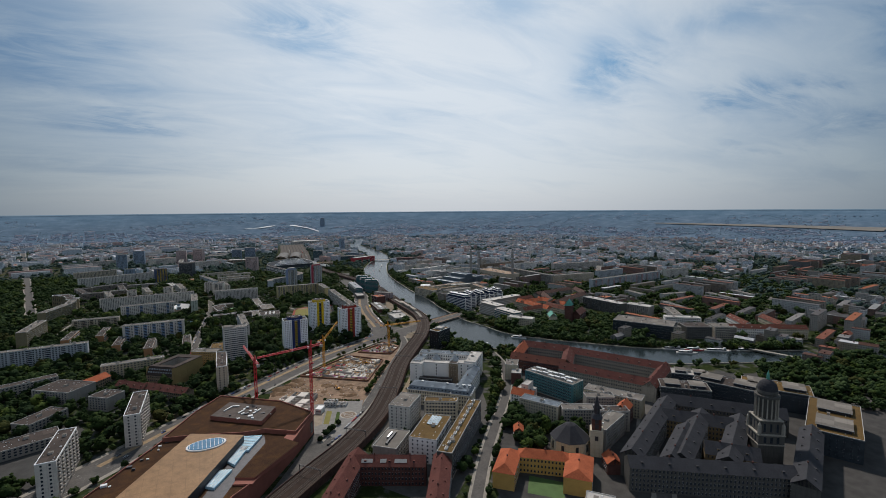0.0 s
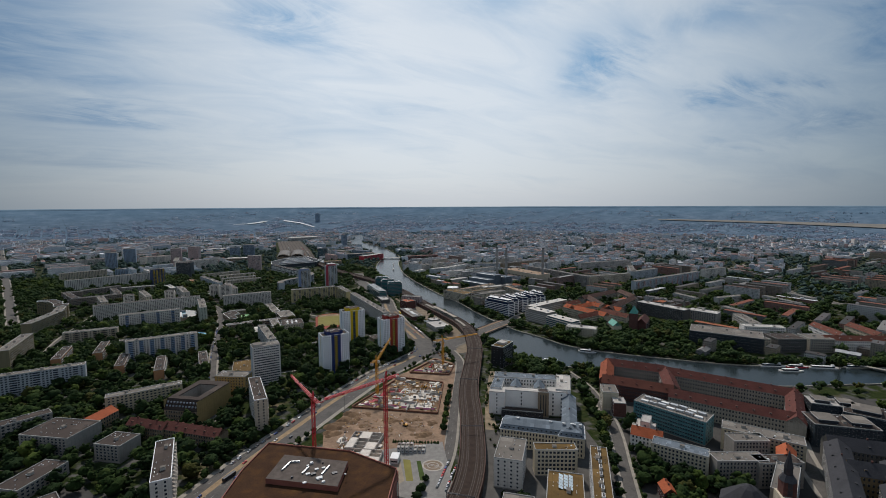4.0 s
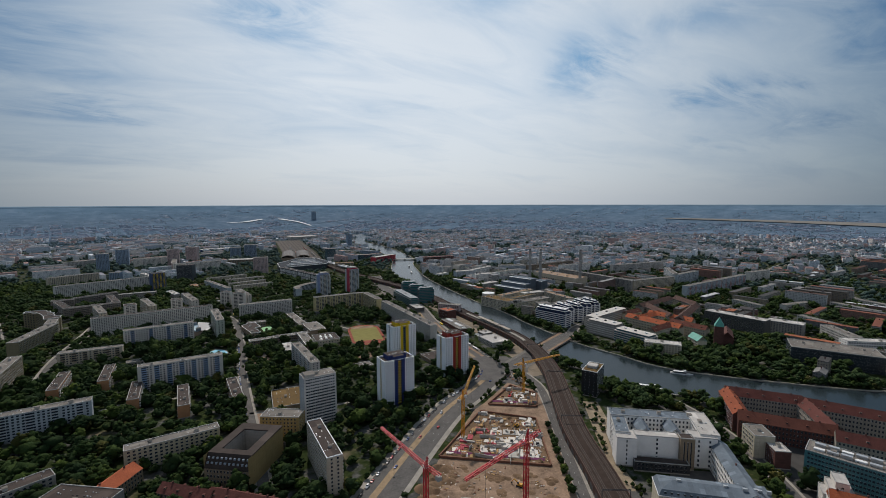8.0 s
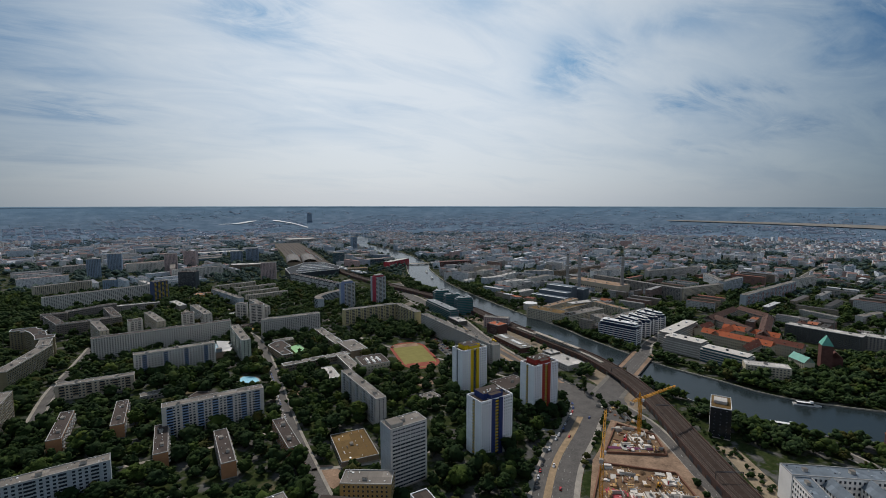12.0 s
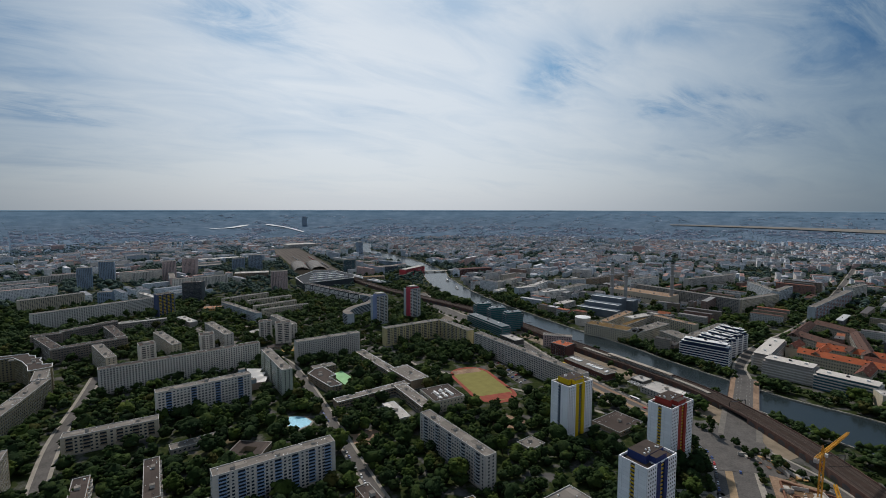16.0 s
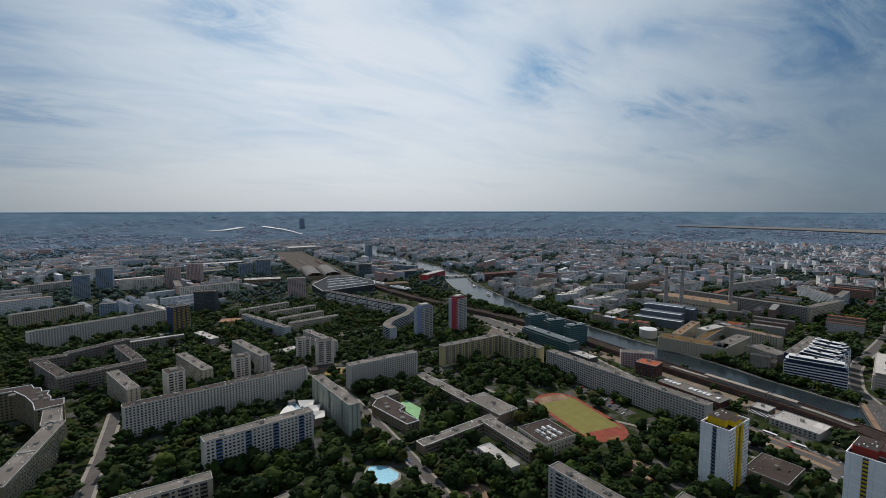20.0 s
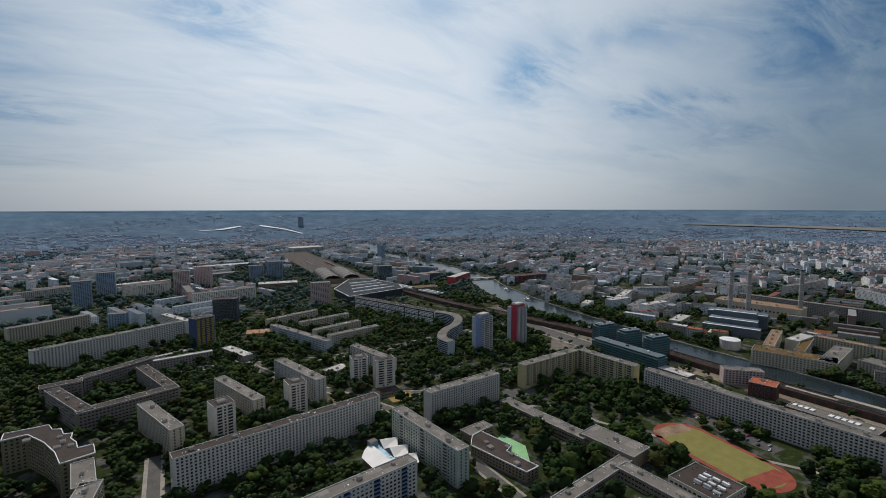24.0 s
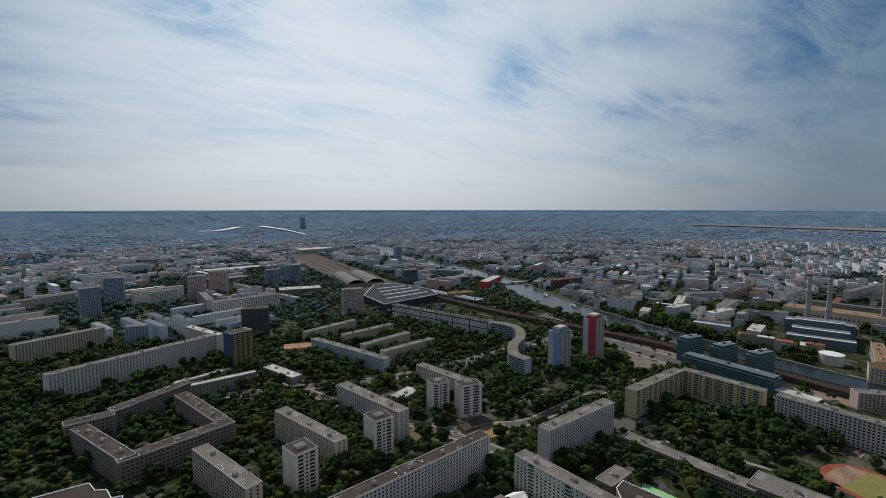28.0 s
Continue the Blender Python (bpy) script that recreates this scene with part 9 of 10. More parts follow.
BRIGHTLEAF = leaves("robinia_leaves", [(0.0, (0.042, 0.068, 0.016)), (0.6, (0.062, 0.088, 0.021)), (1.0, (0.085, 0.110, 0.028))])
OLIVELEAF = leaves("dry_birch_leaves", [(0.0, (0.046, 0.050, 0.016)), (0.6, (0.066, 0.066, 0.021)), (1.0, (0.090, 0.082, 0.027))])
# the next two leaf colours are paled and blued to paint haze over farther trees
SOFTLEAF = leaves("hazed_mid_leaves", [(0.0, (0.052, 0.080, 0.076)), (0.6, (0.072, 0.104, 0.098)), (1.0, (0.094, 0.128, 0.116))])
HAZED_LEAF = leaves("hazed_far_leaves", [(0.0, (0.086, 0.126, 0.156)), (0.6, (0.108, 0.152, 0.182)), (1.0, (0.130, 0.174, 0.2))])
POPLAR = leaves("poplar_leaves", [(0.0, (0.015, 0.03, 0.012)), (1.0, (0.045, 0.065, 0.02))])
# lighter copy of the leaf colour: the lift of thin haze is painted in
PARKLEAF = leaves("haze_lifted_leaves", [(0.0, (0.034, 0.056, 0.024)), (0.6, (0.050, 0.076, 0.032)), (1.0, (0.070, 0.098, 0.040))])
GROVE = [LEAF, DARKLEAF, BRIGHTLEAF, OLIVELEAF]
PARK = [PARKLEAF, LEAF, BRIGHTLEAF, OLIVELEAF]

ICO_V = [(0, 0, 1), *[(0.894 * math.cos(a), 0.894 * math.sin(a), 0.447) for a in [i * 1.2566 for i in range(5)]], *[(0.894 * math.cos(a), 0.894 * math.sin(a), -0.447) for a in [0.6283 + i * 1.2566 for i in range(5)]], (0, 0, -1)]
ICO_F = [(0, 1 + i, 1 + (i + 1) % 5) for i in range(5)] + [(1 + i, 6 + i, 1 + (i + 1) % 5) for i in range(5)] + [(1 + (i + 1) % 5, 6 + i, 6 + (i + 1) % 5) for i in range(5)] + [(11, 6 + (i + 1) % 5, 6 + i) for i in range(5)]
ICO_V, ICO_F = np.array(ICO_V), np.array(ICO_F)


OCT_V = np.array([(1, 0, 0), (-1, 0, 0), (0, 1, 0), (0, -1, 0), (0, 0, 1), (0, 0, -1)], dtype=float)
OCT_F = np.array([(0, 2, 4), (2, 1, 4), (1, 3, 4), (3, 0, 4), (2, 0, 5), (1, 2, 5), (3, 1, 5), (0, 3, 5)])


def crown(seed, clumps, r, h, z0, size, base=(ICO_V, ICO_F)):
    """Vertices and faces of a crown: many small uneven clumps on and in an uneven ellipsoid."""
    rs = np.random.RandomState(seed)
    V, F = [], []
    lobes = rs.normal(size=(5, 3))
    lobes /= np.linalg.norm(lobes, axis=1)[:, None]
    for i in range(clumps):
        d = rs.normal(size=3)
        d /= np.linalg.norm(d)
        d[2] = abs(d[2]) if rs.rand() < 0.75 else d[2] * 0.6
        q = 0.72 + 0.3 * max(0, (lobes @ d).max() - 0.4) + rs.uniform(-0.22, 0.12)
        if rs.rand() < 0.2:
            q *= 0.6
        c = np.array([d[0] * r * q, d[1] * r * q, z0 + h * 0.42 + d[2] * h * 0.52 * q])
        s = size * rs.uniform(0.6, 1.25) * np.array([1, 1, 0.72])
        n = len(base[0])
        a = rs.uniform(0, 6.28)
        turned = base[0] @ np.array([(math.cos(a), math.sin(a), 0), (-math.sin(a), math.cos(a), 0), (0, 0, 1)])
        v = turned * rs.uniform(0.65, 1.4, size=(n, 1)) * s + c
        F.append(base[1] + n * i)
        V.append(v)
    return np.concatenate(V), np.concatenate(F)


def raw_mesh(name, V, F, mats, slots=None):
    me = bpy.data.meshes.new(name)
    me.vertices.add(len(V))
    me.vertices.foreach_set("co", np.asarray(V, dtype=np.float32).ravel())
    me.loops.add(len(F) * 3)
    me.loops.foreach_set("vertex_index", np.asarray(F, dtype=np.int32).ravel())
    me.polygons.add(len(F))
    me.polygons.foreach_set("loop_start", np.arange(0, len(F) * 3, 3, dtype=np.int32))
    me.polygons.foreach_set("use_smooth", np.ones(len(F), dtype=bool))
    me.update(calc_edges=True)
    for x in mats:
        me.materials.append(x)
    if slots is not None:
        me.polygons.foreach_set("material_index", np.asarray(slots, dtype=np.int32))
    return me


def full_crown(seed, r, h, z0, clumps, size, base):
    """A lobed leafy body broken up by small clumps that stand out of it, with an uneven outline."""
    rs = np.random.RandomState(seed)
    V, F = ICO_V.copy(), ICO_F
    mids, out, edge = list(map(tuple, V)), [], {}
    for f in F:
        m = []
        for a, b in ((f[0], f[1]), (f[1], f[2]), (f[2], f[0])):
            key = (min(a, b), max(a, b))
            if key not in edge:
                q = V[a] + V[b]
                edge[key] = len(mids)
                mids.append(tuple(q / np.linalg.norm(q)))
            m.append(edge[key])
        out += [(f[0], m[0], m[2]), (f[1], m[1], m[0]), (f[2], m[2], m[1]), (m[0], m[1], m[2])]
    V = np.array(mids)
    lobes = rs.normal(size=(6, 3))
    lobes /= np.linalg.norm(lobes, axis=1)[:, None]
    swell = 0.58 + 0.34 * np.clip((V @ lobes.T).max(axis=1) - 0.55, 0, 1) / 0.45 + rs.uniform(-0.16, 0.14, len(V))
    V = V * swell[:, None] * np.array([r, r, h * 0.5]) + np.array([0, 0, z0 + h * 0.46])
    C, G = crown(seed + 500, clumps, r, h, z0, size, base)
    return np.concatenate((V, C)), np.concatenate((np.array(out), G + len(V)))


def trunk_kit(h, r):
    k = Kit()
    k.cone(0, 0, 0, h * 0.45, r, r * 0.7, 7)
    for i in range(4):
        a = i * 1.57 + 0.4
        k.beam((0, 0, h * 0.36), (math.cos(a) * h * 0.2, math.sin(a) * h * 0.2, h * 0.68), r * 0.6)
    k.beam((0, 0, h * 0.4), (0.2, 0.1, h * 0.8), r * 0.8)
    return k


PROTOS = []
for i, (r, h, z0, cl, sz) in enumerate(((5.2, 9.5, 3.0, 64, 1.25), (6.4, 11, 3.5, 80, 1.35), (4.4, 8, 2.5, 52, 1.15), (7.2, 12, 4.0, 90, 1.5), (5.6, 12.5, 3.5, 72, 1.3))):
    t = thing("tree", 0, 0, 0, "leafy broad-crowned city tree in full summer green", "tree", "trees")
    part("trunk", trunk_kit(h + z0, 0.35), [BARK], t)
    V, F = full_crown(10 + i, r, h, z0, cl, sz, (ICO_V, ICO_F))
    part("crown", raw_mesh("crown", V, F, [GROVE[(0, 1, 0, 1, 2)[i]]]), None, t)
    PROTOS.append(t)
pop = thing("poplar", 0, 0, 0, "tall slender dark poplar", "tree", "trees")
part("trunk", trunk_kit(14, 0.3), [BARK], pop)
V, F = crown(40, 70, 2.2, 19, 2, 1.05)
part("crown", raw_mesh("crown", V, F, [POPLAR]), None, pop)


def in_poly(x, y, poly):
    hit = False
    for (ax, ay), (bx, by) in zip(poly, poly[1:] + poly[:1]):
        if (ay > y) != (by > y) and x < (bx - ax) * (y - ay) / (by - ay) + ax:
            hit = not hit
    return hit


GREEN = [(-340, 500), (-140, 430), (-20, 545), (150, 690), (262, 760), (290, 900), (330, 1150), (360, 1350), (330, 1430), (280, 1700), (120, 1760), (-60, 1700), (-330, 1900), (-560, 1900)]
STRIPS = [([(520, 610), (560, 560), (640, 520), (740, 600), (730, 650), (660, 700), (600, 690), (560, 700), (530, 660)], 8.5, 0.9),
          ([(262, 400), (300, 445), (345, 505), (365, 560), (345, 575), (325, 600), (340, 680), (372, 690), (380, 640), (400, 580), (430, 560), (360, 480), (330, 420), (300, 375), (280, 300), (250, 320)], 7.5, 0.8),
          ([(480, 620), (520, 580), (620, 500), (700, 560), (700, 640), (600, 640), (520, 720), (480, 740)], 9.0, 0.7),
          ([(830, 560), (1400, 480), (1500, 900), (1330, 1260), (890, 1260), (885, 900), (800, 780)], 12.0, 0.55),
          ([(462, 760), (466, 850), (474, 920), (490, 1000), (520, 1180), (548, 1300), (575, 1450), (640, 1440), (580, 1250), (520, 1060), (500, 900), (520, 830)], 9.0, 0.75),
          ([(640, 330), (600, 250), (640, 180), (800, 120), (1000, 140), (1000, 330), (850, 300), (760, 340)], 8.0, 0.95),
          ([(258, 345), (268, 300), (292, 282), (318, 285), (322, 330), (300, 350), (300, 372), (280, 372)], 7.5, 0.9),
          ([(322, 798), (348, 800), (350, 824), (326, 826)], 6.5, 0.95), ([(352, 700), (374, 690), (384, 758), (376, 764)], 7.0, 0.95),
          ([(160, 400), (185, 300), (300, 330), (270, 360), (230, 300)], 8.0, 0.5),
          ([(330, 1350), (480, 1420), (470, 1750), (560, 1900), (420, 1900), (400, 1600)], 9.5, 0.6)]
rng = random.Random(77)
where = []
for poly, step, chance in [(GREEN, 9.8, 0.95), *STRIPS]:
    x0, x1 = min(p[0] for p in poly), max(p[0] for p in poly)
    y0, y1 = min(p[1] for p in poly), max(p[1] for p in poly)
    for i in range(int((x1 - x0) / step)):
        for j in range(int((y1 - y0) / step)):
            x, y = x0 + (i + rng.random()) * step, y0 + (j + rng.random()) * step
            lot = 0.62 + 0.9 * noise.noise((x * 0.013, y * 0.013, 0.0)) + 0.3 * noise.noise((x * 0.05, y * 0.05, 3.0))
            if rng.random() < chance * min(1.0, max(0.12, lot + 0.25)) and in_poly(x, y, poly) and free(x, y):
                where.append((x, y, rng.choice((0.55, 0.75, 0.9, 1.0, 1.1, 1.25, 1.45)) * rng.uniform(0.9, 1.1)))
# avenue trees
for pts, off, step in ((MAIN, 19, 13), (MAIN, -19, 15), (AVENUE, 17, 12), (AVENUE, -17, 12), (EAST, 8, 14), (LITTEN, 9, 11), (LITTEN, -9, 16), (MIDROAD, 9, 12), (MIDROAD, -9, 12), (RAILSIDE, 9, 9), (RAILSIDE, 8, 13)):
    e = sides(pts, off)
    for p, q in zip(e, e[1:]):
        L = math.hypot(q[0] - p[0], q[1] - p[1])
        for i in range(max(1, int(L / step))):
            t = (i + rng.random() * 0.5) / max(1, int(L / step))
            x, y = p[0] + (q[0] - p[0]) * t, p[1] + (q[1] - p[1]) * t
            i_, j_ = int((x - OX) / CELL), int((y - OY) / CELL)
            if 0 <= i_ < NX and 0 <= j_ < NY and taken[i_, j_] in (0, 3):
                where.append((x, y, rng.uniform(0.35, 0.7)))
for p in RAIL:
    for j in range(5):
        if 400 < p[1] < 700:
            x, y = p[0] + rng.uniform(13, 30), p[1] - rng.uniform(8, 30)
            if free(x, y):
                where.append((x, y, rng.uniform(0.2, 0.45)))
near = [t for t in where if -170 < t[0] < 290 and 640 < t[1] < 1330]
rng.shuffle(near)
single = set(near[:150])
for i, (x, y, s) in enumerate(near[:150]):
    m = pose(x, y, 0, 0, 0, rng.uniform(0, 360)) @ Matrix.Diagonal((s, s, s * rng.uniform(0.9, 1.1), 1))
    if i < len(PROTOS):
        PROTOS[i].matrix_basis = m
    else:
        o = copy_thing(PROTOS[i % 5], m)
        o.matrix_basis = m
pop.matrix_basis = pose(290, 770, 0)
for x, y in ((296, 776), (300, 1395), (306, 1388), (313, 1380), (320, 1372), (700, 402), (560, 1395), (566, 1388)):
    copy_thing(pop, pose(x, y, 0, 0, 0, x))

OCT = (OCT_V, OCT_F)


LOW = [full_crown(60 + i, 5.6 + 0.4 * (i % 3), 11.0, 0.6, 24, 1.75, OCT) for i in range(12)]
MIDT = [crown(70 + i, 13, 5.6, 9.5, 0.8, 2.6, OCT) for i in range(8)]
FAR = [crown(80 + i, 4, 5.0, 8, 0.4, 3.6, OCT) for i in range(5)]
RIM = [crown(85 + i, 2, 5.0, 7, 0.4, 5.0, OCT) for i in range(5)]


def wood(name, spots, label, kinds, leaf=None):
    """Many trees joined in one mesh."""
    rs = np.random.RandomState(len(spots))
    VV, FF, SS, n = [], [], [], 0
    leaf = leaf or GROVE
    for x, y, s in spots:
        V, F = kinds[rs.randint(len(kinds))]
        a = rs.uniform(0, 6.283)
        c, d = math.cos(a) * s, math.sin(a) * s
        W = np.empty_like(V)
        W[:, 0], W[:, 1], W[:, 2] = V[:, 0] * c - V[:, 1] * d + x, V[:, 0] * d + V[:, 1] * c + y, V[:, 2] * s * rs.uniform(0.85, 1.25) + land(x, y)
        VV.append(W)
        FF.append(F + n)
        SS.append(np.full(len(F), rs.choice(len(leaf), p=(0.40, 0.45, 0.11, 0.04)) if len(leaf) == 4 else 0))
        n += len(V)
    if VV:
        tagged(new(name, raw_mesh(name, np.concatenate(VV), np.concatenate(FF), leaf, np.concatenate(SS))), label, "trees", kind="stuff")


rest = [t for t in where if t not in single]
wood("grove", [t for t in rest if t[1] < 1130 and t[0] < 330], "dense dark green tree canopy between the housing slabs", LOW)
wood("slab_grove", [t for t in rest if 1130 <= t[1] < 1450 and t[0] < 330], "dense tree canopy round apartment blocks", MIDT, PARK)
wood("riverside_trees", [t for t in rest if t[0] >= 330 and t[1] < 1450], "dark green trees along the river and in yards", MIDT, PARK)
wood("far_grove", [t for t in rest if t[1] >= 1450], "distant tree canopy between slabs", MIDT, PARK)

# ---- the rest of the city, block by block ----
WALLS = facade("city_house_walls", [(0.0, (0.30, 0.26, 0.21)), (0.16, (0.40, 0.37, 0.33)), (0.32, (0.52, 0.51, 0.49)), (0.46, (0.24, 0.19, 0.145)), (0.58, (0.36, 0.29, 0.20)), (0.70, (0.18, 0.175, 0.17)), (0.82, (0.28, 0.15, 0.115)), (0.92, (0.62, 0.61, 0.59))])
TOPS = roofs("city_house_roofs", [(0.0, (0.065, 0.062, 0.06)), (0.20, (0.11, 0.10, 0.10)), (0.36, (0.21, 0.075, 0.048)), (0.52, (0.10, 0.05, 0.038)), (0.64, (0.22, 0.21, 0.20)), (0.74, (0.32, 0.11, 0.055)), (0.83, (0.12, 0.115, 0.115)), (0.93, (0.52, 0.52, 0.52))])
# pale far houses; their wall, pane and roof colours also carry painted blue haze
HAZED_CITY = [facade("hazed_city_walls", [(0.0, (0.625, 0.688, 0.748)), (0.2, (0.775, 0.825, 0.880)), (0.36, (0.675, 0.625, 0.579)), (0.50, (0.450, 0.512, 0.579)), (0.64, (0.775, 0.762, 0.748)), (0.76, (0.550, 0.375, 0.338)), (0.86, (0.650, 0.625, 0.567)), (0.94, (0.880, 0.880, 0.880))], glass=(0.075, 0.094, 0.115)),
             roofs("hazed_city_roofs", [(0.0, (0.151, 0.162, 0.185)), (0.20, (0.242, 0.250, 0.276)), (0.36, (0.333, 0.211, 0.181)), (0.54, (0.242, 0.171, 0.162)), (0.68, (0.343, 0.353, 0.375)), (0.82, (0.111, 0.122, 0.143)), (0.95, (0.666, 0.666, 0.684))])]
RIM_CITY = [facade("hazed_suburb_walls", [(0.0, (0.355, 0.410, 0.508)), (0.3, (0.465, 0.520, 0.622)), (0.6, (0.300, 0.342, 0.427)), (0.85, (0.628, 0.683, 0.797))], glass=(0.218, 0.260, 0.333)),
            roofs("hazed_suburb_roofs", [(0.0, (0.232, 0.273, 0.340)), (0.3, (0.321, 0.349, 0.420)), (0.55, (0.368, 0.307, 0.326)), (0.75, (0.205, 0.239, 0.296)), (0.93, (0.601, 0.642, 0.738))])]
NEAR_SOUTH = [facade("white_and_stone_walls", [(0.0, (0.62, 0.62, 0.62)), (0.22, (0.44, 0.42, 0.39)), (0.40, (0.70, 0.70, 0.71)), (0.56, (0.33, 0.31, 0.29)), (0.68, (0.50, 0.44, 0.36)), (0.80, (0.26, 0.17, 0.14)), (0.88, (0.48, 0.51, 0.55))]),
              roofs("grey_and_brick_roofs", [(0.0, (0.10, 0.10, 0.105)), (0.26, (0.19, 0.18, 0.175)), (0.46, (0.07, 0.07, 0.075)), (0.60, (0.27, 0.265, 0.26)), (0.74, (0.20, 0.085, 0.06)), (0.84, (0.13, 0.075, 0.06)), (0.93, (0.46, 0.46, 0.46))])]
far_trees = []
keep = 0


def in_view(x, y):
    """The part of the city that the flight can see."""
    if y < -50 or math.hypot(x - MID[0], y - MID[1]) > 4385:
        return False
    b, r = math.degrees(math.atan2(x - MID[0], y - MID[1])), math.hypot(x - MID[0], y - MID[1])
    if b > 58.5 and 3935 - (b - 59) * 9.0 < r < 3985 - (b - 59) * 3.5:
        return False
    return x > -90 - 0.36 * max(y, 0) - 60 and y > 0.10 * x - 20


def lone_house(x, y, L, W, eave, yaw, rr, flat):
    """A house of its own near the river."""
    b = thing("town_house", x, y, yaw, "old town house with a flat grey roof" if flat else "old town house with a ridged tiled roof", "house", "old town houses")
    value = (rr.random(), rr.random())
    k = Kit()
    k.house = value
    for p, q in (((-L / 2, -W / 2), (L / 2, -W / 2)), ((L / 2, -W / 2), (L / 2, W / 2)), ((L / 2, W / 2), (-L / 2, W / 2)), ((-L / 2, W / 2), (-L / 2, -W / 2))):
        k.wall(p, q, 0, eave)
    part("wall", k, [WALLS], b)
    k = Kit()
    k.house = value
    if flat:
        k.box(-L / 2, -W / 2, eave, L / 2, W / 2, eave + 0.6)
    else:
        k.gable(-L / 2, -W / 2, L / 2, W / 2, eave, eave + W * rr.uniform(0.24, 0.38), 0, 0)
    part("roof", k, [TOPS], b)
    k = Kit()
    q = rr.uniform(-0.3, 0.3) * L
    k.box(q - 0.6, -0.6, eave, q + 0.6, 0.6, eave + (2.2 if flat else W * 0.38 + 0.9))
    part("chimney", k, [BRICKRED], b)


def add_house(k, x, y, L, W, eave, yaw, rr, flat):
    """A house in a joined mesh: walls, ridged or flat roof."""
    global keep
    if keep < 120 and math.hypot(x - 250, y - 500) < 800 and not math.hypot(x - 250, y - 500) < 10:
        keep += 1
        lone_house(x, y, L, W, eave, yaw, rr, flat)
        return
    c, s = math.cos(radians(yaw)), math.sin(radians(yaw))
    z = land(x, y) - 0.5

    def T(px, py, pz):
        return (x + px * c - py * s, y + px * s + py * c, z + pz)
    k.house = (rr.random(), rr.random())
    a, b = L / 2, W / 2
    cor = [(-a, -b), (a, -b), (a, b), (-a, b)]
    u = rr.uniform(0, 50)
    for i in range(4):
        p, q = cor[i], cor[(i + 1) % 4]
        d = L if i % 2 == 0 else W
        k.face([T(*p, 0), T(*q, 0), T(*q, eave), T(*p, eave)], 0, [(u, 0), (u + d, 0), (u + d, eave), (u, eave)])
    if flat:
        k.face([T(*p, eave) for p in cor], 1)
        if rr.random() < 0.5:
            q, w2 = rr.uniform(-0.3, 0.3) * L, rr.uniform(1.5, 3.5)
            cc = [(q - w2, -w2 * 0.7), (q + w2, -w2 * 0.7), (q + w2, w2 * 0.7), (q - w2, w2 * 0.7)]
            for i in range(4):
                k.face([T(*cc[i], eave), T(*cc[(i + 1) % 4], eave), T(*cc[(i + 1) % 4], eave + 2.4), T(*cc[i], eave + 2.4)], 1)
            k.face([T(*p, eave + 2.4) for p in cc], 1)
    else:
        r = eave + W * rr.uniform(0.22, 0.38)
        k.face([T(-a, -b - 0.3, eave), T(a, -b - 0.3, eave), T(a, 0, r), T(-a, 0, r)], 1)
        k.face([T(a, b + 0.3, eave), T(-a, b + 0.3, eave), T(-a, 0, r), T(a, 0, r)], 1)
        k.face([T(-a, b, eave), T(-a, -b, eave), T(-a, 0, r)], 0)
        k.face([T(a, -b, eave), T(a, b, eave), T(a, 0, r)], 0)


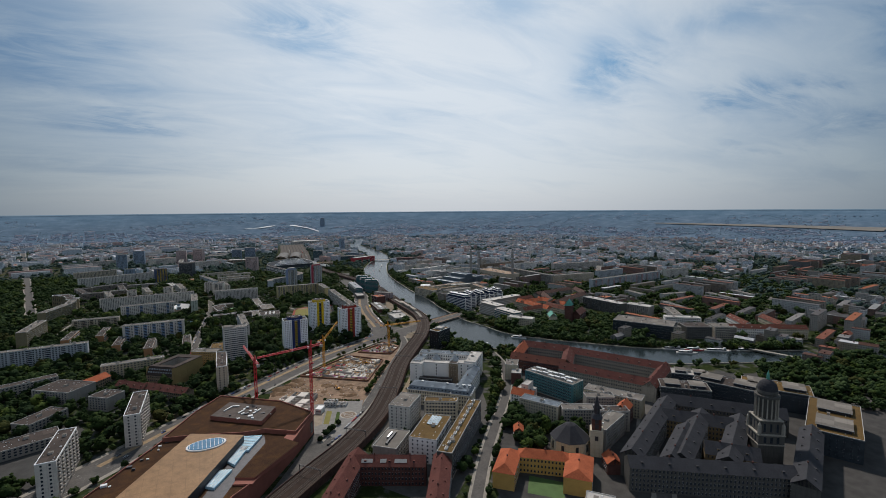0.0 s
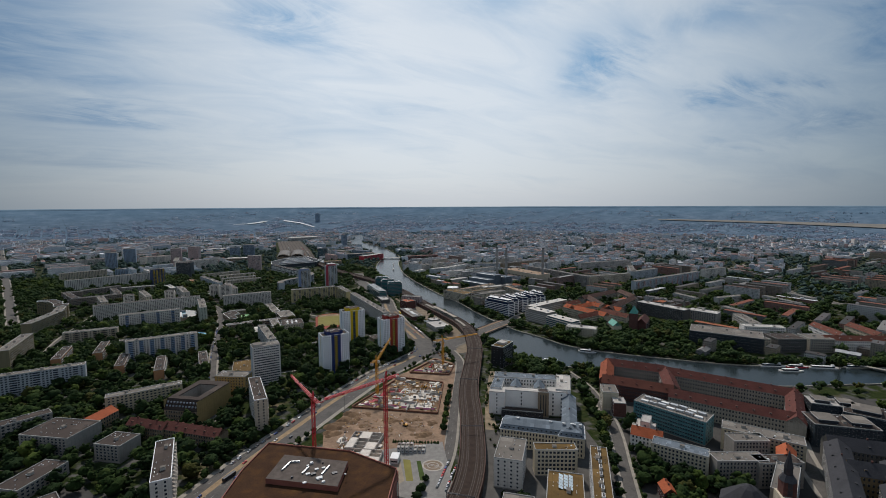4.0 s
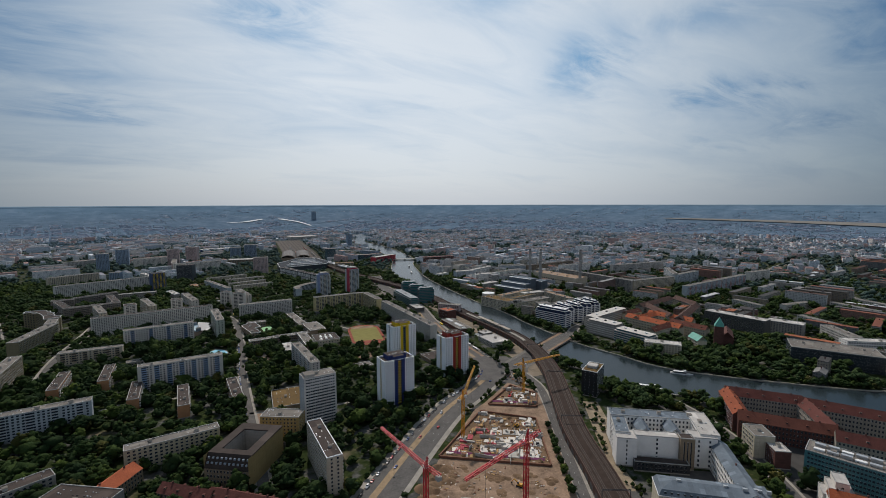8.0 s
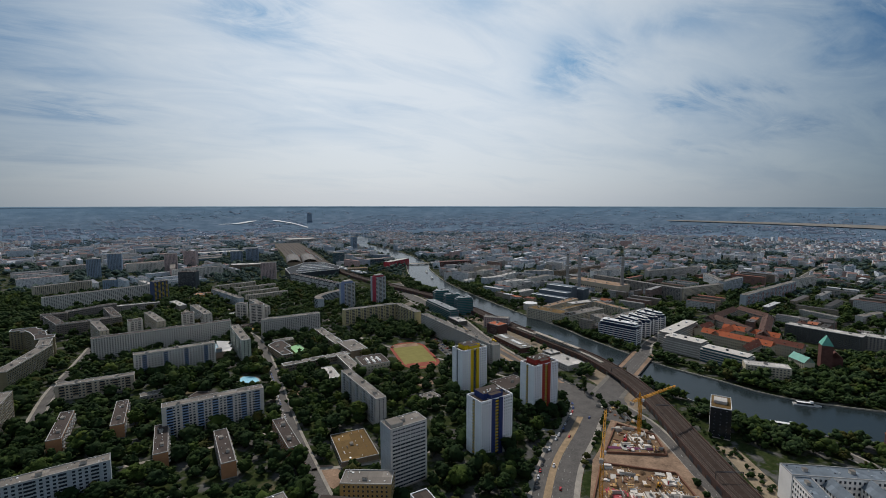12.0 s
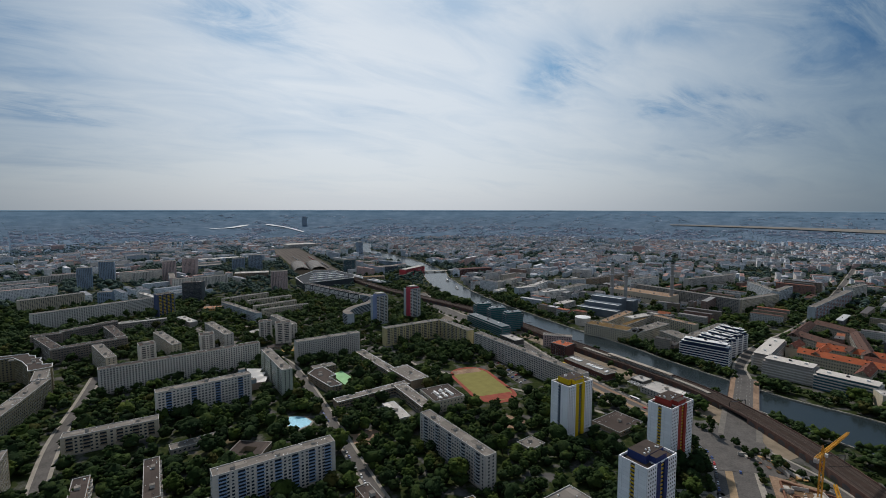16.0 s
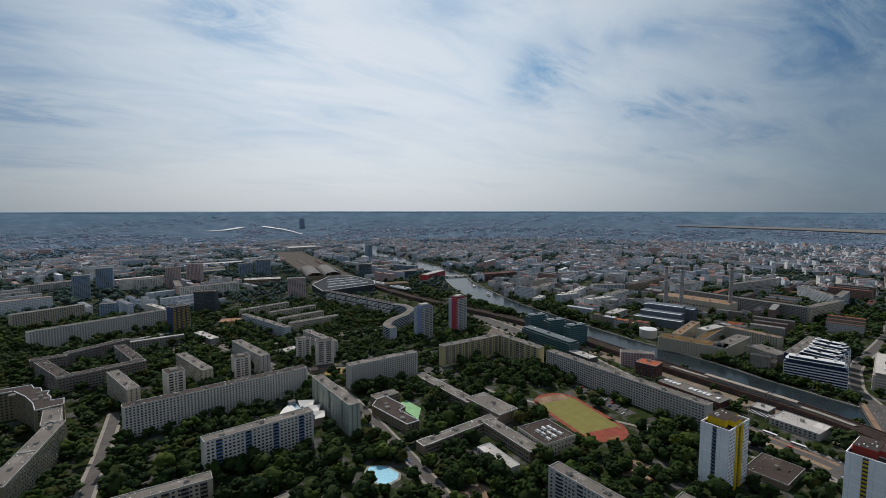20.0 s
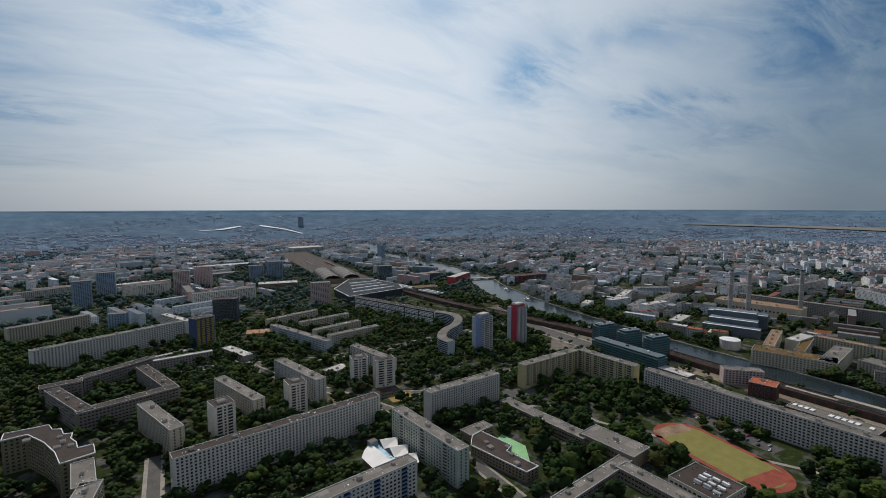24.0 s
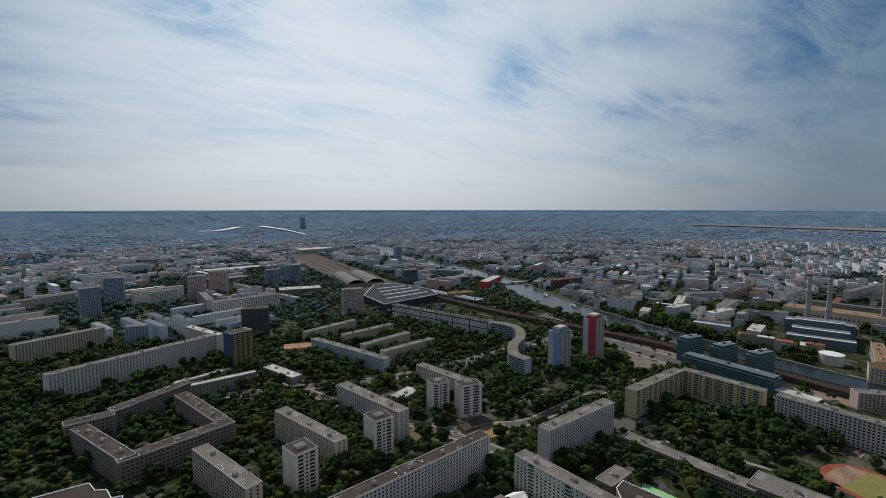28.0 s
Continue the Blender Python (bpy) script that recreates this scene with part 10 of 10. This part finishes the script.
def district(name, label, yaw, bx, by, street, inside, eave, seg, slabs=0.0, flat=0.35, park=0.08, depth=12.0, seed=0, mats=None):
    """Perimeter blocks on a turned street grid; some blocks are parks, some hold slabs."""
    rr = random.Random(seed)
    k = Kit()
    c, s = math.cos(radians(yaw)), math.sin(radians(yaw))
    R = 4600
    small = 1.0 if bx > 70 else (0.62 if bx > 61 else 0.26)
    nx, ny = int(R / (bx + street)), int(R / (by + street))
    for i in range(-nx, nx):
        for j in range(-ny, ny):
            lx, ly = i * (bx + street), j * (by + street) + (i % 2) * 17
            X, Y = MID[0] + lx * c - ly * s, MID[1] + lx * s + ly * c
            if not in_view(X, Y) or not inside(X, Y):
                continue
            if rr.random() < park + 1.5 * max(0.0, noise.noise((X * 0.0021, Y * 0.0034, 3.0)) - 0.10):
                for q in range(int(bx * by / (330 if bx > 70 else 190))):
                    px, py = rr.uniform(-bx, bx) / 2, rr.uniform(-by, by) / 2
                    x, y = X + px * c - py * s, Y + px * s + py * c
                    if free(x, y):
                        far_trees.append((x, y, rr.uniform(1.1, 1.9) * small))
                continue
            rows = []
            if rr.random() < slabs:
                if rr.random() < 0.6:
                    rows = [(0, by * q, bx * rr.uniform(0.7, 1.0), 0, 11) for q in (-0.36, 0.36)]
                else:
                    rows = [(bx * q, 0, by * rr.uniform(0.7, 1.0), 90, 11) for q in (-0.38, 0.0, 0.38)]
                he = rr.choice((14, 17, 17, 29)) * min(1.0, eave / 15)
                for px, py, L, a, W in rows:
                    x, y = X + px * c - py * s, Y + px * s + py * c
                    if free(x, y, L, W, yaw + a):
                        add_house(k, x, y, L, W, he, yaw + a, rr, True)
                        claim(x, y, L, W, yaw + a, 2.0)
            else:
                for side, (sx, sy, L, a) in enumerate(((0, -by / 2, bx, 0), (0, by / 2, bx, 0), (-bx / 2, 0, by, 90), (bx / 2, 0, by, 90))):
                    n = max(1, round(L / seg))
                    for q in range(n):
                        t = ((q + 0.5) / n - 0.5) * L
                        px, py = (sx + t, sy) if a == 0 else (sx, sy + t)
                        x, y = X + px * c - py * s, Y + px * s + py * c
                        if rr.random() < 0.84 and free(x, y, L / n * 0.9, depth, yaw + a):
                            add_house(k, x, y, L / n, depth * rr.uniform(0.85, 1.2), eave * rr.choice((0.5, 0.75, 0.9, 1.0, 1.0, 1.1, 1.3)) * rr.uniform(0.93, 1.07), yaw + a, rr, rr.random() < flat)
                if bx > 60 and rr.random() < 0.7:
                    for q in range(rr.randint(1, 3)):
                        px, py = rr.uniform(-0.25, 0.25) * bx, rr.uniform(-0.2, 0.2) * by
                        x, y, L = X + px * c - py * s, Y + px * s + py * c, rr.uniform(16, 36)
                        if free(x, y, L, 10, yaw):
                            add_house(k, x, y, L, 10, eave * rr.uniform(0.4, 0.95), yaw + rr.choice((0, 90)), rr, rr.random() < 0.6)
            for q in range(int(bx * by / 1000) + 1):
                px, py = rr.uniform(-0.42, 0.42) * bx, rr.uniform(-0.42, 0.42) * by
                x, y = X + px * c - py * s, Y + px * s + py * c
                if free(x, y):
                    far_trees.append((x, y, rr.uniform(0.8, 1.7) * small))
            for q in range(int((bx + by) / 24)):
                px, py = rr.uniform(-0.5, 0.5) * bx, -by / 2 - street / 2
                x, y = X + px * c - py * s, Y + px * s + py * c
                if free(x, y):
                    far_trees.append((x, y, rr.uniform(0.9, 1.6) * small))
    if k.f:
        tagged(new(name, k.mesh(name, mats or [WALLS, TOPS])), label, "houses", kind="stuff")


MUSEUM_PARK = [(470, 640), (560, 545), (650, 500), (690, 560), (740, 640), (660, 700), (580, 700), (520, 740)]
YARDS = [(830, 570), (1400, 480), (1470, 880), (1330, 1250), (890, 1260), (885, 900), (830, 780)]


def south_side(x, y):
    """South-west of the river."""
    cx = np.interp(y, [300, 450, 600, 900, 1300, 1750, 2370, 2860, 3300, 4600], [840, 600, 480, 470, 530, 650, 815, 905, 1070, 1500])
    return x > cx


def core(x, y):
    return in_poly(x, y, GREEN) or (x < 480 and y < 1700 and not x < -330) or in_poly(x, y, SITE)


def town(x, y):
    """Built-up parts of the far land."""
    return noise.noise((x * 0.0016, y * 0.0034, 7.0)) > (dist(x, y) - 4150) / 2200


def dist(x, y):
    return math.hypot(x - MID[0], y - MID[1])


district("houses_near_south", "dense old town houses with red and grey roofs", 12, 92, 66, 15, lambda x, y: south_side(x, y) and dist(x, y) < 1500 and y < 1700 and not in_poly(x, y, YARDS) and not in_poly(x, y, MUSEUM_PARK), 17, 21, 0.42, 0.78, 0.2, seed=1, mats=NEAR_SOUTH)
district("houses_south", "dense perimeter blocks with red and grey roofs", 24, 84, 62, 14, lambda x, y: south_side(x, y) and 1500 <= dist(x, y) < 2500 and not (x > 1000 and y < 900), 17, 20, 0.3, 0.62, 0.3, seed=2, mats=HAZED_CITY)
district("slabs_south", "housing slabs among dark trees", 4, 120, 84, 16, lambda x, y: south_side(x, y) and dist(x, y) >= 1000 and x > 1000 and y < 900 and dist(x, y) < 2500 and not in_poly(x, y, YARDS), 17, 30, 0.6, 0.7, 0.34, seed=3)
district("yard_slabs", "low housing slabs in green yards", 6, 96, 80, 14, lambda x, y: in_poly(x, y, YARDS), 15, 30, 1.0, 0.9, 0.35, seed=11)
district("houses_east", "housing slabs and blocks beyond the green", 14, 118, 84, 18, lambda x, y: not south_side(x, y) and not core(x, y) and dist(x, y) < 2100 and not (x > 400 and y < 900), 18, 28, 0.85, 0.85, 0.28, seed=5, mats=HAZED_CITY)
district("houses_far_east", "dense city blocks beyond the rail yard", 8, 88, 64, 14, lambda x, y: not south_side(x, y) and not core(x, y) and 2100 <= dist(x, y) < 2600, 16, 20, 0.35, 0.55, 0.28, seed=6, mats=HAZED_CITY)
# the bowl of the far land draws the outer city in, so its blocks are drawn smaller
district("houses_far_south", "distant sea of roofs", 33, 66, 48, 10, lambda x, y: south_side(x, y) and 2500 <= dist(x, y) < 3250, 12, 16, 0.12, 0.5, 0.35, depth=8.5, seed=4, mats=HAZED_CITY)
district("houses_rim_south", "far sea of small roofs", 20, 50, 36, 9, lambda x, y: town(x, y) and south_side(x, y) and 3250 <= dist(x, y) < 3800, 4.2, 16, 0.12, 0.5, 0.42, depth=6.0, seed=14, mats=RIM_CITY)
district("houses_rim_east", "distant sea of roofs to the east", -6, 62, 46, 11, lambda x, y: not south_side(x, y) and 2600 <= dist(x, y) < 3250, 11, 18, 0.25, 0.5, 0.34, depth=8.0, seed=7, mats=HAZED_CITY)
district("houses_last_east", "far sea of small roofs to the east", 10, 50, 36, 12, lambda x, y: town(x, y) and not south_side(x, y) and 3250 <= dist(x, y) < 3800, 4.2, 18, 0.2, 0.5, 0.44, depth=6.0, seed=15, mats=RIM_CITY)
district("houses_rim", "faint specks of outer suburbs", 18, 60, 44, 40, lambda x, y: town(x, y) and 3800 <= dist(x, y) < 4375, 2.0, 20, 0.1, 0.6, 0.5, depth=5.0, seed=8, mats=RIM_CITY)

# woods of the outer rim
rng = random.Random(9)
for i in range(11000):
    a, r = rng.uniform(-0.25, 2.1), 2850 + 1530 * rng.random() ** 0.65
    x, y = MID[0] + r * math.cos(a), MID[1] + r * math.sin(a)
    if noise.noise((x * 0.0016, y * 0.0016, 5.0)) + 0.25 * (r - 3400) / 1000 > -0.05 and in_view(x, y):
        far_trees.append((x, y, rng.uniform(0.24, 0.45)))
# trees that fill yards and streets of the nearer quarters
for i in range(9000):
    x, y = rng.uniform(-900, 1700), rng.uniform(300, 2700)
    lot = noise.noise((x * 0.006, y * 0.006, 9.0)) + (0.25 if not south_side(x, y) else -0.05)
    if in_view(x, y) and not in_poly(x, y, GREEN) and dist(x, y) < 2500 and lot > -0.1 and free(x, y):
        if not (x < 480 and y < 700):
            far_trees.append((x, y, rng.uniform(0.6, 1.15)))
# tree lines on both banks of the river
for off, step in ((7, 7.0), (14, 8.0), (22, 9.0)):
    for sgn in (-1, 1):
        for i in range(0, len(mid) - 1):
            if mid[i][1] > 1500:
                continue
            e0, e1 = (sides(mid, sgn * (wid[i] / 2 + off))[q] for q in (i, i + 1))
            L = math.hypot(e1[0] - e0[0], e1[1] - e0[1])
            for q in range(int(L / step) + 1):
                t = (q + rng.random()) / (L / step + 1)
                x, y = e0[0] + (e1[0] - e0[0]) * t + rng.uniform(-2, 2), e0[1] + (e1[1] - e0[1]) * t + rng.uniform(-2, 2)
                south = south_side(x, y)
                if free(x, y) and rng.random() < (0.85 if south else 0.35) and not (not south and y < 560):
                    far_trees.append((x, y, rng.uniform(0.6, 1.1)))
rng.shuffle(far_trees)
wood("street_trees", [t for t in far_trees if dist(t[0], t[1]) < 1300], "trees in yards and streets between houses", MIDT, PARK)
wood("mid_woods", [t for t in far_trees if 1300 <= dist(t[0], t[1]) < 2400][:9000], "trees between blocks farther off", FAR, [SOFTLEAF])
wood("distant_woods", [t for t in far_trees if 2400 <= dist(t[0], t[1]) < 4380][:24000], "far dark woods and parks on the rim of the city", RIM, [HAZED_LEAF])
